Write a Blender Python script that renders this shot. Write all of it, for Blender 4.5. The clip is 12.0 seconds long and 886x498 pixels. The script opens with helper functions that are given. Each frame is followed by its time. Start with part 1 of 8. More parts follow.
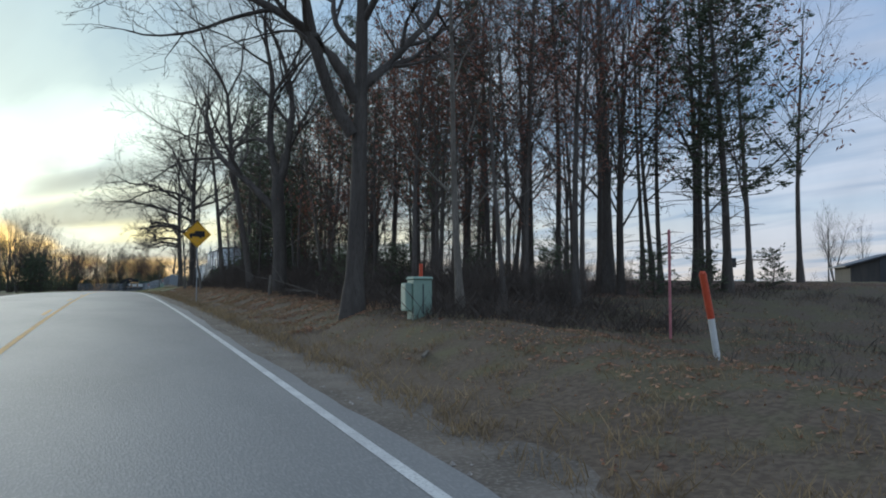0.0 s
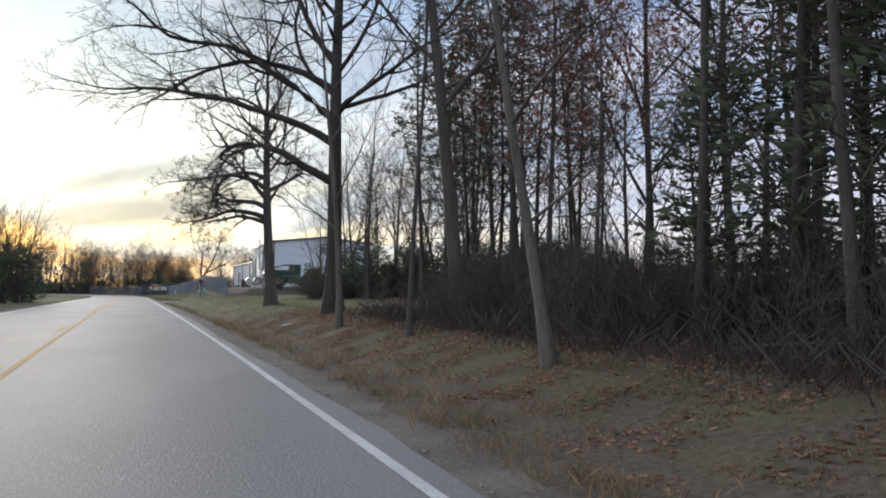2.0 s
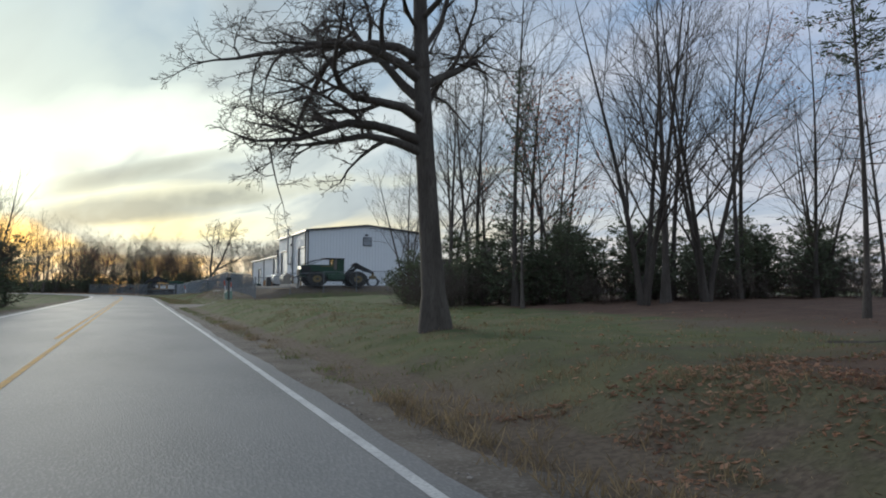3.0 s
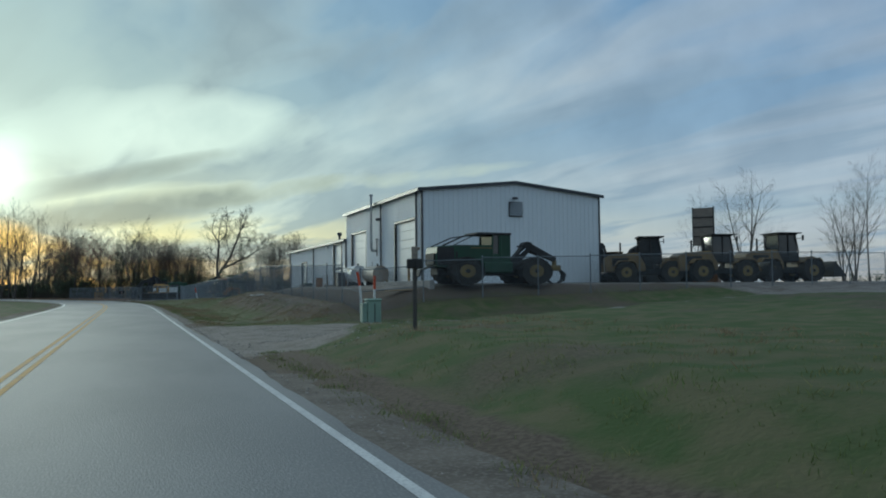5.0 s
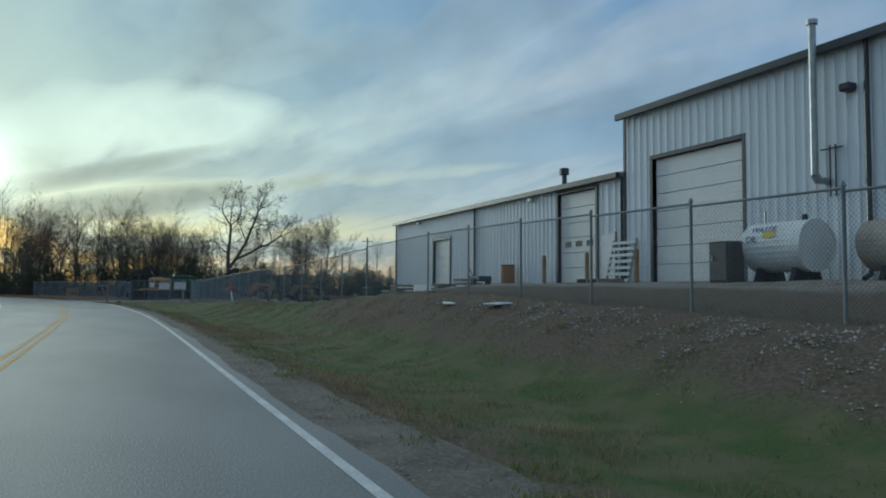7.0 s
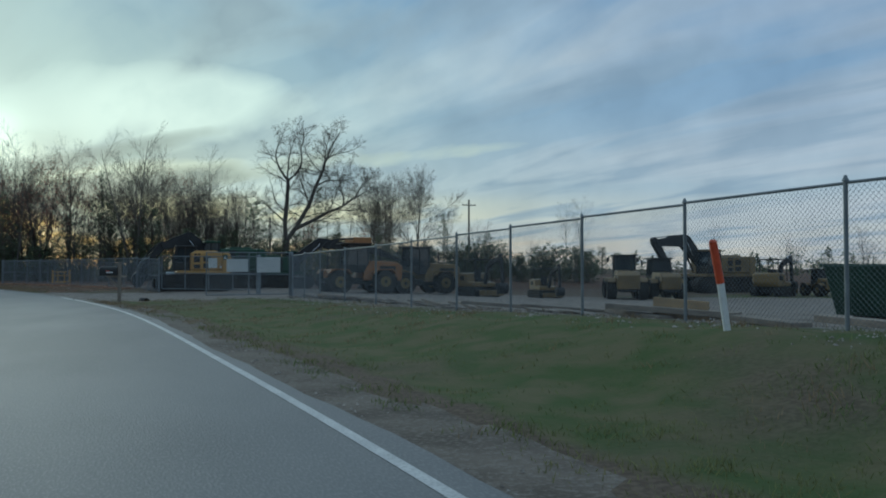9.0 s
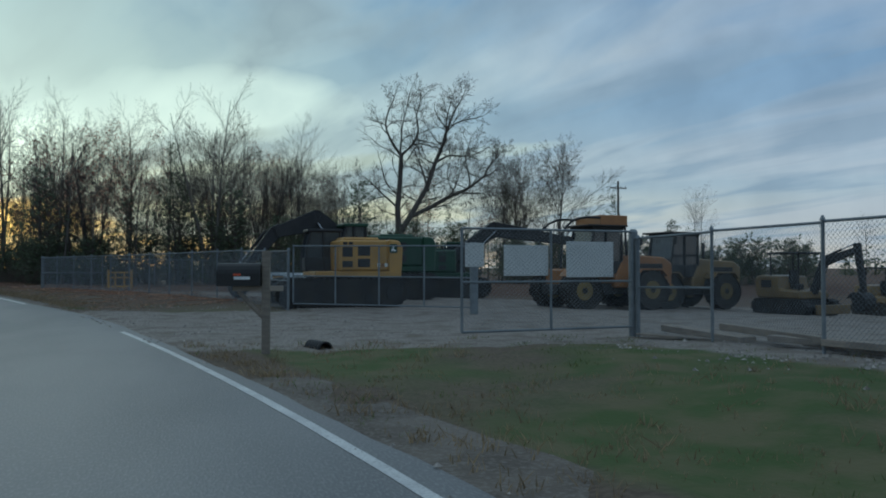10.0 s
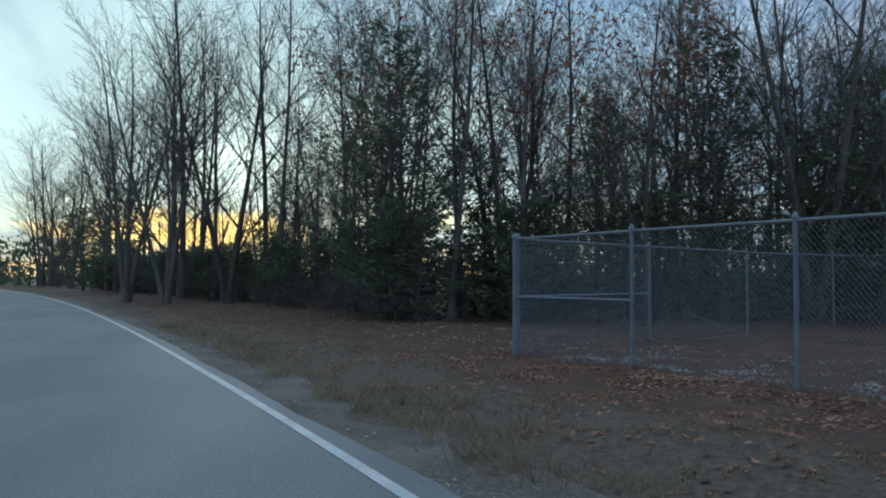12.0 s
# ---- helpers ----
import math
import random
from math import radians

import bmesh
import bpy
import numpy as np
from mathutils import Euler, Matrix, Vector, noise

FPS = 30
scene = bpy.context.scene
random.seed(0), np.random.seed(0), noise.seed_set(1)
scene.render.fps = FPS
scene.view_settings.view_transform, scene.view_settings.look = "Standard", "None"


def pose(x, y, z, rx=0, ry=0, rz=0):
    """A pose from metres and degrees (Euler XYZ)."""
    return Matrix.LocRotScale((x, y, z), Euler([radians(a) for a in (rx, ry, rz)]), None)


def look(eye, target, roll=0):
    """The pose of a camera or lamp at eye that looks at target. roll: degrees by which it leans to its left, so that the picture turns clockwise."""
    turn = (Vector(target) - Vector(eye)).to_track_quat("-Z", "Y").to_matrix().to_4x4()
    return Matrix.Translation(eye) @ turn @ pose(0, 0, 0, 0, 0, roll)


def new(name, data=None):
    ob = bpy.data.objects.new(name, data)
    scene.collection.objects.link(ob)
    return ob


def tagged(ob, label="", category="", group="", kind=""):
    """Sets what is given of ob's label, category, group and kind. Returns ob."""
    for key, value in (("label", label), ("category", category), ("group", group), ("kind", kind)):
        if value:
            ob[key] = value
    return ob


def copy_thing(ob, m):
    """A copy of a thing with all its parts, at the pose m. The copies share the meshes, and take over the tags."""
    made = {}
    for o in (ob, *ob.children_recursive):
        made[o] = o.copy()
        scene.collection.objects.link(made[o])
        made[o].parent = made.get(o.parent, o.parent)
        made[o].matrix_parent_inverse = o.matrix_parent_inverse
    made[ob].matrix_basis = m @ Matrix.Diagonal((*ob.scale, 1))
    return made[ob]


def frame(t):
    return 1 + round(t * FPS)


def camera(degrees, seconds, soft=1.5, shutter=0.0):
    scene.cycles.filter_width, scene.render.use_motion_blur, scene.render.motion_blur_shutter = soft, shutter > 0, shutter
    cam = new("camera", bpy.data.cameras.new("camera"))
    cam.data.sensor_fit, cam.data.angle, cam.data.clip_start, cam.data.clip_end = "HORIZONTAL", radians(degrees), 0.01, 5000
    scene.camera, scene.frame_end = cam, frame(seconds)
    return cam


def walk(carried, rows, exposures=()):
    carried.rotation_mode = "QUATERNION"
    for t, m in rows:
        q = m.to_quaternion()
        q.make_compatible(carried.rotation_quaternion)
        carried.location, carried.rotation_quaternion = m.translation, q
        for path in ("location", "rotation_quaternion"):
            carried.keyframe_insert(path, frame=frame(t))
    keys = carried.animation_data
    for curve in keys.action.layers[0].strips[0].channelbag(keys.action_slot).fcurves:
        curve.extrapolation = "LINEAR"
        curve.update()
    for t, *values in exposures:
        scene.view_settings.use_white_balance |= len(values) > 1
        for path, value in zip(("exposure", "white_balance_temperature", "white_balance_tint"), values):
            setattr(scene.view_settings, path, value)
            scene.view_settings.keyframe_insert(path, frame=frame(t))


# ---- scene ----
# ---------------------------------------------------------------- camera
cam = camera(60.0, 12.0, soft=1.9)
# the first stretch of road climbs and eases out into the level: metres along it and slope
CLIMB_Y, CLIMB = (-160, -60, 12, 30, 45, 60, 82), (0.0, 0.030, 0.030, 0.0195, 0.0105, 0.0045, 0.0)
GRADE_Y = np.arange(-160.0, 83.0, 0.5)
GRADE_Z = np.cumsum(np.interp(GRADE_Y, CLIMB_Y, CLIMB)) * 0.5
GRADE_Z -= GRADE_Z[-1]


def grade(y):
    """Height of the road at y."""
    return np.interp(y, GRADE_Y, GRADE_Z)


ROWS = [
    (0.0, 0.02, 0.85, 1.30, 1.53, 0.0, -23.11), (0.5, 0.03, 10.36, 1.31, 1.42, 0.0, -23.04),
    (1.0, 0.00, 19.88, 1.31, 1.63, -0.15, -22.97), (1.5, 0.00, 28.93, 1.31, 2.12, -0.15, -22.55),
    (2.0, 0.05, 37.94, 1.27, 2.45, -0.35, -21.95), (2.5, 0.02, 46.75, 1.28, 2.62, -0.10, -21.80),
    (3.0, 0.03, 55.50, 1.28, 2.70, -0.25, -21.70), (3.5, 0.08, 63.85, 1.29, 2.79, 0.10, -21.75),
    (5.5, 0.00, 98.22, 1.32, 2.91, 0.55, -22.35), (6.0, 0.04, 107.61, 1.33, 2.90, 0.36, -22.67),
    (6.5, 0.13, 116.61, 1.34, 2.97, 0.20, -22.98), (7.0, 0.14, 125.61, 1.34, 2.92, -0.25, -23.15),
    (9.0, -0.45, 164.73, 1.28, 1.48, 0.0, -22.89), (9.5, -0.91, 175.29, 1.28, 1.40, 0.0, -21.72),
    (10.0, -1.75, 185.84, 1.29, 1.42, 0.0, -19.26), (10.5, -3.13, 196.38, 1.29, 1.55, 0.03, -15.70),
    (11.0, -5.35, 206.71, 1.30, 1.64, -0.10, -11.50), (11.5, -8.35, 216.54, 1.29, 1.78, -0.30, -8.30),
    (12.0, -12.02, 226.73, 1.32, 2.05, -0.10, -6.0)]
walk(cam, [(t, pose(x, y, z + float(grade(y)), 90 + p + math.degrees(float(np.interp(y, CLIMB_Y, CLIMB))) * math.cos(radians(w)), r, w)) for t, x, y, z, p, r, w in ROWS],
     exposures=[(0.0, 0.70, 5300, 1), (0.5, 1.12, 5680, 9), (1.5, 1.22, 5850, 13), (2.5, 0.90, 5780, 8), (3.0, 0.72, 5740, 4), (3.5, 0.45, 5400, -2), (5.5, 0.27, 5150, -10), (9.0, 0.28, 5050, -10), (10.0, 0.24, 5050, -9), (10.5, 0.18, 5050, -8), (11.0, 0.26, 5000, -7), (12.0, 0.68, 4850, -6)])

# ---------------------------------------------------------------- sky and sun
SUN_AZ, SUN_EL = radians(8.6), radians(7.6)     # west-ish, left of the road's line, behind thin cloud
SUN_DIR = Vector((-math.sin(SUN_AZ) * math.cos(SUN_EL), math.cos(SUN_AZ) * math.cos(SUN_EL), math.sin(SUN_EL)))


def build_world():
    w = bpy.data.worlds.new("evening_sky")
    scene.world = w
    w.use_nodes = True
    nt = w.node_tree
    nt.nodes.clear()
    N, L = nt.nodes.new, nt.links.new

    def math_node(op, a, b=None, c=None):
        n = N("ShaderNodeMath")
        n.operation = op
        for i, v in enumerate((a, b, c)):
            if v is None:
                continue
            if isinstance(v, (int, float)):
                n.inputs[i].default_value = v
            else:
                L(v, n.inputs[i])
        return n.outputs[0]

    def ramp(fac, stops):
        n = N("ShaderNodeValToRGB")
        el = n.color_ramp.elements
        while len(el) < len(stops):
            el.new(0.5)
        for e, (p, c) in zip(el, stops):
            e.position, e.color = p, (*c, 1)
        L(fac, n.inputs[0])
        return n.outputs[0]

    def mix(fac, a, b, kind="MIX"):
        n = N("ShaderNodeMix")
        n.data_type, n.blend_type, n.clamp_factor = "RGBA", kind, True
        for sock, v in ((n.inputs[0], fac), (n.inputs[6], a), (n.inputs[7], b)):
            if isinstance(v, (int, float)):
                sock.default_value = v
            elif isinstance(v, tuple):
                sock.default_value = (*v, 1)
            else:
                L(v, sock)
        return n.outputs[2]

    tc = N("ShaderNodeTexCoord")
    sep = N("ShaderNodeSeparateXYZ")
    L(tc.outputs["Generated"], sep.inputs[0])
    x, y, z = sep.outputs
    up = math_node("MAXIMUM", z, 0.0)
    dot = N("ShaderNodeVectorMath")
    dot.operation = "DOT_PRODUCT"
    L(tc.outputs["Generated"], dot.inputs[0])
    dot.inputs[1].default_value = SUN_DIR
    d = math_node("MAXIMUM", dot.outputs["Value"], 0.0)
    near = math_node("POWER", d, 7.0)       # broad side of the sky towards the sun
    core = math_node("POWER", d, 900.0)                                   # brightest cloud round the sun
    # long cloud streets that run towards the sun
    den = math_node("ADD", up, 0.09)
    u = math_node("DIVIDE", math_node("ADD", math_node("MULTIPLY", x, 0.985), math_node("MULTIPLY", y, 0.17)), den)
    v = math_node("DIVIDE", math_node("ADD", math_node("MULTIPLY", x, -0.17), math_node("MULTIPLY", y, 0.985)), den)
    comb = N("ShaderNodeCombineXYZ")
    L(math_node("MULTIPLY", u, 1.15), comb.inputs[0])
    L(math_node("MULTIPLY", v, 0.36), comb.inputs[1])

    def noise_of(scale, detail, rough, distort, w_off):
        n = N("ShaderNodeTexNoise")
        n.inputs["Scale"].default_value, n.inputs["Detail"].default_value = scale, detail
        n.inputs["Roughness"].default_value, n.inputs["Distortion"].default_value = rough, distort
        m = N("ShaderNodeMapping")
        m.inputs["Location"].default_value = (w_off, w_off * 0.7, 0)
        L(comb.outputs[0], m.inputs[0])
        L(m.outputs[0], n.inputs["Vector"])
        return n.outputs["Fac"]

    big = noise_of(0.9, 3.0, 0.5, 0.4, 3.3)
    streak = noise_of(2.0, 4.0, 0.5, 0.4, 7.9)
    veil = math_node("ADD", math_node("MULTIPLY", big, 0.62), math_node("MULTIPLY", streak, 0.42))
    fac = ramp(veil, [(0.46, (0, 0, 0)), (0.64, (1, 1, 1))])
    dark = ramp(streak, [(0.49, (0, 0, 0)), (0.64, (1, 1, 1))])
    sky = N("ShaderNodeTexSky")
    sky.sky_type, sky.sun_disc = "NISHITA", False
    sky.sun_elevation, sky.sun_rotation = SUN_EL, -SUN_AZ
    sky.air_density, sky.dust_density = 1.0, 0.4
    away = ramp(up, [(0.0, (0.68, 0.54, 0.46)), (0.05, (0.62, 0.53, 0.50)), (0.10, (0.49, 0.48, 0.51)), (0.20, (0.34, 0.39, 0.49)),
                     (0.36, (0.26, 0.34, 0.48)), (0.60, (0.40, 0.46, 0.54)), (1.0, (0.62, 0.67, 0.72))])
    west = ramp(up, [(0.0, (1.25, 0.56, 0.12)), (0.034, (1.25, 0.68, 0.18)), (0.043, (0.46, 0.44, 0.36)), (0.056, (0.48, 0.46, 0.36)),
                     (0.066, (1.25, 0.96, 0.42)), (0.085, (1.05, 0.84, 0.42)), (0.10, (0.66, 0.60, 0.44)), (0.20, (0.54, 0.55, 0.45)), (0.36, (0.42, 0.46, 0.45)),
                     (0.60, (0.40, 0.46, 0.54)), (1.0, (0.62, 0.67, 0.72))])
    clear = mix(near, away, west)
    cloud = mix(near, (0.62, 0.54, 0.54), (1.02, 0.98, 0.75))
    c1 = mix(math_node("MULTIPLY", fac, 0.85), clear, cloud)
    c2 = mix(math_node("MULTIPLY", dark, 0.75), c1, mix(near, (0.32, 0.35, 0.42), (0.42, 0.42, 0.37)))
    # lens-shaped clouds low in the west, and the bright one above them
    az = math_node("ARCTAN2", x, y)
    pn = N("ShaderNodeTexNoise")
    pn.inputs["Scale"].default_value, pn.inputs["Detail"].default_value = 11.0, 4.0
    L(tc.outputs["Generated"], pn.inputs["Vector"])
    puff = pn.outputs["Fac"]

    def lens(height, slope, half, a_mid, a_half):
        e = math_node("DIVIDE", math_node("SUBTRACT", math_node("SUBTRACT", z, height), math_node("MULTIPLY", az, slope)), half)
        a = math_node("DIVIDE", math_node("SUBTRACT", az, a_mid), a_half)
        w = math_node("ADD", math_node("MULTIPLY", math_node("SUBTRACT", streak, 0.5), 3.2), math_node("MULTIPLY", math_node("SUBTRACT", puff, 0.5), 3.0))
        r = math_node("ADD", math_node("ADD", math_node("MULTIPLY", e, e), math_node("MULTIPLY", a, a)), w)
        return ramp(math_node("MULTIPLY", r, 0.5), [(0.05, (1, 1, 1)), (0.85, (0, 0, 0))])
    c2 = mix(math_node("MULTIPLY", lens(0.192, 0.06, 0.040, 0.06, 0.16), 0.6), c2, (1.25, 1.17, 0.88))
    c2 = mix(math_node("MULTIPLY", lens(0.110, 0.10, 0.016, -0.25, 0.50), 0.7), c2, (1.15, 1.0, 0.62))
    c2 = mix(math_node("MULTIPLY", lens(0.141, 0.26, 0.012, -0.14, 0.22), 0.95), c2, (0.36, 0.34, 0.27))
    c2 = mix(math_node("MULTIPLY", lens(0.097, 0.16, 0.016, -0.10, 0.34), 0.95), c2, (0.36, 0.34, 0.27))
    c2 = mix(math_node("MULTIPLY", lens(0.22, 0.0, 0.14, -0.38, 0.34), 0.65), c2, (0.90, 0.89, 0.70))
    c2 = mix(math_node("MULTIPLY", lens(0.054, 0.0, 0.024, -0.21, 0.13), 1.0), c2, (2.6, 1.35, 0.26))
    c2 = mix(1.0, c2, ramp(puff, [(0.36, (0.84, 0.85, 0.87)), (0.66, (1.0, 1.0, 1.0))]), "MULTIPLY")
    c3 = mix(1.0, c2, mix(core, (0, 0, 0), (0.9, 0.85, 0.6)), "ADD")
    nish = mix(1.0, sky.outputs[0], (0.010, 0.010, 0.010), "MULTIPLY")
    c4 = mix(1.0, c3, nish, "ADD")
    bg = N("ShaderNodeBackground")
    L(c4, bg.inputs[0])
    bg.inputs[1].default_value = 0.74
    out = N("ShaderNodeOutputWorld")
    L(bg.outputs[0], out.inputs[0])


build_world()
sun_data = bpy.data.lights.new("sun", "SUN")
sun_data.energy, sun_data.angle, sun_data.color = 1.1, radians(14), (1.0, 0.86, 0.66)
sun = new("sun", sun_data)
sun.matrix_world = look(SUN_DIR * 300, (0, 0, 0))


# ---------------------------------------------------------------- materials
def material(name, base, second, scale=4.0, rough=0.8, metal=0.0, bump=0.2, fine=40.0, third=None, amount=0.5,
             per_object=0.0, island=0.0, stretch=(1, 1, 1), spec=0.4, bump_dist=0.02, sharp=(0.38, 0.62)):
    """Two colours in large patches, a third as fine grain or specks, and bump from the grain."""
    m = bpy.data.materials.new(name)
    m.use_nodes = True
    nt = m.node_tree
    b = nt.nodes["Principled BSDF"]
    N, L = nt.nodes.new, nt.links.new
    tc, mp = N("ShaderNodeTexCoord"), N("ShaderNodeMapping")
    mp.inputs["Scale"].default_value = stretch
    L(tc.outputs["Object"], mp.inputs[0])
    n1, n2 = N("ShaderNodeTexNoise"), N("ShaderNodeTexNoise")
    for n, s, det in ((n1, scale, 5.0), (n2, fine, 4.0)):
        n.inputs["Scale"].default_value, n.inputs["Detail"].default_value = s, det
        L(mp.outputs[0], n.inputs["Vector"])
    r1 = N("ShaderNodeMapRange")
    r1.inputs["From Min"].default_value, r1.inputs["From Max"].default_value = sharp
    L(n1.outputs["Fac"], r1.inputs["Value"])
    mx = N("ShaderNodeMix")
    mx.data_type = "RGBA"
    mx.inputs[6].default_value, mx.inputs[7].default_value = (*base, 1), (*second, 1)
    L(r1.outputs[0], mx.inputs[0])
    col = mx.outputs[2]
    r2 = N("ShaderNodeMapRange")
    r2.inputs["From Min"].default_value, r2.inputs["From Max"].default_value = 0.48, 0.68
    L(n2.outputs["Fac"], r2.inputs["Value"])
    sc = N("ShaderNodeMath")
    sc.operation = "MULTIPLY"
    sc.inputs[1].default_value = amount
    L(r2.outputs[0], sc.inputs[0])
    m2 = N("ShaderNodeMix")
    m2.data_type = "RGBA"
    t = third or tuple(c * 0.55 for c in base)
    m2.inputs[7].default_value = (*t, 1)
    L(sc.outputs[0], m2.inputs[0])
    L(col, m2.inputs[6])
    col = m2.outputs[2]
    for what, strength in (("object", per_object), ("island", island)):
        if not strength:
            continue
        if what == "object":
            rnd = N("ShaderNodeObjectInfo").outputs["Random"]
        else:
            rnd = N("ShaderNodeNewGeometry").outputs["Random Per Island"]
        mr = N("ShaderNodeMapRange")
        mr.inputs["To Min"].default_value, mr.inputs["To Max"].default_value = 1 - strength, 1 + strength
        L(rnd, mr.inputs["Value"])
        hs = N("ShaderNodeHueSaturation")
        L(mr.outputs[0], hs.inputs["Value"])
        L(col, hs.inputs["Color"])
        col = hs.outputs[0]
    L(col, b.inputs["Base Color"])
    b.inputs["Roughness"].default_value, b.inputs["Metallic"].default_value = rough, metal
    b.inputs["Specular IOR Level"].default_value = spec
    if bump:
        bp = N("ShaderNodeBump")
        bp.inputs["Strength"].default_value, bp.inputs["Distance"].default_value = bump, bump_dist
        L(n2.outputs["Fac"], bp.inputs["Height"])
        L(bp.outputs[0], b.inputs["Normal"])
    return m


M_ASPHALT = material("worn_asphalt", (0.19, 0.19, 0.19), (0.145, 0.147, 0.15), 0.5, 0.72, 0, 0.6, 55, (0.30, 0.30, 0.29), 0.45, spec=0.45, bump_dist=0.01, stretch=(1, 0.35, 1))
M_WHITE_LINE = material("white_road_paint", (0.62, 0.62, 0.60), (0.50, 0.50, 0.49), 2.5, 0.7, 0, 0.2, 40, (0.26, 0.26, 0.26), 0.55, bump_dist=0.004)
M_YELLOW_LINE = material("yellow_road_paint", (0.55, 0.31, 0.06), (0.40, 0.25, 0.08), 2.5, 0.8, 0, 0.2, 40, (0.22, 0.19, 0.16), 0.55, spec=0.15, bump_dist=0.004)
M_SHOULDER = material("dirt_and_gravel_shoulder", (0.17, 0.148, 0.125), (0.11, 0.094, 0.078), 1.3, 0.95, 0, 0.7, 26, (0.27, 0.25, 0.22), 0.5, spec=0.15)
M_STONE = material("crushed_stone", (0.34, 0.31, 0.275), (0.23, 0.21, 0.19), 3, 0.9, 0, 0.3, 30, island=0.45, spec=0.2)
M_BARK = material("grey_brown_bark", (0.098, 0.087, 0.077), (0.136, 0.122, 0.107), 1.6, 0.95, 0, 0.8, 14, (0.06, 0.052, 0.046), 0.6, stretch=(3, 3, 0.5), spec=0.15, bump_dist=0.03, per_object=0.25)
M_PALE_BARK = material("pale_bark", (0.20, 0.18, 0.155), (0.14, 0.125, 0.105), 1.6, 0.95, 0, 0.6, 14, (0.09, 0.08, 0.06), 0.6, stretch=(3, 3, 0.5), spec=0.15, bump_dist=0.02)
M_TWIG = material("bare_twigs", (0.13, 0.108, 0.092), (0.10, 0.085, 0.072), 2, 0.95, 0, 0, 20, spec=0.1, per_object=0.2)
M_CEDAR = material("cedar_foliage", (0.105, 0.130, 0.080), (0.135, 0.15, 0.098), 1.2, 0.8, 0, 0, 9, (0.062, 0.08, 0.05), 0.5, per_object=0.2, island=0.3, spec=0.2)
M_DEADLEAF = material("dry_oak_leaves", (0.26, 0.115, 0.085), (0.31, 0.16, 0.105), 1.0, 0.85, 0, 0, 12, (0.09, 0.04, 0.03), 0.5, per_object=0.2, island=0.35, spec=0.2)
M_LITTER = material("fallen_leaves", (0.40, 0.235, 0.15), (0.24, 0.13, 0.085), 1.0, 0.9, 0, 0, 10, (0.46, 0.33, 0.22), 0.5, island=0.4, spec=0.2)
M_DRYGRASS = material("dry_grass", (0.27, 0.215, 0.135), (0.20, 0.155, 0.10), 0.6, 0.9, 0, 0, 8, (0.38, 0.29, 0.16), 0.4, island=0.35, spec=0.15)
M_GRASS = material("winter_grass", (0.13, 0.175, 0.065), (0.19, 0.195, 0.09), 0.4, 0.9, 0, 0, 6, (0.22, 0.18, 0.09), 0.4, island=0.35, spec=0.15)


def ground_material():
    """Soil and turf: short winter grass by the road, leaf litter in the wood, gravel in the yards."""
    m = bpy.data.materials.new("ground_cover")
    m.use_nodes = True
    nt = m.node_tree
    N, L = nt.nodes.new, nt.links.new
    b = nt.nodes["Principled BSDF"]
    tc = N("ShaderNodeTexCoord")
    att = N("ShaderNodeVertexColor")
    att.layer_name = "cover"
    sep = N("ShaderNodeSeparateColor")
    L(att.outputs[0], sep.inputs[0])

    def noise_node(scale, detail=5.0):
        n = N("ShaderNodeTexNoise")
        n.inputs["Scale"].default_value, n.inputs["Detail"].default_value = scale, detail
        L(tc.outputs["Object"], n.inputs["Vector"])
        return n.outputs["Fac"]

    def two(c1, c2, fac, lo=0.4, hi=0.6):
        r = N("ShaderNodeMapRange")
        r.inputs["From Min"].default_value, r.inputs["From Max"].default_value = lo, hi
        L(fac, r.inputs["Value"])
        n = N("ShaderNodeMix")
        n.data_type = "RGBA"
        L(r.outputs[0], n.inputs[0])
        for s, c in ((n.inputs[6], c1), (n.inputs[7], c2)):
            if isinstance(c, tuple):
                s.default_value = (*c, 1)
            else:
                L(c, s)
        return n.outputs[2]

    big, mid, small = noise_node(0.22), noise_node(1.4), noise_node(16.0)
    soil = two((0.095, 0.074, 0.056), (0.14, 0.112, 0.083), small)
    turf = two((0.070, 0.098, 0.034), (0.125, 0.118, 0.062), mid, 0.40, 0.62)
    turf = two(turf, soil, big, 0.52, 0.68)
    litter = two((0.125, 0.076, 0.056), (0.075, 0.052, 0.040), small)
    litter = two(litter, (0.145, 0.10, 0.068), mid, 0.5, 0.75)
    gravel = two((0.29, 0.26, 0.23), (0.18, 0.16, 0.14), small)
    gravel = two(gravel, (0.16, 0.135, 0.11), mid, 0.48, 0.66)

    def blend(a, c, mask):
        add = N("ShaderNodeMath")
        add.operation = "ADD"
        L(mask, add.inputs[0])
        sub = N("ShaderNodeMath")
        sub.operation = "MULTIPLY_ADD"
        L(mid, sub.inputs[0])
        sub.inputs[1].default_value, sub.inputs[2].default_value = 0.6, -0.3
        L(sub.outputs[0], add.inputs[1])
        return two(a, c, add.outputs[0], 0.4, 0.6)

    col = blend(soil, turf, sep.outputs[1])
    col = blend(col, litter, sep.outputs[0])
    col = blend(col, gravel, sep.outputs[2])
    L(col, b.inputs["Base Color"])
    b.inputs["Roughness"].default_value = 0.95
    b.inputs["Specular IOR Level"].default_value = 0.15
    bp = N("ShaderNodeBump")
    bp.inputs["Strength"].default_value, bp.inputs["Distance"].default_value = 0.45, 0.03
    L(small, bp.inputs["Height"])
    L(bp.outputs[0], b.inputs["Normal"])
    return m


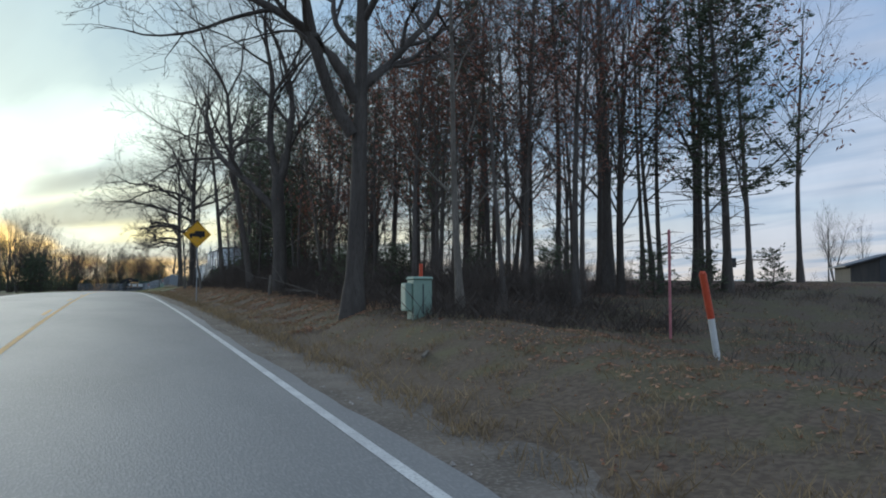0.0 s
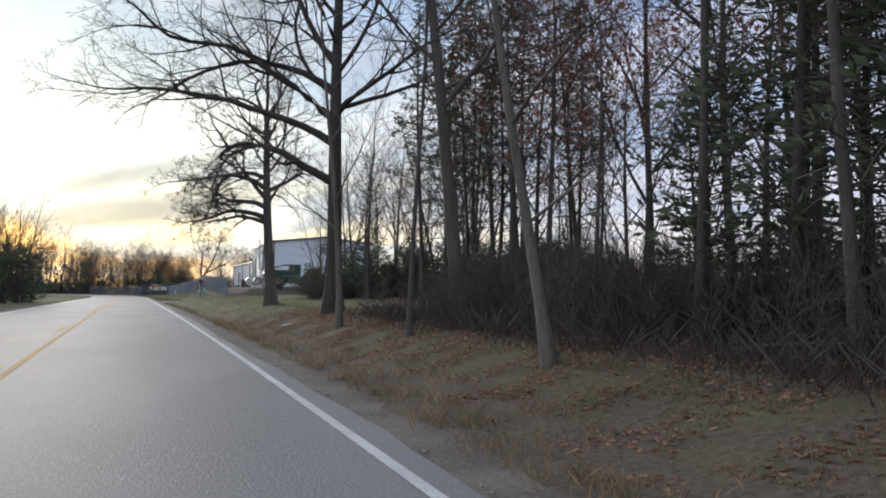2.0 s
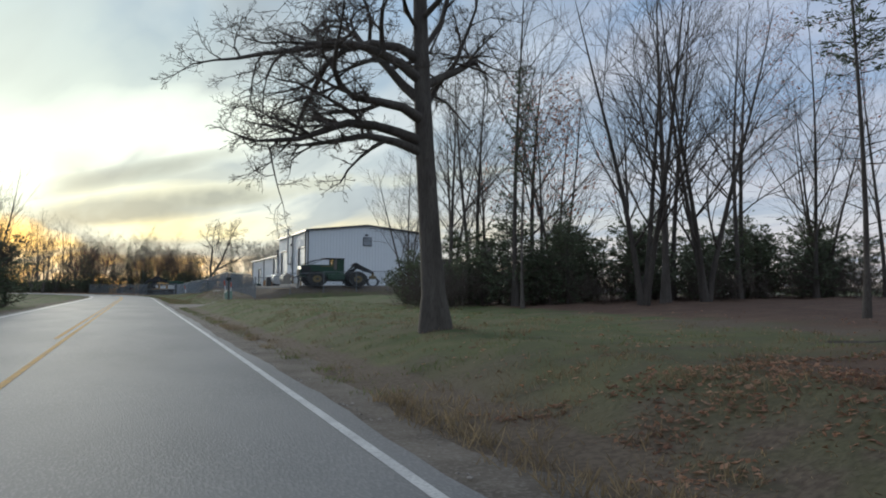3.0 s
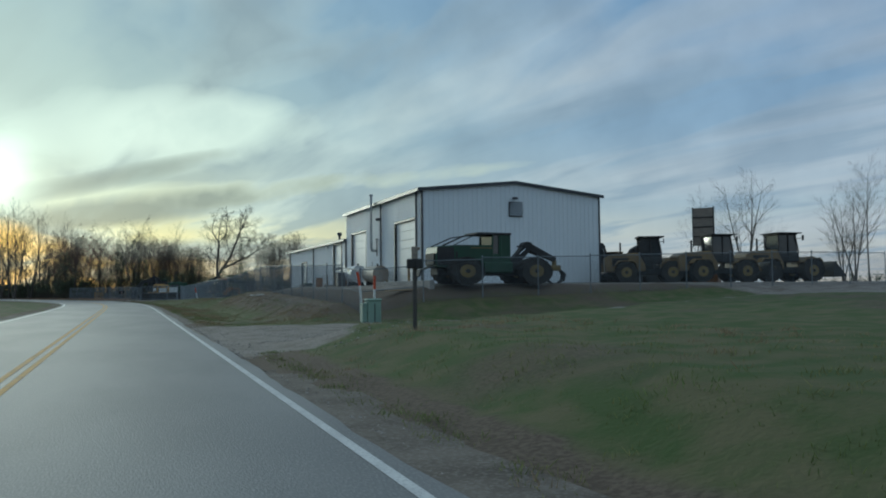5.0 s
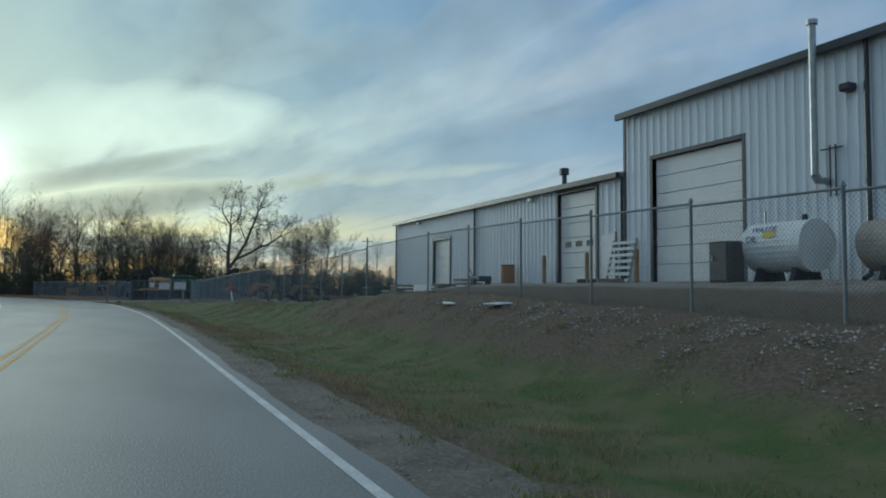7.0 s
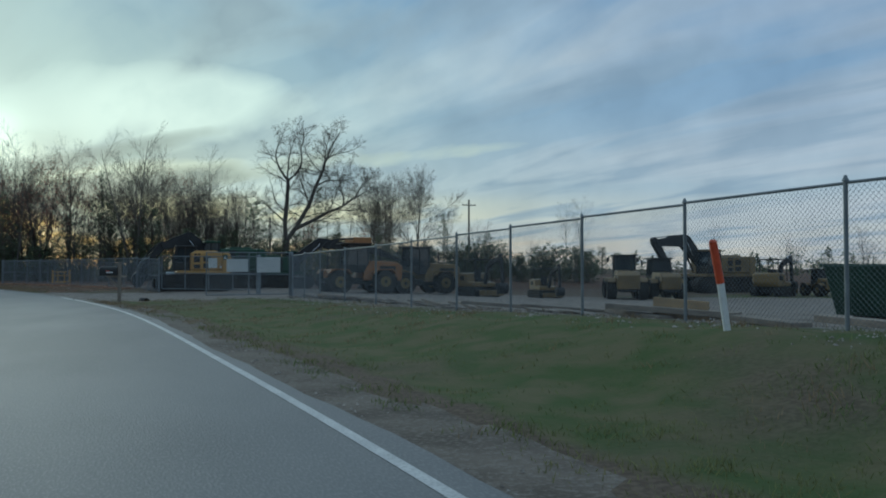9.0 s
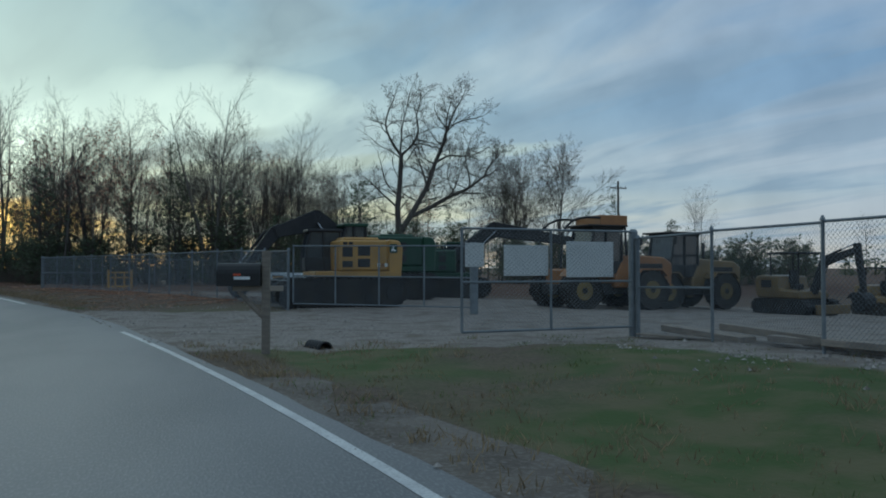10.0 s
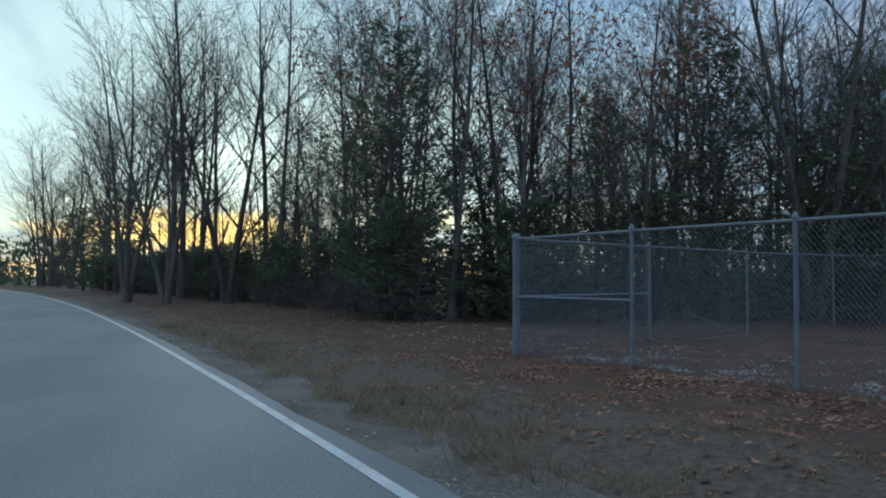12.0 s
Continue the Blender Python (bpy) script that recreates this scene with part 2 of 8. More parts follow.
def leafy(mat, share=0.4):
    """Lets light through thin leaves and blades."""
    nt = mat.node_tree
    b = nt.nodes["Principled BSDF"]
    tr, mx = nt.nodes.new("ShaderNodeBsdfTranslucent"), nt.nodes.new("ShaderNodeMixShader")
    nt.links.new(b.inputs["Base Color"].links[0].from_socket, tr.inputs["Color"])
    mx.inputs[0].default_value = share
    nt.links.new(b.outputs[0], mx.inputs[1])
    nt.links.new(tr.outputs[0], mx.inputs[2])
    nt.links.new(mx.outputs[0], nt.nodes["Material Output"].inputs["Surface"])


for foliage in (M_CEDAR, M_DEADLEAF, M_LITTER, M_DRYGRASS, M_GRASS):
    leafy(foliage)

M_GROUND = ground_material()


# ---------------------------------------------------------------- building helpers
def part(name, bm, mat, parent, label="", smooth=False):
    """Links a bmesh as one mesh object under a thing or a part."""
    me = bpy.data.meshes.new(name)
    bm.to_mesh(me)
    bm.free()
    me.materials.append(mat)
    if smooth:
        for p in me.polygons:
            p.use_smooth = True
    ob = new(name, me)
    ob.parent = parent
    if label:
        ob["label"] = label
    return ob


def piece(name, me, parent, m=None):
    """Another object on shared mesh data."""
    ob = new(name, me)
    ob.parent = parent
    if m is not None:
        ob.matrix_basis = m
    return ob


def thing(name, label, category, m=None, group="", kind=""):
    ob = new(name)
    ob.empty_display_size = 0.2
    if m is not None:
        ob.matrix_basis = m
    return tagged(ob, label, category, group, kind)


def raw(name, verts, faces, mat, parent=None, smooth=False):
    me = bpy.data.meshes.new(name)
    me.from_pydata(verts, [], faces)
    me.materials.append(mat)
    if smooth:
        me.polygons.foreach_set("use_smooth", [True] * len(me.polygons))
    ob = new(name, me)
    ob.parent = parent
    return ob


def bx(bm, a, b, bevel=0.0, m=None):
    """A box between two corners, its edges bevelled."""
    r = bmesh.ops.create_cube(bm, size=1.0)
    vs = r["verts"]
    for v in vs:
        v.co = Vector([(a[i] + b[i]) / 2 + v.co[i] * (b[i] - a[i]) for i in range(3)])
    if bevel:
        es = list({e for v in vs for e in v.link_edges})
        r = bmesh.ops.bevel(bm, geom=es, offset=bevel, segments=1, affect="EDGES", profile=0.5)
        vs = list({v for v in r["verts"]} | {v for v in vs if v.is_valid})
    if m is not None:
        for v in vs:
            v.co = m @ v.co
    return vs


def cyl(bm, p, q, r, r2=None, sides=12, caps=True):
    """A round bar from p to q."""
    p, q = Vector(p), Vector(q)
    d = q - p
    g = bmesh.ops.create_cone(bm, cap_ends=caps, segments=sides, radius1=r, radius2=r if r2 is None else r2, depth=d.length)
    m = Matrix.Translation((p + q) / 2) @ d.to_track_quat("Z", "Y").to_matrix().to_4x4()
    for v in g["verts"]:
        v.co = m @ v.co
    return g["verts"]


def prism(bm, pts, lo, hi, axis="y", bevel=0.0):
    """A plate: a side profile (a, b) pushed out along an axis from lo to hi."""
    def at(a, b, c):
        return {"y": (a, c, b), "x": (c, a, b), "z": (a, b, c)}[axis]
    v0 = [bm.verts.new(at(a, b, lo)) for a, b in pts]
    v1 = [bm.verts.new(at(a, b, hi)) for a, b in pts]
    n = len(pts)
    fs = [bm.faces.new(v0), bm.faces.new(v1)]
    for i in range(n):
        fs.append(bm.faces.new((v0[i], v0[(i + 1) % n], v1[(i + 1) % n], v1[i])))
    bmesh.ops.recalc_face_normals(bm, faces=fs)
    if bevel:
        bmesh.ops.bevel(bm, geom=list({e for f in fs for e in f.edges}), offset=bevel, segments=1, affect="EDGES", profile=0.5)
    return v0 + v1


def step(a, b, v):
    t = np.clip((np.asarray(v, float) - a) / (b - a), 0, 1)
    return t * t * (3 - 2 * t)


# ---------------------------------------------------------------- the road's line and the lie of the land
def lane_line():
    """Middle of the driven lane, every half metre: straight, then an easing left-hand bend."""
    rows, x, y, th, s = [], 0.0, -120.0, 0.0, -120.0
    while s < 520:
        rows.append((s, x, y, th))
        if s < 140:
            th = 0.0
        elif s < 200:
            th = 6.0e-5 * (s - 140) ** 2
        elif th < 1.2:
            th += (0.0045 if s < 235 else 0.002) * 0.5
        x -= math.sin(th) * 0.5
        y += math.cos(th) * 0.5
        s += 0.5
    return np.array(rows)


LANE = lane_line()


def road_point(s, off, z=0.0):
    """A place s metres along the driven lane and off metres right of its middle."""
    x, y, th = (float(np.interp(s, LANE[:, 0], LANE[:, k])) for k in (1, 2, 3))
    y += off * math.sin(th)
    return (x + off * math.cos(th), y, z + float(grade(y)))


def widening(s):
    """Extra width of the lane beside the second entrance."""
    return 0.34 * (step(174, 193, s) - step(206, 219, s))


def road_offset(x, y):
    """How far right of the driven lane's middle a place lies."""
    x, y = np.asarray(x, float), np.asarray(y, float)
    fx, fy = x.ravel(), y.ravel()
    out = np.empty(fx.size)
    pts = LANE[::4]
    for k in range(0, fx.size, 20000):
        ax, ay = fx[k:k + 20000, None], fy[k:k + 20000, None]
        n = np.argmin((ax - pts[None, :, 1]) ** 2 + (ay - pts[None, :, 2]) ** 2, axis=1)
        p = pts[n]
        out[k:k + 20000] = (fx[k:k + 20000] - p[:, 1]) * np.cos(p[:, 3]) + (fy[k:k + 20000] - p[:, 2]) * np.sin(p[:, 3])
    return out.reshape(x.shape)


def land(x, y):
    """Height of the ground."""
    x, y = np.asarray(x, float), np.asarray(y, float)
    d = road_offset(x, y)
    right = np.maximum(d - 2.2, 0)
    left = np.maximum(-5.6 - d, 0)
    wood = 0.52 * step(0.8, 3.0, right) + 0.45 * step(4, 22, right)
    wood = wood * step(-6, 14, y) + 0.05 * step(1, 6, right) * (1 - step(-6, 14, y))
    wood = wood - 0.52 * step(3.6, 5.6, right) * (1 - step(9, 17, y)) * step(-6, 10, y)
    drive = -0.02 * step(0, 2, right) + 1.1 * step(7, 34, right)
    bank = np.interp(y, [118, 121, 144, 150, 172], [0.5, 0.55, 1.18, 1.18, 0.4])
    pad = -0.22 * step(0.3, 2.4, right) * (1 - step(3.0, 6, right)) + bank * step(3.2, 6.8, right) + (1.52 - bank) * step(7.2, 11.2, right)
    rise = np.interp(y, [165, 171, 174.5, 178, 182, 188, 195], [0.58, 0.58, 0.50, 0.42, 0.31, 0.21, 0.14])
    gap = step(195, 200, y) * (1 - step(209, 216, y))
    yard = -0.05 * step(0.4, 2.0, right) + rise * step(2.0, 5.2, right) * (1 - gap) - (rise - 0.08) * step(6.6, 10.5, right) * (1 - gap) - 0.72 * step(9, 36, right) * (1 - step(224, 238, y))
    w1, w2, w3 = step(105.5, 109.5, y - 0.3 * np.maximum(x - 3, 0)), step(118.2, 123.5, y), step(150, 174, y)
    z = wood * (1 - w1) + drive * w1
    z = z * (1 - w2) + pad * w2
    z = z * (1 - w3) + yard * w3
    z = z - 0.10 * step(0, 3, left)
    # rough ridge along the verge of the bend
    z = z + step(213, 219, y) * (1 - step(244, 252, y)) * np.exp(-((d - 4.4) / 0.8) ** 2) * (0.15 + 0.09 * np.sin(1.9 * y) * np.sin(0.7 * y + x))
    return z + grade(y)


def rough(x, y, amp=1.0):
    """Small unevenness of soil, seeded and repeatable."""
    return amp * (0.035 * np.sin(1.7 * x + 0.6 * y) * np.sin(0.9 * y - 0.4 * x) + 0.02 * np.sin(3.9 * x - 2.3 * y) + 0.015 * np.sin(5.3 * y + 1.9 * x))


def build_ground():
    def axis(lo, hi, stepsize, far_lo, far_hi):
        mid = list(np.arange(lo, hi, stepsize))
        a, s = lo, stepsize
        low = []
        while a > far_lo:
            s *= 1.35
            a -= s
            low.append(a)
        b, s = mid[-1], stepsize
        high = []
        while b < far_hi:
            s *= 1.35
            b += s
            high.append(b)
        return np.array(low[::-1] + mid + high)
    xs, ys = axis(-30, 40, 0.7, -1800, 1800), axis(-8, 262, 0.8, -1200, 2400)
    gx, gy = np.meshgrid(xs, ys)
    d = road_offset(gx, gy)
    off_road = np.minimum(step(2.3, 2.8, d - widening(gy)) + step(5.6, 6.1, -d), 1)
    gravel1 = step(106.6, 107.8, gy - 0.34 * np.maximum(gx - 3, 0)) * (1 - step(117.6, 118.8, gy)) * step(2.0, 2.3, d)
    flare = step(104.0, 106.0, gy) * (1 - step(117.5, 120.5, gy)) * (1 - step(3.6, 6.0, gx)) * step(2.0, 2.3, d)
    gravel1 = np.maximum(gravel1, flare)
    yard1 = step(26, 32, gx) * step(96, 106, gy) * (1 - step(170, 180, gy)) * (1 - step(58, 64, gx)) + step(10.5, 13, gx) * step(121.5, 124, gy) * (1 - step(165, 172, gy)) * 0.9
    yard2 = step(7.8, 9.6, d) * step(160, 172, gy) * (1 - step(221, 233, gy + 0.5 * gx)) * (1 - step(55, 60, gx))
    drive2 = step(198.5, 200.5, gy + 0.3 * d) * (1 - step(211.0, 214.0, gy + 0.35 * d)) * step(2.0, 2.3, d) * (1 - step(14, 16, d))
    gravel = np.clip(np.maximum.reduce([gravel1, yard1, yard2, drive2]), 0, 1)
    woods = step(3.6, 6.5, d) * (1 - step(58, 66, gy)) * step(14, 21, gy) * (1 - step(25, 29, gx)) + step(4.2, 6.0, d) * step(225, 236, gy) + step(7, 16, d) * (1 - step(84, 92, gy)) * step(60, 66, gy) * (1 - step(30, 36, gx)) \
        + 0.45 * step(3.0, 5.0, d) * step(205, 215, gy)
    woods = np.clip(woods, 0, 1) * (1 - gravel)
    turf = np.clip(step(2.6, 3.8, d) + step(5.9, 6.6, -d), 0, 1) * np.interp(gy, [0, 60, 76, 96, 117, 122, 155, 168, 196, 215], [0.42, 0.5, 0.75, 0.8, 0.8, 0.74, 0.78, 0.9, 0.9, 0.6]) * (1 - 0.6 * step(208, 216, gy) * (d > 0)) * (1 - 0.62 * step(5.6, 7.6, d) * step(119, 123, gy) * (1 - step(152, 162, gy)))
    gz = land(gx, gy) + rough(gx, gy) * off_road * (1 - 0.6 * gravel) - 0.05 * (1 - off_road)
    # a culvert hollow in the ditch beside the pad
    gz -= 0.85 * np.exp(-((gx - 4.7) / 0.75) ** 2 - ((gy - 127.2) / 0.8) ** 2)
    gz += 0.22 * np.exp(-((gx - 4.9) / 0.9) ** 2 - ((gy - 125.2) / 0.9) ** 2)
    ny, nx = gx.shape
    verts = np.stack([gx, gy, gz], -1).reshape(-1, 3)
    idx = np.arange(ny * nx).reshape(ny, nx)
    quads = np.stack([idx[:-1, :-1], idx[:-1, 1:], idx[1:, 1:], idx[1:, :-1]], -1).reshape(-1, 4)
    ob = raw("ground", verts.tolist(), quads.tolist(), M_GROUND, smooth=True)
    lay = ob.data.color_attributes.new("cover", "FLOAT_COLOR", "POINT")
    col = np.stack([woods, turf, gravel, np.ones_like(gx)], -1).reshape(-1)
    lay.data.foreach_set("color", col.astype(np.float32))
    tagged(ob, "winter turf, leaf litter and gravel on gently rolling ground", "ground", kind="structure")


build_ground()


def ribbon(name, mat, a, b, s0, s1, z, label, stepsize=1.5, thick=0.0, wobble=0.0, category="road", sink=0.0):
    ss = np.arange(s0, s1 + 0.01, stepsize)
    V, F = [], []
    for i, s in enumerate(ss):
        w = wobble * (math.sin(s * 1.3) * 0.5 + math.sin(s * 3.7 + 1) * 0.3 + math.sin(s * 0.31))
        w += float(widening(s)) if b > 1 else 0.0
        a2 = a + float(widening(s)) if a > 1 else a
        low = sink * (1 - float(step(0, 4, s - s0)) * float(step(0, 4, s1 - s)))
        for off, dz in ((a2, -thick), (a2, 0), ((a + b) / 2 if a < 1 else (a2 + b + w) / 2, 0), (b + w, 0), (b + w, -thick)):
            V.append(road_point(s, off, z + dz - low))
    for i in range(len(ss) - 1):
        for k in range(4):
            F.append((5 * i + k, 5 * i + k + 1, 5 * i + k + 6, 5 * i + k + 5))
    ob = raw(name, V, F, mat)
    return tagged(ob, label, category, kind="structure")


ribbon("road", M_ASPHALT, -5.40, 2.02, -60, 515, 0.0, "two-lane rural road of worn grey asphalt", 0.7, 0.12, 0.05)
for s0, s1, mat, zz in ((-60, 104.2, M_SHOULDER, -0.016), (119.6, 197.3, M_SHOULDER, -0.016), (213.4, 420, M_SHOULDER, -0.016)):
    ribbon("road_shoulder", mat, 1.90, 2.85, s0, s1, zz, "narrow dirt and gravel shoulder beside the asphalt", 0.7, 0.08, 0.10, category="road shoulder", sink=0.07)
ribbon("road_shoulder", M_SHOULDER, -6.1, -5.30, -60, 420, -0.016, "narrow dirt and gravel shoulder beside the asphalt", 1.0, 0.08, category="road shoulder")
ribbon("edge_line", M_WHITE_LINE, 1.71, 1.81, -60, 203, 0.004, "solid white edge line on the asphalt", 1.5, category="road marking")
ribbon("edge_line", M_WHITE_LINE, 1.71, 1.81, 217, 420, 0.004, "solid white edge line on the asphalt", 1.5, category="road marking")
ribbon("edge_line", M_WHITE_LINE, -5.16, -5.04, -60, 420, 0.004, "solid white edge line on the asphalt", 1.5, category="road marking")
ribbon("centre_line", M_YELLOW_LINE, -1.58, -1.48, -60, 420, 0.004, "faded solid yellow centre line", 1.5, category="road marking")
ribbon("centre_line", M_YELLOW_LINE, -1.80, -1.70, 76, 420, 0.004, "faded solid yellow centre line", 1.5, category="road marking")
s = -60.0
while s < 70:
    ribbon("centre_line", M_YELLOW_LINE, -1.80, -1.70, s, s + 3.0, 0.004, "broken yellow centre line dash", 1.5, category="road marking")
    s += 12.0


# ---------------------------------------------------------------- trees
class Wood:
    """Collects tapering tubes for limbs, and small leaves."""

    def __init__(self, seed):
        self.rng = random.Random(seed)
        self.v, self.f = [], []          # trunk and limbs
        self.tv, self.tf = [], []        # twigs
        self.lv, self.lf = [], []        # leaves
        self.tips = []
        self.thin = 0.0042               # radius of the finest twigs

    def tube(self, pts, radii, sides, twig=False):
        V, F = (self.tv, self.tf) if twig else (self.v, self.f)
        start = len(V)
        for i, (p, r) in enumerate(zip(pts, radii)):
            d = (pts[min(i + 1, len(pts) - 1)] - pts[max(i - 1, 0)]).normalized()
            a = d.orthogonal().normalized()
            b = d.cross(a)
            for k in range(sides):
                w = 2 * math.pi * k / sides
                V.append(p + (a * math.cos(w) + b * math.sin(w)) * r)
        for i in range(len(pts) - 1):
            for k in range(sides):
                a0, a1 = start + i * sides + k, start + i * sides + (k + 1) % sides
                F.append((a0, a1, a1 + sides, a0 + sides))

    def grow(self, p, d, length, r, level, levels, spread, up, wiggle, kids, ratio, start=0.25, twig_r=0.012):
        rng = self.rng
        n = 1 if level >= levels else max(2 if r < 0.02 else 3, min(9, int(length / 0.6)))
        pts, rad, dirs = [p.copy()], [r], [d.copy()]
        for i in range(n):
            j = Vector((rng.gauss(0, 1), rng.gauss(0, 1), rng.gauss(0, 0.8))) * wiggle
            d = (d + j + Vector((0, 0, up))).normalized()
            p = p + d * (length / n)
            pts.append(p.copy())
            dirs.append(d.copy())
            rad.append(max(r * (1 - (i + 1) / n * 0.72), 0.0055))
        twig = level >= levels - 1 or r < twig_r * 1.3
        self.tube(pts, rad, 7 if r > 0.12 else 5 if r > 0.05 else 3, twig)
        if level >= levels:
            self.tips.append(pts[-1])
            self.tips.append(pts[len(pts) // 2])
            return
        for k in range(kids[min(level, len(kids) - 1)]):
            f = start + (1 - start) * (k + rng.random()) / kids[min(level, len(kids) - 1)]
            i = min(int(f * n), n - 1)
            q = pts[i].lerp(pts[i + 1], f * n - i)
            base = dirs[i]
            a = base.orthogonal().normalized()
            side = Matrix.Rotation(rng.random() * 6.283, 3, base) @ a
            ang = radians(rng.uniform(*spread))
            nd = (base * math.cos(ang) + side * math.sin(ang)).normalized()
            if nd.z < -0.25:
                nd.z *= 0.2
                nd.normalize()
            nl = length * rng.uniform(*ratio) * (1.15 - 0.5 * f)
            nr = max(min(rad[i] * 0.62, r * 0.6), 0.0085)
            self.grow(q, nd, nl, nr, level + 1, levels, spread, up, wiggle * 1.05, kids, ratio, 0.2, twig_r)

    def branch(self, p, d, length, r, depth, gnarl=0.22, up=0.05, spread=(30, 62), kids=(3, 4, 5, 7), seg=0.5, start=0.22, keep=0.62):
        """A crooked limb that winds as it grows and carries ever finer ones; depth 0 is a twig."""
        rng = self.rng
        n = 2 if depth == 0 else max(3, min(14, int(length / seg)))
        bend = Vector((rng.gauss(0, 1), rng.gauss(0, 1), rng.gauss(0, 0.7))) * gnarl * 0.5
        pts, rad, dirs = [p.copy()], [r], [d.copy()]
        tip = max(r * 0.28, self.thin * 0.76)
        for i in range(n):
            bend = bend * 0.55 + Vector((rng.gauss(0, 1), rng.gauss(0, 1), rng.gauss(0, 0.8))) * gnarl * 0.6
            d = (d + bend + Vector((0, 0, up))).normalized()
            p = p + d * (length / n)
            pts.append(p.copy())
            dirs.append(d.copy())
            rad.append(r + (tip - r) * ((i + 1) / n) ** 0.8)
        self.tube(pts, rad, 8 if r > 0.10 else 6 if r > 0.045 else 4 if r > 0.018 else 3, depth <= 1)
        if depth == 0:
            self.tips.append(pts[-1])
            return
        count = kids[min(depth, len(kids)) - 1]
        turn = rng.random() * 6.283
        for k in range(count):
            f = min(start + (1 - start) * (k + rng.random()) / count, 0.999)
            i = min(int(f * n), n - 1)
            q = pts[i].lerp(pts[i + 1], f * n - i)
            base = dirs[i]
            turn += 2.4 + rng.gauss(0, 0.5)
            side = Matrix.Rotation(turn, 3, base) @ base.orthogonal().normalized()
            ang = radians(rng.uniform(*spread))
            nd = (base * math.cos(ang) + side * math.sin(ang)).normalized()
            if nd.z < -0.3:
                nd.z *= 0.3
                nd.normalize()
            nl = length * rng.uniform(0.34, keep) * (1.2 - 0.55 * f)
            self.branch(q, nd, nl, max(min(rad[i] * 0.62, r * 0.55), self.thin), depth - 1, gnarl * 1.1, up, spread, kids, seg * 0.6, 0.15, keep)
        self.branch(pts[-1], dirs[-1], length * 0.3, rad[-1], depth - 1, gnarl, up, spread, kids, seg * 0.6, 0.1, keep)

    def spray(self, c, d, count, length, fan=0.75):
        """A flat fan of narrow needle tufts round a place, pointing along d."""
        rng = self.rng
        for _ in range(count):
            a = (d + Vector((rng.gauss(0, 1), rng.gauss(0, 1), rng.gauss(0, 0.6))) * fan).normalized()
            b = Vector((rng.gauss(0, 1), rng.gauss(0, 1), rng.gauss(0, 1)))
            b = (b - a * b.dot(a)).normalized()
            s = length * rng.uniform(0.55, 1.3)
            o = c + Vector((rng.gauss(0, 1), rng.gauss(0, 1), rng.gauss(0, 0.7))) * length * 0.35
            w = s * rng.uniform(0.11, 0.2)
            k = len(self.lv)
            self.lv += [o, o + a * s * 0.45 + b * w, o + a * s, o + a * s * 0.5 - b * w]
            self.lf.append((k, k + 1, k + 2, k + 3))

    def leaves(self, places, count, size, reach, flat=1.0):
        rng = self.rng
        for c in places:
            for _ in range(count):
                o = Vector((rng.gauss(0, 1), rng.gauss(0, 1), rng.gauss(0, 1) * flat)) * reach
                a = Vector((rng.gauss(0, 1), rng.gauss(0, 1), rng.gauss(0, 1))).normalized()
                b = a.orthogonal().normalized() * rng.uniform(0.5, 0.9)
                s = size * rng.uniform(0.6, 1.4)
                k = len(self.lv)
                self.lv += [c + o - a * s, c + o + b * s * 0.5, c + o + a * s, c + o - b * s * 0.5]
                self.lf.append((k, k + 1, k + 2, k + 3))

    def finish(self, name, label, category, bark, leaf=None, leaf_label="", group="", stem="trunk"):
        root = thing(name, label, category, group=group)
        body = raw(stem, self.v, self.f, bark, root, True)
        if stem == "tangle":
            tagged(body, "many thin leafless stems", kind="stuff")
        if self.tf:
            t = raw("crown", self.tv, self.tf, M_TWIG, root)
            t["label"] = "fine bare twigs"
        if self.lf:
            c = raw("foliage", self.lv, self.lf, leaf, root)
            c["label"] = leaf_label
        return root


def flare_trunk(w, height, r, lean=(0, 0), n=9, taper=0.42):
    """A trunk with a flared foot and slight bends; gives back its top and points."""
    pts, rad = [], []
    ph = w.rng.random() * 6
    for i in range(n + 1):
        f = i / n
        bend = 0.24 * r if r > 0.16 else 0.013 * height
        pts.append(Vector((lean[0] * f + bend * (math.sin(4.2 * f + ph) - math.sin(ph)), lean[1] * f + bend * (math.cos(3.4 * f + ph) - math.cos(ph)), height * f - 0.35 * (1 - f) ** 6)))
        rad.append(r * (1 + 0.75 * math.exp(-f * height / 0.35)) * (1 - taper * f))
    w.tube(pts, rad, 10)
    return pts, rad


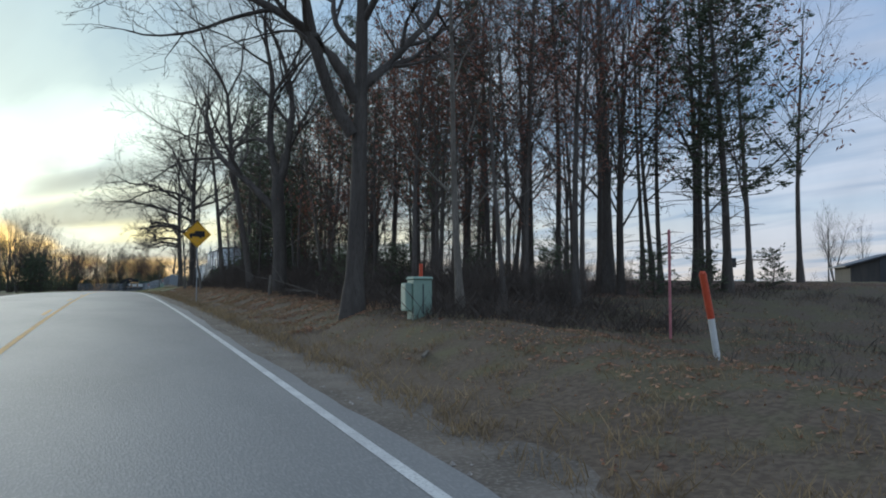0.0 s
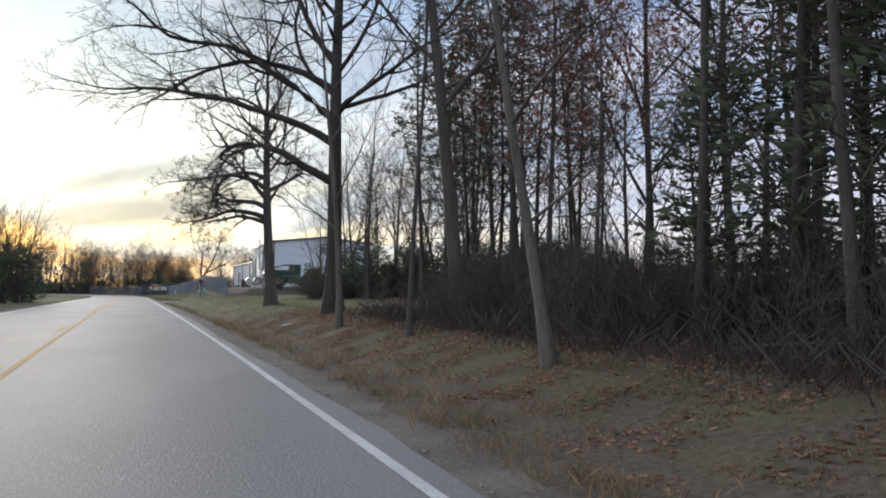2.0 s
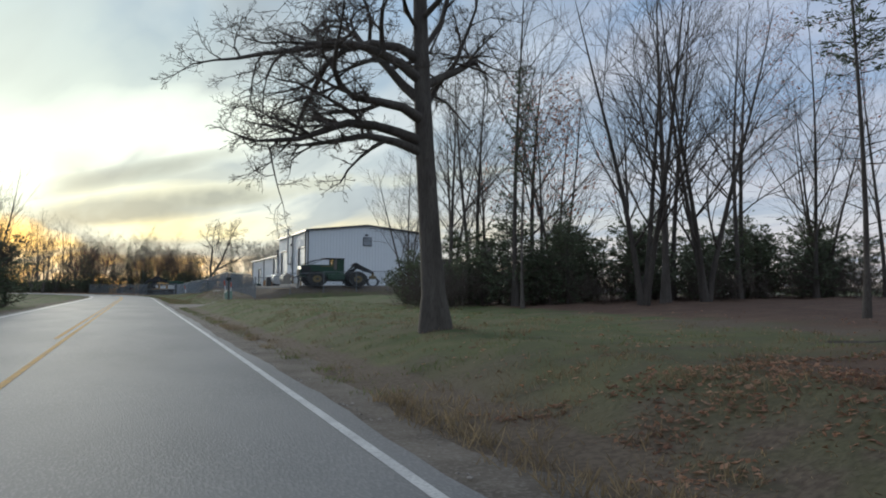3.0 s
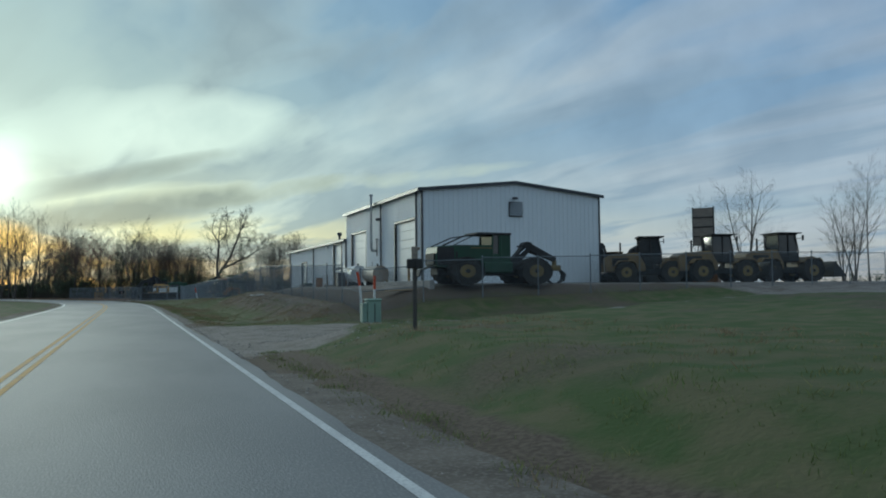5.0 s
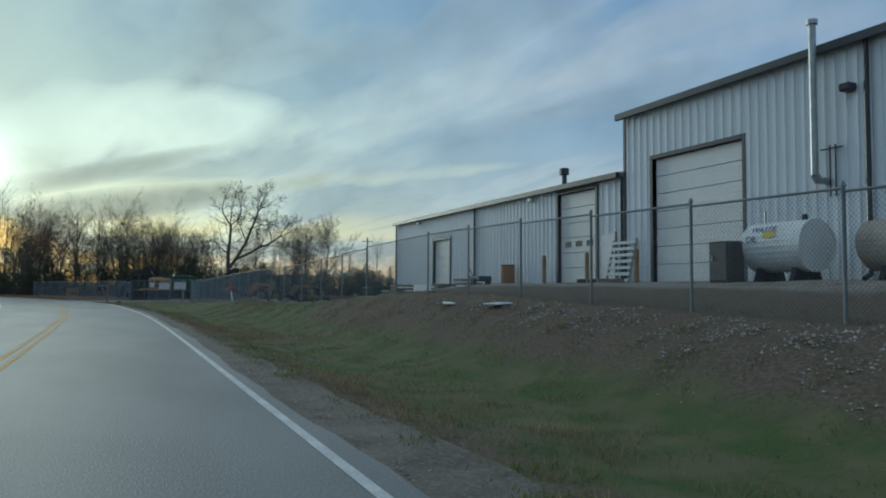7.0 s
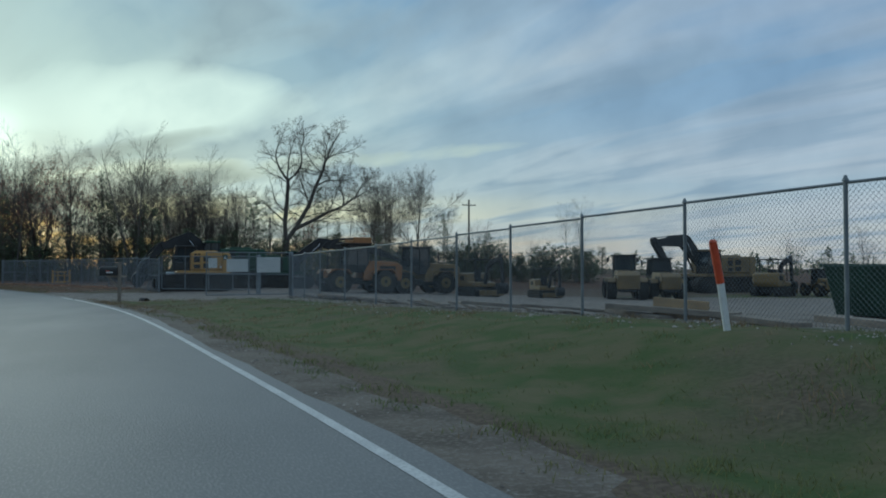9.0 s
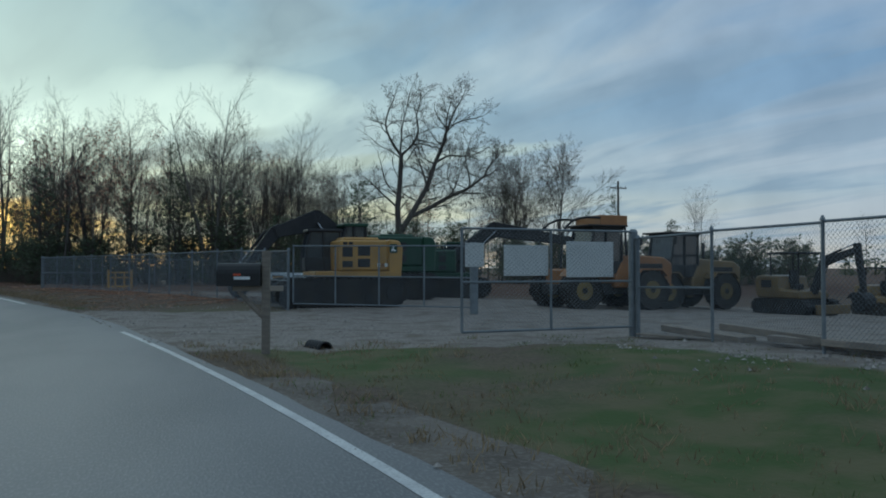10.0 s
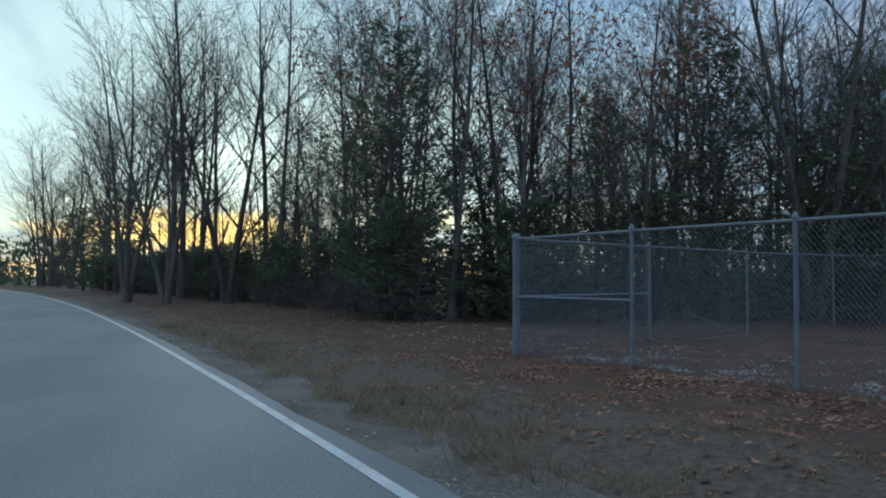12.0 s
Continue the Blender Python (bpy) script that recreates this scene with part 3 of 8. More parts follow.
def spreading_oak(seed, h=13.0, r=0.24, limbs=(), crown=9, first=4.6, reach=4.6, depth=4, lean=(0.2, 0.15), gnarl=0.26, kids=(3, 4, 5, 7)):
    """Roadside oak: heavy named limbs (height, way, length, thickness), then a crown of crooked ones."""
    w = Wood(seed)
    rng = w.rng
    top = h * 0.62
    pts, rad = flare_trunk(w, top, r, lean, 9, 0.5)

    def on_trunk(z):
        f = min(max(z / top, 0.0), 0.999)
        i = int(f * 9)
        return pts[i].lerp(pts[i + 1], f * 9 - i), rad[i]
    for z, d, length, rr in limbs:
        w.branch(on_trunk(z)[0], Vector(d).normalized(), length, rr, depth, gnarl, 0.008, (30, 62), kids)
    for k in range(crown):
        z = first + (top - first) * (k / crown) ** 0.9
        q, tr = on_trunk(z)
        a = 2.4 * k + rng.random()
        d = Vector((math.cos(a), math.sin(a), 0.45 + 0.7 * k / crown)).normalized()
        w.branch(q, d, reach * rng.uniform(0.75, 1.1) * (1.1 - 0.3 * k / crown), tr * 0.45, 3, 0.22, 0.05, (30, 62), (4, 5, 6))
    for k in range(3):
        a = 2.1 * k + rng.random()
        w.branch(pts[-1], Vector((0.6 * math.cos(a), 0.6 * math.sin(a), 1)).normalized(), h * 0.36, rad[-1] * 0.75, 3, 0.2, 0.06, (30, 62), (4, 5, 6))
    return w


def forked_oak(seed):
    """Heavy trunk that splits at head height and again above."""
    w = Wood(seed)
    zs = [-0.3, 0.0, 0.25, 0.6, 1.2, 1.9, 2.5, 3.0, 3.5, 4.1]
    rs = [0.38, 0.33, 0.28, 0.25, 0.23, 0.22, 0.225, 0.24, 0.22, 0.17]
    w.tube([Vector((0.06 * math.sin(1.3 * z), -0.02 * z, z)) for z in zs], rs, 14)
    w.branch(Vector((-0.02, -0.04, 2.75)), Vector((-0.60, 0.20, 0.80)).normalized(), 7.0, 0.155, 4, 0.10, 0.035)
    w.branch(Vector((0.0, -0.06, 3.7)), Vector((-0.22, 0.05, 1)).normalized(), 7.0, 0.15, 4, 0.17, 0.05)
    w.branch(Vector((0.02, -0.06, 3.9)), Vector((0.36, -0.10, 1)).normalized(), 7.0, 0.15, 4, 0.17, 0.05)
    w.branch(Vector((0.02, 0.02, 3.3)), Vector((-0.2, 0.75, 0.6)).normalized(), 5.5, 0.11, 4, 0.22, 0.04)
    return w


def arching_oak(seed):
    """Straight heavy trunk whose lowest limb bows out over the verge."""
    w = Wood(seed)
    pts, rad = flare_trunk(w, 8.6, 0.19, (0.3, 0.1), 9, 0.5)
    w.branch(Vector((0.0, 0.0, 3.7)), Vector((-0.62, 0.25, 0.75)).normalized(), 6.5, 0.15, 4, 0.16, -0.03)
    w.branch(Vector((0.05, 0.0, 4.4)), Vector((-0.5, -0.35, 0.8)).normalized(), 6.0, 0.13, 4, 0.18, 0.03)
    w.branch(Vector((0.05, 0.0, 4.6)), Vector((0.7, 0.1, 0.7)).normalized(), 5.5, 0.12, 4, 0.2, 0.04)
    for k in range(6):
        a = 2.4 * k
        q = pts[5].lerp(pts[9], k / 6)
        w.branch(q, Vector((math.cos(a), math.sin(a), 0.8)).normalized(), 4.2, 0.085, 3, 0.2, 0.05, (30, 62), (4, 5, 6))
    return w


def yard_oak(seed):
    """Old oak: one upright stem, one long leaning limb and a third swung far out, all gnarled at the ends."""
    w = Wood(seed)
    w.thin = 0.0056
    w.tube([Vector((0, 0, -0.4)), Vector((0, 0, 0.2)), Vector((0.03, 0, 1.5)), Vector((0, 0, 3.4)), Vector((0.05, 0, 4.6))], [0.62, 0.5, 0.42, 0.40, 0.36], 12)
    w.tube([Vector((0, 0, 4.2)), Vector((-0.1, 0, 6.5)), Vector((0.15, 0.1, 9.0)), Vector((0.25, 0.1, 11.2))], [0.27, 0.25, 0.22, 0.19], 9)
    kids = (4, 5, 5, 7)
    w.branch(Vector((0.25, 0.1, 11.1)), Vector((-0.75, 0.1, 0.8)).normalized(), 5.2, 0.15, 4, 0.2, 0.03, (30, 62), kids)
    w.branch(Vector((0.25, 0.1, 11.1)), Vector((0.45, 0.0, 1)).normalized(), 5.4, 0.16, 4, 0.2, 0.04, (30, 62), kids)
    w.branch(Vector((-0.05, 0, 7.6)), Vector((-0.9, 0.2, 0.7)).normalized(), 3.6, 0.10, 3, 0.24, 0.03, (30, 62), kids)
    w.tube([Vector((0.05, 0, 4.3)), Vector((1.2, 0.1, 6.0)), Vector((2.6, 0.1, 8.4)), Vector((3.4, 0.2, 10.6)), Vector((4.2, 0.2, 12.4))], [0.28, 0.25, 0.22, 0.19, 0.15], 9)
    w.branch(Vector((4.2, 0.2, 12.3)), Vector((0.1, 0.1, 1)).normalized(), 5.2, 0.14, 4, 0.2, 0.03, (30, 62), kids)
    w.branch(Vector((3.4, 0.2, 10.6)), Vector((0.85, 0.1, 0.75)).normalized(), 5.0, 0.12, 4, 0.2, 0.03, (30, 62), kids)
    w.branch(Vector((2.6, 0.1, 8.4)), Vector((-0.25, -0.2, 1)).normalized(), 4.4, 0.11, 4, 0.2, 0.03, (30, 62), kids)
    w.tube([Vector((1.0, 0.1, 5.7)), Vector((2.8, -0.1, 6.6)), Vector((4.6, -0.2, 7.6)), Vector((6.4, -0.2, 8.4)), Vector((8.0, -0.2, 9.6))], [0.21, 0.19, 0.16, 0.13, 0.10], 8)
    rng = w.rng
    for path, r in (([(0, 0, 5.2), (-0.1, 0, 6.5), (0.15, 0.1, 9.0), (0.25, 0.1, 11.2)], 0.075), ([(1.2, 0.1, 6.0), (2.6, 0.1, 8.4), (3.4, 0.2, 10.6), (4.2, 0.2, 12.4)], 0.075), ([(2.8, -0.1, 6.6), (4.6, -0.2, 7.6), (6.4, -0.2, 8.4), (8.0, -0.2, 9.6)], 0.06)):
        for k in range(10):
            f = (k + 0.5) / 10 * 2.98
            i = int(f)
            q = Vector(path[i]).lerp(Vector(path[i + 1]), f - i)
            a = 2.4 * k + rng.random()
            w.branch(q, Vector((math.cos(a), 0.7 * math.sin(a), rng.uniform(0.3, 1.0))).normalized(), rng.uniform(2.6, 4.4), r * rng.uniform(0.6, 1.0), 3, 0.22, 0.03, (30, 62), (4, 5, 6))
    for q, d, n in (((8.0, -0.2, 9.5), (0.9, 0, 0.55), 4.2), ((6.4, -0.2, 8.4), (0.3, 0.2, 1), 4.6), ((4.6, -0.2, 7.6), (0.5, -0.3, 0.9), 4.4), ((5.4, -0.2, 8.0), (0.8, 0, -0.1), 3.6), ((2.8, -0.1, 6.6), (0.7, -0.2, 0.1), 3.2)):
        w.branch(Vector(q), Vector(d).normalized(), n, 0.085, 4, 0.22, 0.02, (30, 62), kids)
    for q, d, n in (((0.25, 0.1, 11.0), (-0.2, -0.3, 1), 5.6), ((4.2, 0.2, 12.2), (0.55, -0.2, 0.9), 4.8), ((4.2, 0.2, 12.2), (-0.45, 0.2, 0.95), 4.8), ((8.0, -0.2, 9.5), (0.35, 0.1, 1), 4.2), ((-0.1, 0, 6.5), (-0.85, -0.2, 0.5), 4.0)):
        w.branch(Vector(q), Vector(d).normalized(), n, 0.11, 4, 0.2, 0.03, (30, 62), kids)
    return w


def round_tree(seed, h=13.0, r=0.17, bole=0.30):
    """Bare hardwood whose few stems rise and spread into a rounded head of fine twigs."""
    w = Wood(seed)
    w.thin = 0.0065
    rng = w.rng
    pts, rad = flare_trunk(w, h * 0.62, r, (rng.uniform(-0.5, 0.5), rng.uniform(-0.3, 0.3)), 9, 0.7)
    for k in range(17):
        f = bole + (0.99 - bole) * (k + 0.5 * rng.random()) / 17
        i = min(int(f * 9), 8)
        q = pts[i].lerp(pts[i + 1], f * 9 - i)
        a = 2.4 * k + rng.random()
        d = Vector((math.cos(a), math.sin(a), 0.9 + 1.6 * f)).normalized()
        w.branch(q, d, h * 0.40 * rng.uniform(0.85, 1.1) * (1.15 - 0.3 * f), max(rad[i] * 0.45, 0.03), 3, 0.13, 0.03, (20, 46), (5, 6, 7), 0.7, 0.2)
    return w


def upright_tree(seed, h=14.0, r=0.13, bole=0.35, limbs=15, forks=1, splay=2.0):
    """Hardwood with one or more straight stems and steep, finely forked branches."""
    w = Wood(seed)
    rng = w.rng
    for fk in range(forks):
        ang = 2.1 * fk + rng.random()
        lean = (rng.uniform(-0.6, 0.6), rng.uniform(-0.6, 0.6)) if forks == 1 else (splay * math.cos(ang), splay * math.sin(ang))
        pts, rad = flare_trunk(w, h * rng.uniform(0.80, 0.92), r * (1 if forks == 1 else 0.62), lean, 9, 0.9)
        for k in range(limbs):
            f = bole + (0.99 - bole) * (k + 0.5 * rng.random()) / limbs
            i = min(int(f * 9), 8)
            q = pts[i].lerp(pts[i + 1], f * 9 - i)
            a = 2.4 * k + rng.random()
            d = Vector((math.cos(a), math.sin(a), rng.uniform(0.8, 1.7))).normalized()
            w.branch(q, d, h * 0.32 * (1.2 - 0.72 * f), max(rad[i] * 0.48, 0.016), 2, 0.12, 0.05, (20, 46), (5, 7), 0.7, 0.18)
    return w


def cedar_tree(seed, h=7.0, r=0.10, width=1.5, bare=0.12, boughs=64, top=0.1, leaf=0.26, dead=10, lush=5):
    """Juniper with ragged boughs of fine needle sprays, dead side twigs below."""
    w = Wood(seed)
    rng = w.rng
    flare_trunk(w, h, r, (rng.uniform(-0.05, 0.05) * h, rng.uniform(-0.05, 0.05) * h), 9, 0.9)
    for k in range(dead):
        z = h * bare * rng.uniform(0.25, 1.3)
        a = rng.random() * 6.28
        p = Vector((0, 0, z))
        d = Vector((math.cos(a), math.sin(a), rng.uniform(-0.15, 0.35)))
        n = rng.uniform(0.6, 1.7)
        w.tube([p, p + d * n * 0.5 + Vector((0, 0, 0.05)), p + d * n], [0.018, 0.012, 0.005], 3, True)
        for j in range(3):
            q = p + d * n * rng.uniform(0.3, 0.9)
            w.tube([q, q + Vector((rng.gauss(0, 1), rng.gauss(0, 1), rng.gauss(0, 0.6))) * 0.25], [0.007, 0.004], 3, True)
    ph = rng.random() * 6.28
    for k in range(boughs):
        f = bare + (1 - bare) * ((k + rng.random()) / boughs)
        t = (f - bare) / (1 - bare)
        a = 2.4 * k + rng.random() * 1.5
        shape = width * (1 - t ** 0.9 * (1 - top)) * min(1.0, 0.55 + 2.5 * t) * (1 + 0.3 * math.sin(a + ph) + 0.22 * math.sin(9 * t + ph))
        length = max(shape * rng.uniform(0.45, 1.2), 0.15)
        p = Vector((0, 0, h * f))
        d = Vector((math.cos(a), math.sin(a), rng.uniform(-0.1, 0.4) + 0.4 * t)).normalized()
        bend = p + d * length * 0.55 + Vector((0, 0, -0.05 * length))
        end = p + d * length + Vector((0, 0, 0.12 * length))
        w.tube([p, bend, end], [0.02, 0.013, 0.005], 3, True)
        for j in range(3 + int(length * 2.6)):
            g = 0.2 + 0.85 * rng.random() ** 0.75
            c = p.lerp(bend, g / 0.55) if g < 0.55 else bend.lerp(end, (g - 0.55) / 0.45)
            side = Vector((-d.y, d.x, 0)) * rng.uniform(-1, 1)
            w.spray(c + side * 0.16 * length, (d + side * 0.8).normalized(), lush, leaf)
    return w


def thicket(seed, width=2.2, h=1.8, stems=34, leafy=0):
    w = Wood(seed)
    rng = w.rng
    for k in range(stems):
        a, q = rng.random() * 6.28, rng.random() ** 0.6 * width * 0.5
        p = Vector((q * math.cos(a), q * math.sin(a), -0.05))
        d = Vector((rng.gauss(0, 0.25), rng.gauss(0, 0.25), 1)).normalized()
        w.branch(p, d, h * rng.uniform(0.5, 1.1), 0.0062, 2, 0.16, 0.02, (20, 50), (3, 4), 0.4)
    if leafy:
        w.leaves(w.tips, leafy, 0.06, 0.12)
    return w


def ground_z(x, y):
    return float(land(x, y)) - 0.02


def build_trees():
    rng = random.Random(41)

    def stand(w, x, y, label, turn=0.0, bark=None):
        ob = w.finish("oak_tree", label, "tree", bark or M_BARK)
        ob.matrix_basis = Matrix.Translation((x, y, ground_z(x, y))) @ Matrix.Rotation(turn, 4, "Z")
        return ob
    # big roadside oaks, each its own growth
    stand(arching_oak(67), 4.45, 15.95, "large bare oak with a limb bowed over the verge")
    stand(forked_oak(71), 5.22, 27.65, "large bare oak that forks low into heavy limbs")
    stand(spreading_oak(76, 13.5, 0.15, ((4.2, (-0.6, -0.2, 0.75), 4.5, 0.09), (4.9, (0.6, 0.3, 0.7), 4.2, 0.08)), 6, 5.0, 3.8, 3, (-1.0, 0.4)), 5.4, 34.2, "dark straight-trunked bare oak at the edge of the wood")
    stand(spreading_oak(77, 12.0, 0.045, ((5.0, (-0.6, 0.3, 0.8), 3.0, 0.03),), 7, 5.2, 3.6, 3), 4.45, 50.4, "thin straight bare young oak at the edge of the wood")
    stand(spreading_oak(78, 14.5, 0.165, ((4.6, (0.5, -0.5, 0.8), 4.0, 0.08),), 7, 5.0, 3.8, 3, (-0.9, 0.4)), 6.6, 53.1, "dark straight-trunked bare oak at the edge of the wood")
    stand(spreading_oak(73, 15.0, 0.23, ((3.55, (-0.85, 0.25, 0.50), 5.2, 0.13), (4.6, (-0.85, 0.1, 0.60), 6.2, 0.12), (5.3, (-0.80, 0.4, 0.60), 6.2, 0.12), (5.4, (0.45, -0.4, 0.85), 4.0, 0.09), (6.0, (-0.80, -0.1, 0.75), 5.6, 0.11), (6.8, (-0.8, 0.2, 0.85), 5.2, 0.10)), 9, 5.6, 5.0), 5.05, 58.3,
          "large bare oak with wide crooked limbs on the verge")
    stand(spreading_oak(75, 12.0, 0.222, ((3.45, (-0.84, 0.15, 0.52), 3.2, 0.115), (3.85, (-0.85, -0.25, 0.58), 3.4, 0.11), (4.2, (-0.65, 0.6, 0.55), 3.4, 0.105), (4.6, (-0.85, -0.1, 0.62), 3.7, 0.11), (4.5, (0.75, 0.2, 0.65), 3.2, 0.10), (5.0, (-0.6, -0.45, 0.75), 3.5, 0.10), (3.8, (0.1, 0.9, 0.5), 2.8, 0.08), (3.25, (-0.90, -0.10, 0.38), 2.4, 0.10)), 9, 5.2, 3.6, 4, (-0.28, 0.22), 0.36, (4, 5, 5, 7)), 5.12, 68.6,
          "stout bare oak with heavy gnarled limbs on the open verge")
    stand(yard_oak(79), 16.6, 250.0, "tall gnarled bare oak rising above the cedars behind the yard")
    # pale slender trunks at the very edge
    for x, y, seed in ((4.5, 45.6, 81), (4.3, 54.6, 82), (6.2, 30.5, 83), (5.84, 13.6, 84), (7.3, 29.4, 85)):
        w = Wood(seed)
        pts, rad = flare_trunk(w, 7.5, 0.072, (-0.9 if seed % 2 else -0.3, 0.4), 9, 0.75)
        for k in range(9):
            q = pts[3].lerp(pts[9], k / 9) if k > 2 else pts[2].lerp(pts[4], k / 3)
            a = 2.4 * k
            w.branch(q, Vector((math.cos(a), math.sin(a), 0.7)).normalized(), 2.4, 0.026, 2, 0.2, 0.04)
        stand(w, x, y, "slender pale-barked young tree leaning at the wood's edge", 0.0, M_PALE_BARK)
    w = cedar_tree(261, 11.5, 0.13, 2.5, 0.22, 190, 0.14, 0.17, 16, 8)
    edge = w.finish("tall_cedar", "tall dense cedar at the corner of the wood", "tree", M_BARK, M_CEDAR, "dense dark green foliage")
    edge.matrix_basis = Matrix.Translation((15.6, 17.3, ground_z(15.6, 17.3)))
    # masters
    def master(w, *a, **k):
        ob = w.finish(*a, **k)
        ob.matrix_basis = Matrix.Translation((0, 0, -60))
        return ob
    bare = [(upright_tree(101 + i, 13.0 + i % 3, 0.11 + 0.02 * (i % 2), 0.26 + 0.08 * (i % 3), 14), "bare_tree", "slender bare hardwood with upright branches", M_BARK, None, "") for i in range(4)]
    fans = [(upright_tree(131 + i, 12.0, 0.17, 0.16, 9, 3, 2.2), "bare_tree", "several-stemmed bare hardwood with a fan of branches", M_BARK, None, "") for i in range(3)]
    rounds = [(round_tree(141 + i, 12.5 + i, 0.16, 0.24 + 0.05 * i), "bare_tree", "bare hardwood with a rounded head of fine twigs", M_BARK, None, "") for i in range(3)]
    leafy = []
    for i in range(3):
        w = upright_tree(151 + i, 11.0 + i, 0.10, 0.2, 13)
        w.leaves([t for t in w.tips if w.rng.random() < 0.5], 4, 0.09, 0.20)
        leafy.append((w, "leafy_oak", "young oak that still holds dry red-brown leaves", M_BARK, M_DEADLEAF, "clusters of dry red-brown leaves"))
    poles = [(cedar_tree(171 + i, 9.5 + i, 0.085, 1.55, 0.36 + 0.05 * i, 70, 0.3, 0.16, 26, 7), "tall_cedar", "tall cedar with a bare lower trunk and ragged dark crown", M_BARK, M_CEDAR, "ragged dark green foliage") for i in range(4)]
    cedars = [(cedar_tree(191 + i, 4.6 + 0.8 * i, 0.09, 2.7 + 0.2 * i, 0.03, 112, 0.22, 0.21, 4, 4), "cedar", "dense dark green cedar with foliage to the ground", M_BARK, M_CEDAR, "dense dark green foliage") for i in range(4)]
    bushes = [(cedar_tree(231 + i, 2.5 + 0.3 * i, 0.06, 1.75 + 0.2 * i, 0.02, 70, 0.35, 0.19, 2), "juniper_bush", "low spreading dark green juniper bush", M_BARK, M_CEDAR, "dense dark green foliage") for i in range(2)]
    kinds = {}
    for key, lst in (("bare", bare), ("fan", fans), ("round", rounds), ("leafy", leafy), ("pole", poles), ("cedar", cedars), ("bush", bushes)):
        kinds[key] = [[w, nm, lb, bk, lf, ll, None] for w, nm, lb, bk, lf, ll in lst]

    gaps = random.Random(5)

    def plant(key, x, y, size=None, turn=None):
        # the low gap in the wood through which the sunset shows
        bearing = math.degrees(math.atan2(x + 10, y - 221))
        if y > 249 and -9.5 <= bearing < -4.5 and key in ("bush", "cedar", "pole") and gaps.random() < 0.72:
            return None
        if y > 251 and -11 < x < 3 and key in ("bare", "fan", "leafy", "pole") and gaps.random() < 0.75:
            return None
        if y > 256 and -15 < x < 10 and key in ("cedar", "pole", "leafy") and gaps.random() < 0.5:
            return None
        if y > 249 and -16.5 < bearing < -9.5:
            if rng.random() < 0.45 and key != "bush":
                return None
            if key in ("cedar", "pole", "leafy"):
                key = "bare"
            elif key == "bush":
                size = 0.95
        k = rng.choice(kinds[key])
        size = size or rng.uniform(0.82, 1.18)
        turn = rng.random() * 6.28 if turn is None else turn
        m = Matrix.Translation((x, y, ground_z(x, y))) @ Matrix.Rotation(turn, 4, "Z") @ Matrix.Diagonal((size, size, size, 1))
        if k[6] is None:
            k[6] = k[0].finish(k[1], k[2], "shrub" if key == "bush" else "tree", k[3], k[4], k[5], group="trees of the woodland")
            k[6].matrix_basis = m
            return k[6]
        ob = copy_thing(k[6], Matrix.Identity(4))
        ob.matrix_basis = m
        return ob

    # the wood beside the first stretch
    spots = []

    def free(x, y, gap):
        if any((x - a) ** 2 + (y - b) ** 2 < gap * gap for a, b in spots):
            return False
        spots.append((x, y))
        return True
    spots += [(5.22, 27.65), (5.4, 34.2), (4.45, 50.4), (6.6, 53.1), (4.45, 15.95), (5.05, 58.3)]
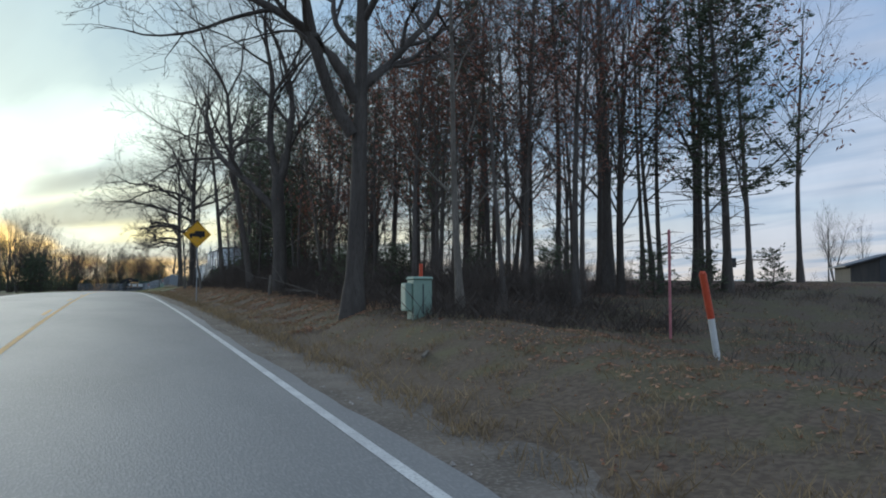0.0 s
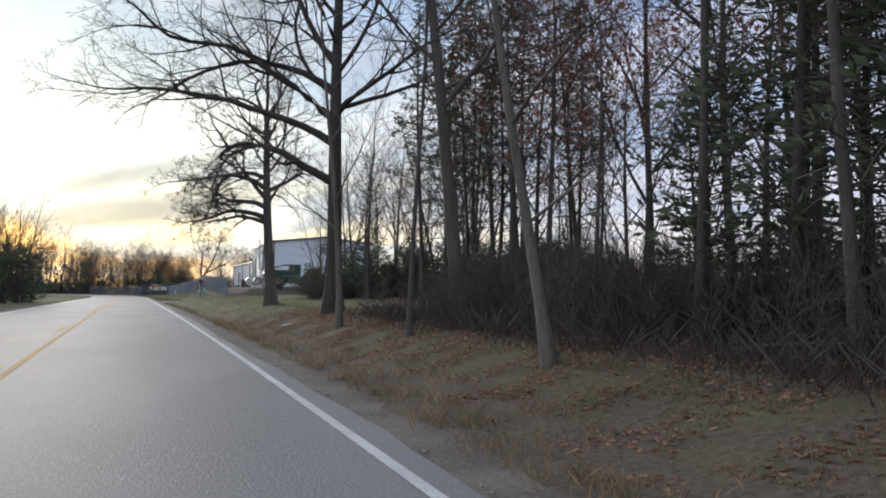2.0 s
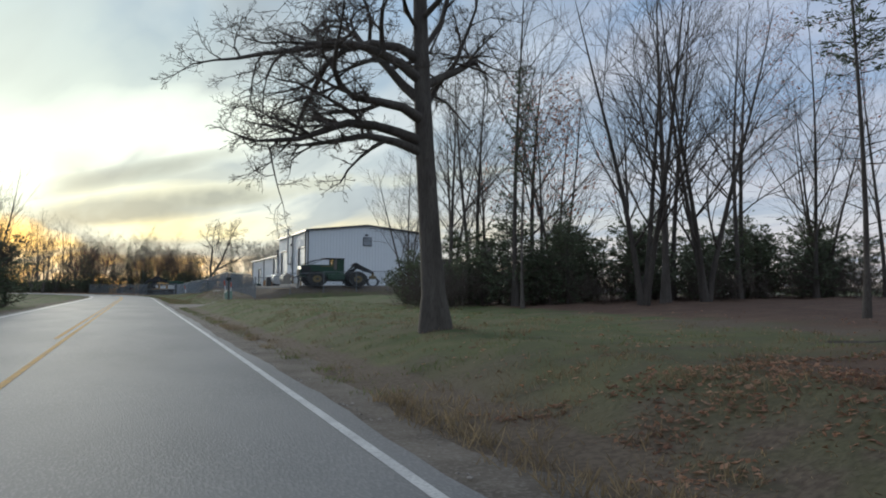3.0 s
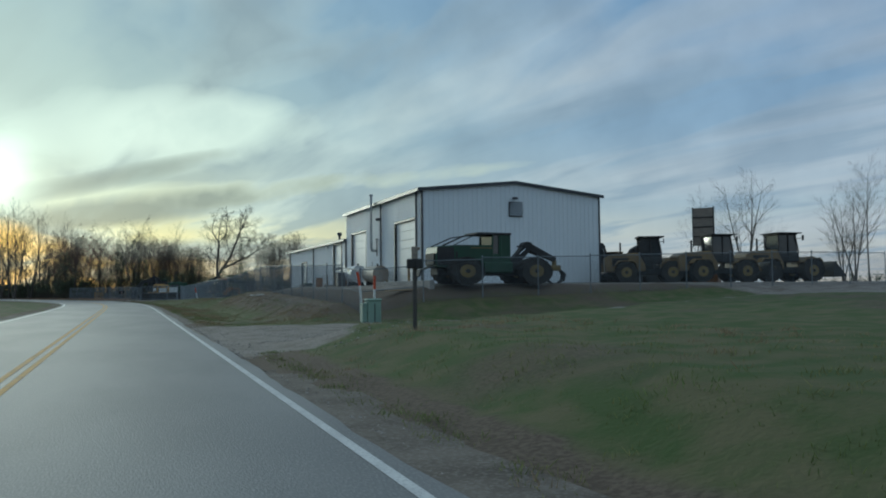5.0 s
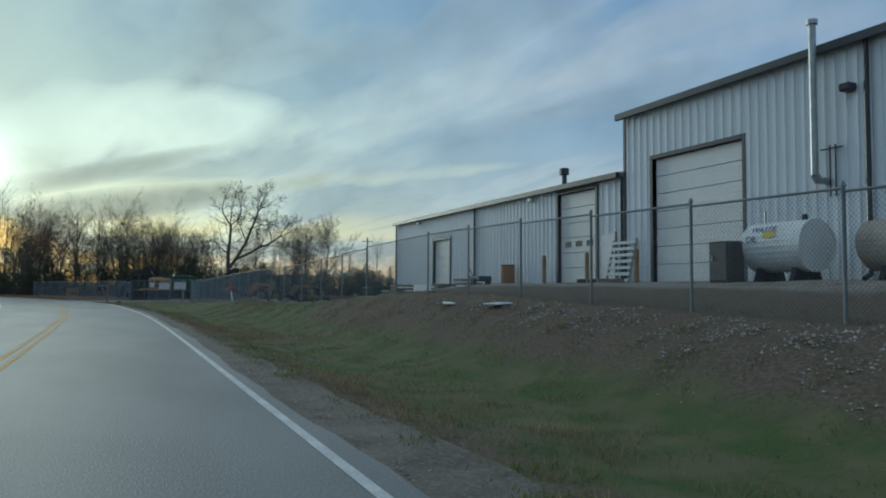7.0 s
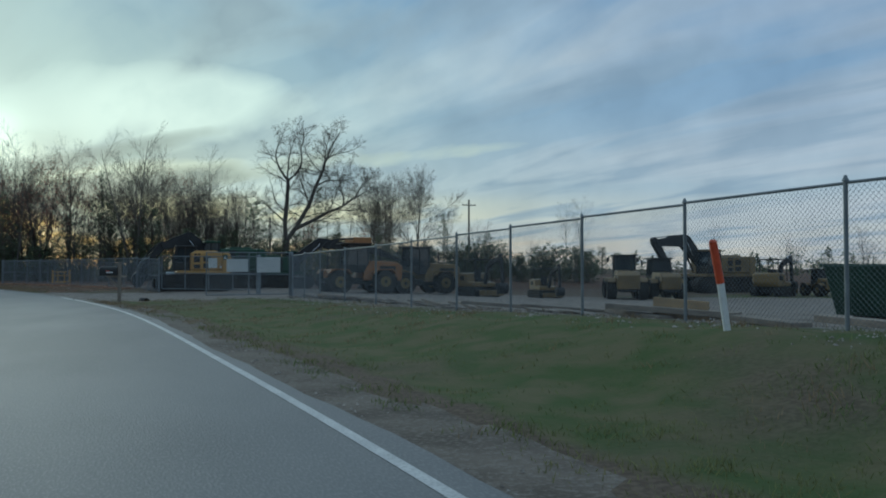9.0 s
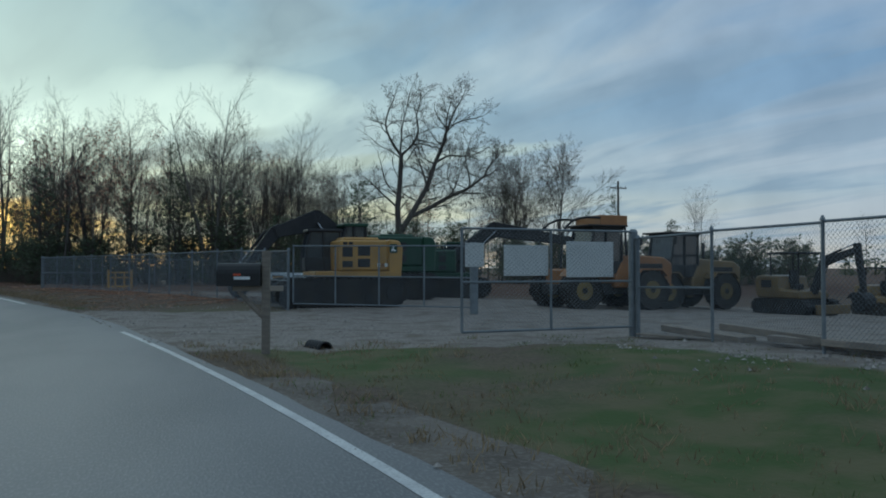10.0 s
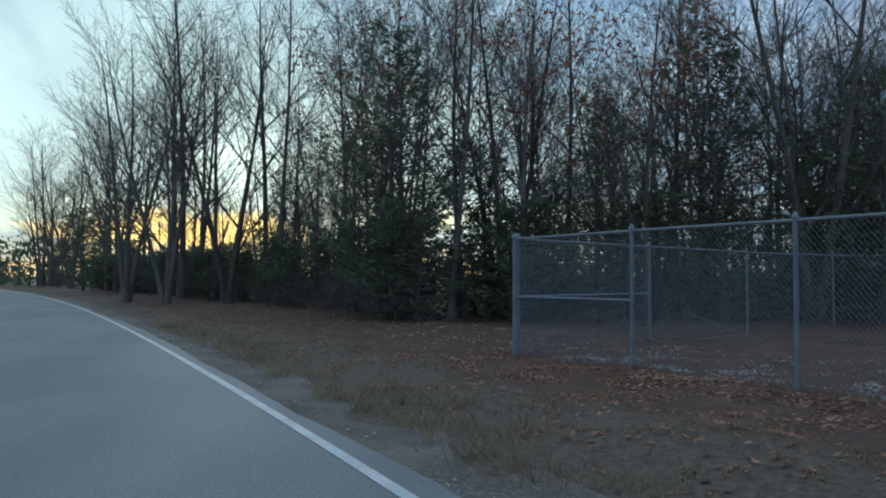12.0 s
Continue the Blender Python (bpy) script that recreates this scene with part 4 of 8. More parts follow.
    for x, y, key, size in (
            # cedars that lean over the edge half-way along, and the dark clump before them
            (6.7, 43.4, "pole", 0.90), (7.3, 44.8, "pole", 0.95), (8.1, 42.6, "pole", 0.86), (7.2, 46.4, "pole", 0.92), (6.9, 41.6, "pole", 0.84), (9.0, 44.6, "pole", 1.0), (8.6, 40.4, "pole", 0.9), (9.6, 43.6, "cedar", 1.0), (9.4, 41.2, "cedar", 0.95), (8.6, 45.8, "pole", 0.9),
            (11.0, 28.7, "pole", 0.95), (11.9, 29.8, "pole", 0.9), (10.4, 30.2, "pole", 0.85),
            (8.3, 44.0, "cedar", 0.9), (9.2, 45.4, "cedar", 1.1), (8.0, 47.0, "cedar", 0.85),
            # dark slender trunks beside the forked oak
            (7.8, 27.0, "pole", 0.95), (8.6, 29.6, "bare", 0.75), (9.4, 27.6, "bare", 0.8), (8.2, 32.2, "bare", 0.85), (9.9, 32.0, "pole", 0.95), (13.2, 35.4, "pole", 1.0), (12.2, 38.2, "pole", 0.95), (10.8, 37.0, "cedar", 0.7), (9.0, 35.4, "pole", 0.9), (10.8, 34.4, "bare", 0.9), (12.4, 32.6, "bare", 0.9), (11.6, 36.6, "leafy", 0.9), (8.0, 37.0, "bare", 0.85), (9.8, 38.4, "leafy", 0.8), (13.6, 30.4, "bare", 0.9),
            # red-leaved oaks behind the first big trunk
            (7.6, 18.8, "leafy", 0.62), (8.6, 21.4, "leafy", 0.78), (6.8, 21.8, "leafy", 0.6), (9.2, 17.2, "leafy", 0.66), (10.4, 20.4, "leafy", 0.85), (11.2, 17.8, "leafy", 0.75), (12.2, 22.4, "leafy", 0.9), (7.4, 24.6, "leafy", 0.7), (9.8, 24.4, "leafy", 0.9), (13.0, 18.6, "leafy", 0.8), (6.6, 18.0, "bare", 0.6), (8.0, 16.0, "bare", 0.62),
            (9.2, 15.0, "bare", 0.75), (13.5, 20.0, "bare", 1.15), (14.8, 21.6, "bare", 1.1), (12.0, 20.4, "pole", 1.05), (11.0, 22.8, "bare", 0.95), (14.4, 18.6, "pole", 1.0), (16.6, 19.4, "pole", 1.1), (10.0, 22.2, "pole", 0.9), (15.8, 22.4, "leafy", 0.95), (17.4, 20.6, "bare", 0.9),
            # cedars and young oaks closing the far corner of the wood
            (7.6, 58.2, "pole", 0.90), (8.6, 58.8, "pole", 0.95), (9.4, 57.2, "pole", 0.88), (10.6, 58.0, "pole", 0.95), (8.3, 56.6, "pole", 0.82), (11.6, 59.3, "pole", 1.0), (12.8, 58.4, "pole", 0.9), (9.8, 59.5, "pole", 0.85), (8.9, 55.2, "leafy", 0.8), (10.0, 56.0, "leafy", 0.85), (13.6, 60.0, "pole", 0.95), (11.6, 56.2, "bare", 0.8),
            # thinner growth further on
            (9.9, 49.5, "bare", 1.0), (8.2, 50.4, "leafy", 0.6), (9.2, 54.0, "bare", 0.75), (11.0, 52.6, "leafy", 0.7), (8.4, 56.4, "leafy", 0.62), (10.2, 58.8, "bare", 0.85), (12.2, 56.4, "pole", 0.72), (14.2, 57.8, "leafy", 0.8), (14.0, 67.0, "pole", 0.8), (15.6, 55.0, "pole", 0.8), (17.0, 58.0, "leafy", 0.8)):
        spots.append((x, y))
        plant(key, x, y, size)
    n = 0
    while n < 36:
        x, y = rng.uniform(11, 25), rng.uniform(22, 60)
        if free(x, y, 1.5):
            plant(rng.choice(["pole", "leafy", "bare", "bare", "bare"] if y < 46 else ["bare", "leafy", "bare"]), x, y)
            n += 1
    for x, y, size in ((13.0, 17.2, 0.42), (15.0, 17.4, 0.4), (10.2, 17.8, 0.45), (17.6, 17.6, 0.4), (9.0, 19.6, 0.5), (7.2, 20.4, 0.5), (6.8, 24.2, 0.5)):
        plant("bush", x, y, size)
    # the edge of the wood behind the last roadside oak
    for x, y, key, size in ((13.1, 87.5, "fan", 0.78), (14.3, 87.1, "bare", 0.85), (12.2, 79.3, "bare", 0.9), (15.4, 76.4, "fan", 1.0), (16.5, 76.7, "bare", 1.05), (17.6, 76.0, "fan", 0.95), (11.6, 77.6, "pole", 0.62), (12.0, 90.0, "fan", 0.62), (16.2, 90.5, "bare", 0.8), (15.6, 84.4, "bare", 0.95), (11.4, 83.2, "bare", 0.7), (13.0, 84.8, "bare", 0.85), (14.6, 81.6, "leafy", 0.8), (18.6, 79.0, "bare", 0.95), (17.8, 86.0, "fan", 0.85),
                            (14.4, 79.5, "cedar", 0.62), (16.0, 82.5, "cedar", 0.55), (18.6, 80.0, "cedar", 0.6), (20.5, 78.0, "cedar", 0.55), (12.0, 84.6, "cedar", 0.5), (13.4, 82.0, "cedar", 0.6), (20.0, 77.0, "bare", 0.9), (22.5, 76.0, "leafy", 0.85), (21.4, 78.4, "bare", 0.85),
                            (23.5, 80.5, "cedar", 0.6), (19.8, 83.4, "bare", 0.8), (26.0, 76.0, "bare", 0.8), (24.4, 77.4, "fan", 0.7)):
        plant(key, x, y, size)
    # low junipers that close the foot of the wood
    for k in range(44):
        f = (k + 0.5) / 44
        x, y = 9.8 + 17.0 * f + rng.uniform(-0.4, 0.4), 81.5 - 6.0 * f + rng.uniform(-0.6, 4.5)
        plant("bush", x, y, rng.uniform(0.62, 1.0) * (0.75 if f < 0.12 else 1.0))
    for k in range(9):
        plant("bush", rng.uniform(8.0, 12.0), rng.uniform(40, 58), rng.uniform(0.35, 0.55))
    for x, y, size in ((8.2, 57.4, 0.6), (9.6, 58.4, 0.65), (11.0, 59.0, 0.7), (12.4, 59.6, 0.7), (8.8, 55.6, 0.55), (10.2, 56.8, 0.6), (7.4, 53.4, 0.5), (8.4, 52.0, 0.55), (13.8, 60.2, 0.7), (9.4, 53.6, 0.6)):
        plant("bush", x, y, size)
    under = random.Random(91)
    for k in range(26):
        plant(under.choice(["leafy", "leafy", "cedar", "pole"]), under.uniform(7.6, 15.0), under.uniform(17.5, 41), under.uniform(0.26, 0.48))
    # bare saplings of the undergrowth
    young = random.Random(83)
    for k in range(26):
        plant("fan", young.uniform(7.0, 14.0), young.uniform(18, 59), young.uniform(0.14, 0.24), young.random() * 6.28)
    # behind the yard and round the bend
    n = 0
    while n < 72:
        x, y = rng.uniform(-58, 30), rng.uniform(247, 300)
        d = float(road_offset(x, y))
        if d < 9.5 or y < 247 + 0.12 * max(x, 0):
            continue
        if free(x, y, 1.7):
            key = rng.choice(["bare", "bare", "bare", "cedar", "cedar", "leafy", "fan", "pole"])
            plant(key, x, y, rng.uniform(0.8, 1.1) * (1.0 if x < 8 else 0.8))
            n += 1
    n = 0
    while n < 46:
        x, y = rng.uniform(-62, 26), rng.uniform(247, 305)
        d = float(road_offset(x, y))
        if d < 9.0 or y < 247.5 + 0.12 * max(x + 10, 0):
            continue
        if free(x, y, 1.5):
            plant(rng.choice(["cedar", "cedar", "leafy", "pole"]), x, y, rng.uniform(0.7, 1.05))
            n += 1
    for x, y, key, size in ((-10.9, 249.0, "cedar", 1.2), (-12.3, 252.5, "leafy", 0.9), (-14.0, 256.5, "cedar", 1.15), (-15.5, 259.5, "bare", 1.1), (-17.0, 262, "cedar", 1.0), (-9.6, 248.2, "bare", 0.95), (-19.5, 267, "bare", 1.1), (-21, 270.5, "cedar", 1.2), (-7.5, 248, "leafy", 0.9), (-4.5, 246.5, "leafy", 0.85),
                            (-1.5, 248, "cedar", 1.2), (2.5, 247, "cedar", 1.3), (6, 248.5, "cedar", 1.15), (9.5, 247.5, "cedar", 1.0), (13, 250, "cedar", 1.2), (22, 249, "cedar", 1.1), (32.4, 250.4, "round", 1.08), (30.0, 254.4, "round", 1.0), (27.6, 252.8, "round", 0.8), (2.0, 256.8, "round", 1.12), (7.4, 257.4, "round", 0.86), (-10.4, 258.4, "round", 1.0), (-5.4, 257.0, "round", 0.95), (12.6, 258.6, "round", 0.86), (-1.6, 258.5, "round", 0.9),
                            (-23.5, 275, "bare", 1.15), (-26, 280, "bare", 1.1), (-29, 285, "cedar", 1.3), (-31.5, 290, "bare", 1.1), (-36, 296, "cedar", 1.3), (-2.2, 250.0, "bare", 0.95), (3.0, 250.4, "bare", 0.9), (5.6, 252.2, "bare", 0.85), (7.6, 251.0, "bare", 0.85), (8.6, 252.6, "bare", 0.82), (-5.2, 252, "bare", 0.98), (-3.2, 253, "bare", 0.95), (3.5, 254, "bare", 1.0),
                            (9.8, 255, "fan", 0.95), (12.5, 256, "fan", 1.0), (29.5, 252, "cedar", 0.8), (33, 256, "cedar", 0.7)):
        plant(key, x, y, size)
    for k in range(30):
        s = 246 + k * 1.9
        x, y, _ = road_point(s, rng.uniform(9.0, 13.5))
        if y > 247:
            plant("bush", x, y, rng.uniform(0.7, 1.3))
    for k in range(14):
        plant("bush", -8 + 2.4 * k + rng.uniform(-0.8, 0.8), 248.5 + 0.25 * k + rng.uniform(-0.5, 2), rng.uniform(0.9, 1.4))
    for k in range(26):
        x, y, _ = road_point(268 + k * 2.8, rng.uniform(7.2, 12.0))
        plant(rng.choice(["bare", "fan", "cedar", "bare"]), x, y, rng.uniform(1.2, 1.5))
    more = random.Random(63)
    # low junipers and young cedars that close the foot of the wood along the bend
    for k in range(46):
        x, y, _ = road_point(243 + 1.35 * k, more.uniform(8.4, 10.5))
        if y > 246.5 or x < -11:
            plant("bush", x, y, more.uniform(0.85, 1.15))
        x, y, _ = road_point(246 + 1.35 * k, more.uniform(11.5, 15.5))
        if k % 2 and (y > 247 or x < -11):
            plant(more.choice(["leafy", "fan", "cedar"]), x, y, more.uniform(0.6, 0.85))
    for k in range(32):
        x = -16 + 1.45 * k + more.uniform(-0.8, 0.8)
        y = 252 + max(0.0, -7.5 - x) * 1.6 + more.uniform(-1.5, 7)
        if not 11 < x < 24:
            plant(more.choice(["bare", "bare", "bare", "fan"]), x, y, more.uniform(0.82, 1.0) * (1.0 if x < 10 else 0.88))
    # cedars shoulder to shoulder along the front of that wood
    wall = random.Random(57)
    for k in range(22):
        x = -13.5 + 2.05 * k + wall.uniform(-0.6, 0.6)
        y = 247.6 + max(0.0, -7.5 - x) * 1.6 + wall.uniform(-0.6, 2.6)
        plant("cedar", x, y, wall.uniform(0.62, 0.92) * (1.0 if x < 20 else 0.85))
    for x, y, size in ((0.9, 247.6, 1.3), (-7.8, 250.0, 1.05), (5.2, 249.4, 1.0)):
        plant("fan", x, y, size)
    # spreading heads over the sunset at the end of the bend
    for x, y, size in ((-21.2, 264.0, 1.0), (-24.0, 267.5, 1.1), (-18.2, 263.0, 1.0)):
        plant("fan", x, y, 1.2 * size)
    # low cedars along the far side of the yard, one airy tree and one pointed cedar above them
    edge_rng = random.Random(29)
    for k in range(20):
        f = k / 19
        plant("cedar", 24.0 + 21.0 * f + edge_rng.uniform(-0.5, 0.5), 241.5 - 8.8 * f + edge_rng.uniform(-0.8, 2.0), edge_rng.uniform(0.42, 0.64))
        plant("bush", 24.5 + 21.5 * f + edge_rng.uniform(-0.5, 0.5), 242.5 - 8.8 * f + edge_rng.uniform(-0.8, 1.0), edge_rng.uniform(0.95, 1.3))
    plant("pole", 30.4, 237.7, 0.60)
    plant("cedar", 34.8, 236.5, 0.78)
    # across the road, far down on the inside of the bend
    for x, y, key, size in ((-10.6, 114, "fan", 0.72), (-13.0, 118, "fan", 0.68), (-12.4, 110.5, "bare", 0.55), (-10.2, 112.6, "cedar", 0.7), (-11.8, 115.5, "cedar", 0.75), (-13.5, 113, "cedar", 0.8), (-8.9, 111.0, "bush", 1.2), (-9.6, 109.5, "bush", 1.1), (-8.6, 117.0, "bush", 1.3), (-16, 117, "cedar", 0.7), (-9.6, 116.2, "fan", 0.6), (-8.8, 113.4, "fan", 0.5), (-11.5, 112, "fan", 0.7), (-10.0, 117.5, "fan", 0.7), (-12.4, 115.2, "fan", 0.62), (-9.0, 115, "cedar", 0.55)):
        plant(key, x, y, size * 1.3)
    for i in range(34):
        x = -140 + i * 7.0 + rng.uniform(-2, 2)
        y = 300 + rng.uniform(-12, 12) + max(0, -60 - x) * 0.3
        if float(road_offset(x, y)) > 9 or float(road_offset(x, y)) < -14:
            plant(rng.choice(["bare", "cedar", "cedar", "fan"]), x, y, rng.uniform(0.8, 1.2))
    # far across the yard and field
    for i in range(48):
        x = 40 + i * 5.4 + rng.uniform(-2, 2)
        y = 330 - i * 3.2 + rng.uniform(-8, 8)
        plant(rng.choice(["cedar", "cedar", "bare", "fan"]), x, y, rng.uniform(0.45, 0.75))
    for x, y, key, size in ((43, 29.5, "fan", 1.0), (37.5, 254, "pole", 0.55), (44, 262, "cedar", 0.8), (48, 268, "cedar", 0.7), (53, 262, "cedar", 0.6), (70, 60, "bare", 0.7), (78, 66, "fan", 0.75), (88, 70, "bare", 0.7), (96, 62, "fan", 0.8), (110, 80, "cedar", 0.8), (48, 139, "fan", 0.8), (52, 150, "bare", 0.7),
                            (58, 137, "fan", 0.75), (66, 142, "bare", 0.8), (72, 150, "fan", 0.8), (62, 160, "cedar", 0.9)):
        plant(key, x, y, size)
    # undergrowth
    brush = [thicket(301 + i, 2.4, 0.95 + 0.22 * i, 30, 0) for i in range(3)]
    roots = [w.finish("brush", "tangled leafless undergrowth at the foot of the wood", "shrub", M_TWIG, group="undergrowth", stem="tangle") for w in brush]
    spots2 = []
    for i in range(420):
        if i < 170:
            x, y = 6.4 + 4.5 * rng.random() ** 1.2, rng.uniform(15, 57)
        elif i < 200:
            x, y = rng.uniform(9, 18), rng.uniform(18, 58)
        elif i < 230:
            x = rng.uniform(9.5, 26)
            y = 81.0 - 0.35 * (x - 9.8) + rng.uniform(-0.8, 3.0)
        else:
            x, y = rng.uniform(-30, 10), rng.uniform(243, 284)
            d = float(road_offset(x, y))
            if d < 7.2 or d > 15 + max(0, x + 10) or (x > -9 and y < 245 + 0.5 * (x + 9)) or (y > 250 and -15.5 < math.degrees(math.atan2(x + 10, y - 221)) < -9.5):
                continue
        spots2.append((x, y))
    for i, (x, y) in enumerate(spots2):
        m = Matrix.Translation((x, y, ground_z(x, y))) @ Matrix.Rotation(rng.random() * 6.28, 4, "Z") @ Matrix.Scale(rng.uniform(0.50, 0.82) if y < 40 else rng.uniform(0.75, 1.2), 4)
        if i < 3:
            roots[i].matrix_basis = m
        else:
            copy_thing(roots[i % 3], Matrix.Identity(4)).matrix_basis = m



def far_woods():
    """Distant tree belts: rounded and pointed crowns of loose clumps on thin stems."""
    w = Wood(611)
    rng = w.rng
    belts = [((-150, 332), (-70, 342), 44, 5.0), ((-70, 342), (-30, 322), 30, 5.0), ((-30, 322), (70, 318), 60, 4.8), ((70, 318), (330, 190), 110, 4.2), ((-120, 300), (-70, 318), 22, 4.5),
             ((330, 190), (420, 40), 40, 5.5), ((420, 40), (430, -200), 40, 6.0), ((60, 300), (120, 268), 14, 3.2)]
    for (x0, y0), (x1, y1), n, h in belts:
        for i in range(n):
            f = (i + rng.random()) / n
            x, y = x0 + (x1 - x0) * f + rng.uniform(-4, 4), y0 + (y1 - y0) * f + rng.uniform(-6, 6)
            hh = h * rng.uniform(0.6, 1.45)
            if -15.5 < math.degrees(math.atan2(x + 10, y - 221)) < -8.5:
                hh *= 0.35
            z = ground_z(x, y)
            wide = hh * rng.uniform(0.4, 0.75)
            pointed = rng.random() < 0.45
            w.tube([Vector((x, y, z - 0.2)), Vector((x, y, z + hh * 0.9))], [0.12, 0.03], 4)
            for k in range(90):
                t = rng.random() ** 1.1
                rr = wide * ((1 - t) if pointed else math.sqrt(max(0.05, 1 - (2 * t - 0.9) ** 2))) * rng.uniform(0.4, 1.1)
                a = rng.random() * 6.283
                w.leaves([Vector((x + rr * math.cos(a), y + rr * math.sin(a), z + 0.1 + hh * t))], 1, 0.42, 0.1)
    raw_v = w.v + w.lv
    ob = raw("far_woods", raw_v, w.f + [tuple(k + len(w.v) for k in f) for f in w.lf], M_CEDAR)
    tagged(ob, "distant belt of dark cedars and scrub across the fields", "trees", kind="stuff")


build_trees()
far_woods()


# ---------------------------------------------------------------- metal workshop
M_SIDING = material("pale_steel_siding", (0.74, 0.77, 0.79), (0.66, 0.70, 0.73), 0.35, 0.45, 0.0, 0.05, 25, (0.40, 0.42, 0.43), 0.15, spec=0.5, stretch=(1, 1, 0.3))
M_TRIM = material("dark_trim_metal", (0.034, 0.038, 0.048), (0.05, 0.055, 0.066), 1.5, 0.45, 0.0, 0.05, 30, spec=0.5)
M_DOOR = material("white_sectional_door", (0.80, 0.80, 0.78), (0.72, 0.73, 0.71), 0.6, 0.5, 0.0, 0.08, 18, (0.42, 0.41, 0.39), 0.25, spec=0.45)
M_ROOF = material("grey_roof_steel", (0.30, 0.32, 0.34), (0.25, 0.27, 0.29), 0.4, 0.4, 0.3, 0.05, 20)
M_GALV = material("galvanised_steel", (0.42, 0.44, 0.45), (0.33, 0.35, 0.36), 6, 0.45, 0.7, 0.05, 60, (0.25, 0.26, 0.27), 0.3)
M_FENCE = material("weathered_galvanised_fence", (0.22, 0.24, 0.255), (0.16, 0.18, 0.195), 5, 0.6, 0.4, 0.05, 60, (0.16, 0.17, 0.18), 0.3)
M_CONCRETE = material("weathered_concrete", (0.40, 0.38, 0.35), (0.31, 0.30, 0.28), 0.9, 0.9, 0, 0.35, 28, (0.24, 0.23, 0.21), 0.4, spec=0.25)
M_WHITE = material("chalky_white_paint", (0.70, 0.71, 0.70), (0.60, 0.61, 0.60), 1.2, 0.5, 0, 0.05, 25, (0.45, 0.43, 0.40), 0.25)
M_TANTANK = material("rust_streaked_tank_paint", (0.40, 0.38, 0.33), (0.30, 0.25, 0.20), 1.3, 0.6, 0, 0.1, 25, (0.18, 0.12, 0.08), 0.35)
M_GLASS = material("dark_window_glass", (0.02, 0.025, 0.03), (0.03, 0.035, 0.04), 1, 0.08, 0, 0, 10, spec=0.6)
M_RUSTPOST = material("rusty_yellow_bollard", (0.36, 0.24, 0.08), (0.22, 0.13, 0.07), 3, 0.75, 0, 0.2, 30, (0.12, 0.08, 0.06), 0.5)
M_WOOD = material("weathered_lumber", (0.30, 0.26, 0.21), (0.22, 0.19, 0.16), 3, 0.9, 0, 0.3, 30, (0.14, 0.12, 0.10), 0.5, stretch=(1, 6, 6), per_object=0.2)
M_PLY = material("plywood_sheet", (0.42, 0.31, 0.18), (0.34, 0.25, 0.15), 1.6, 0.85, 0, 0.15, 20, stretch=(1, 5, 5))
M_BLACK = material("black_steel", (0.022, 0.023, 0.025), (0.035, 0.035, 0.036), 2, 0.7, 0, 0.15, 25, (0.06, 0.055, 0.05), 0.4)
M_RUBBER = material("tyre_rubber", (0.025, 0.025, 0.026), (0.045, 0.042, 0.038), 2, 0.85, 0, 0.3, 25, (0.08, 0.07, 0.06), 0.4, spec=0.3)

WX, WY0, WY1, WY2, FLOOR = 15.45, 130.0, 146.25, 168.4, 1.55


def ribbed_mesh(name, length, height, mat):
    """One sheet of ribbed cladding, standing, its ribs 30 cm apart; front towards -y."""
    prof = []
    k = max(1, round(length / 0.305))
    w = length / k
    for i in range(k):
        x = i * w
        prof += [(x, 0.0), (x + w * 0.36, 0.0), (x + w * 0.42, -0.032), (x + w * 0.58, -0.032), (x + w * 0.64, 0.0)]
    prof.append((length, 0.0))
    V = [(x, y, 0) for x, y in prof] + [(x, y, height) for x, y in prof]
    n = len(prof)
    F = [(i, i + 1, n + i + 1, n + i) for i in range(n - 1)]
    me = bpy.data.meshes.new(name)
    me.from_pydata(V, [], F)
    me.materials.append(mat)
    return me


def clad(wall, spans, m):
    """Lays ribbed sheets on a wall: spans of (start, end, low, high) along the wall's own x."""
    shared = {}
    for a, b, lo, hi in spans:
        k = max(1, round((b - a) / 0.915))
        w = (b - a) / k
        key = (round(w, 3), round(hi - lo, 3))
        if key not in shared:
            shared[key] = ribbed_mesh("wall_panel", w, hi - lo, M_SIDING)
        for i in range(k):
            piece("wall_panel", shared[key], wall, m @ Matrix.Translation((a + i * w, -0.012 - 0.003 * (i % 2), lo)))


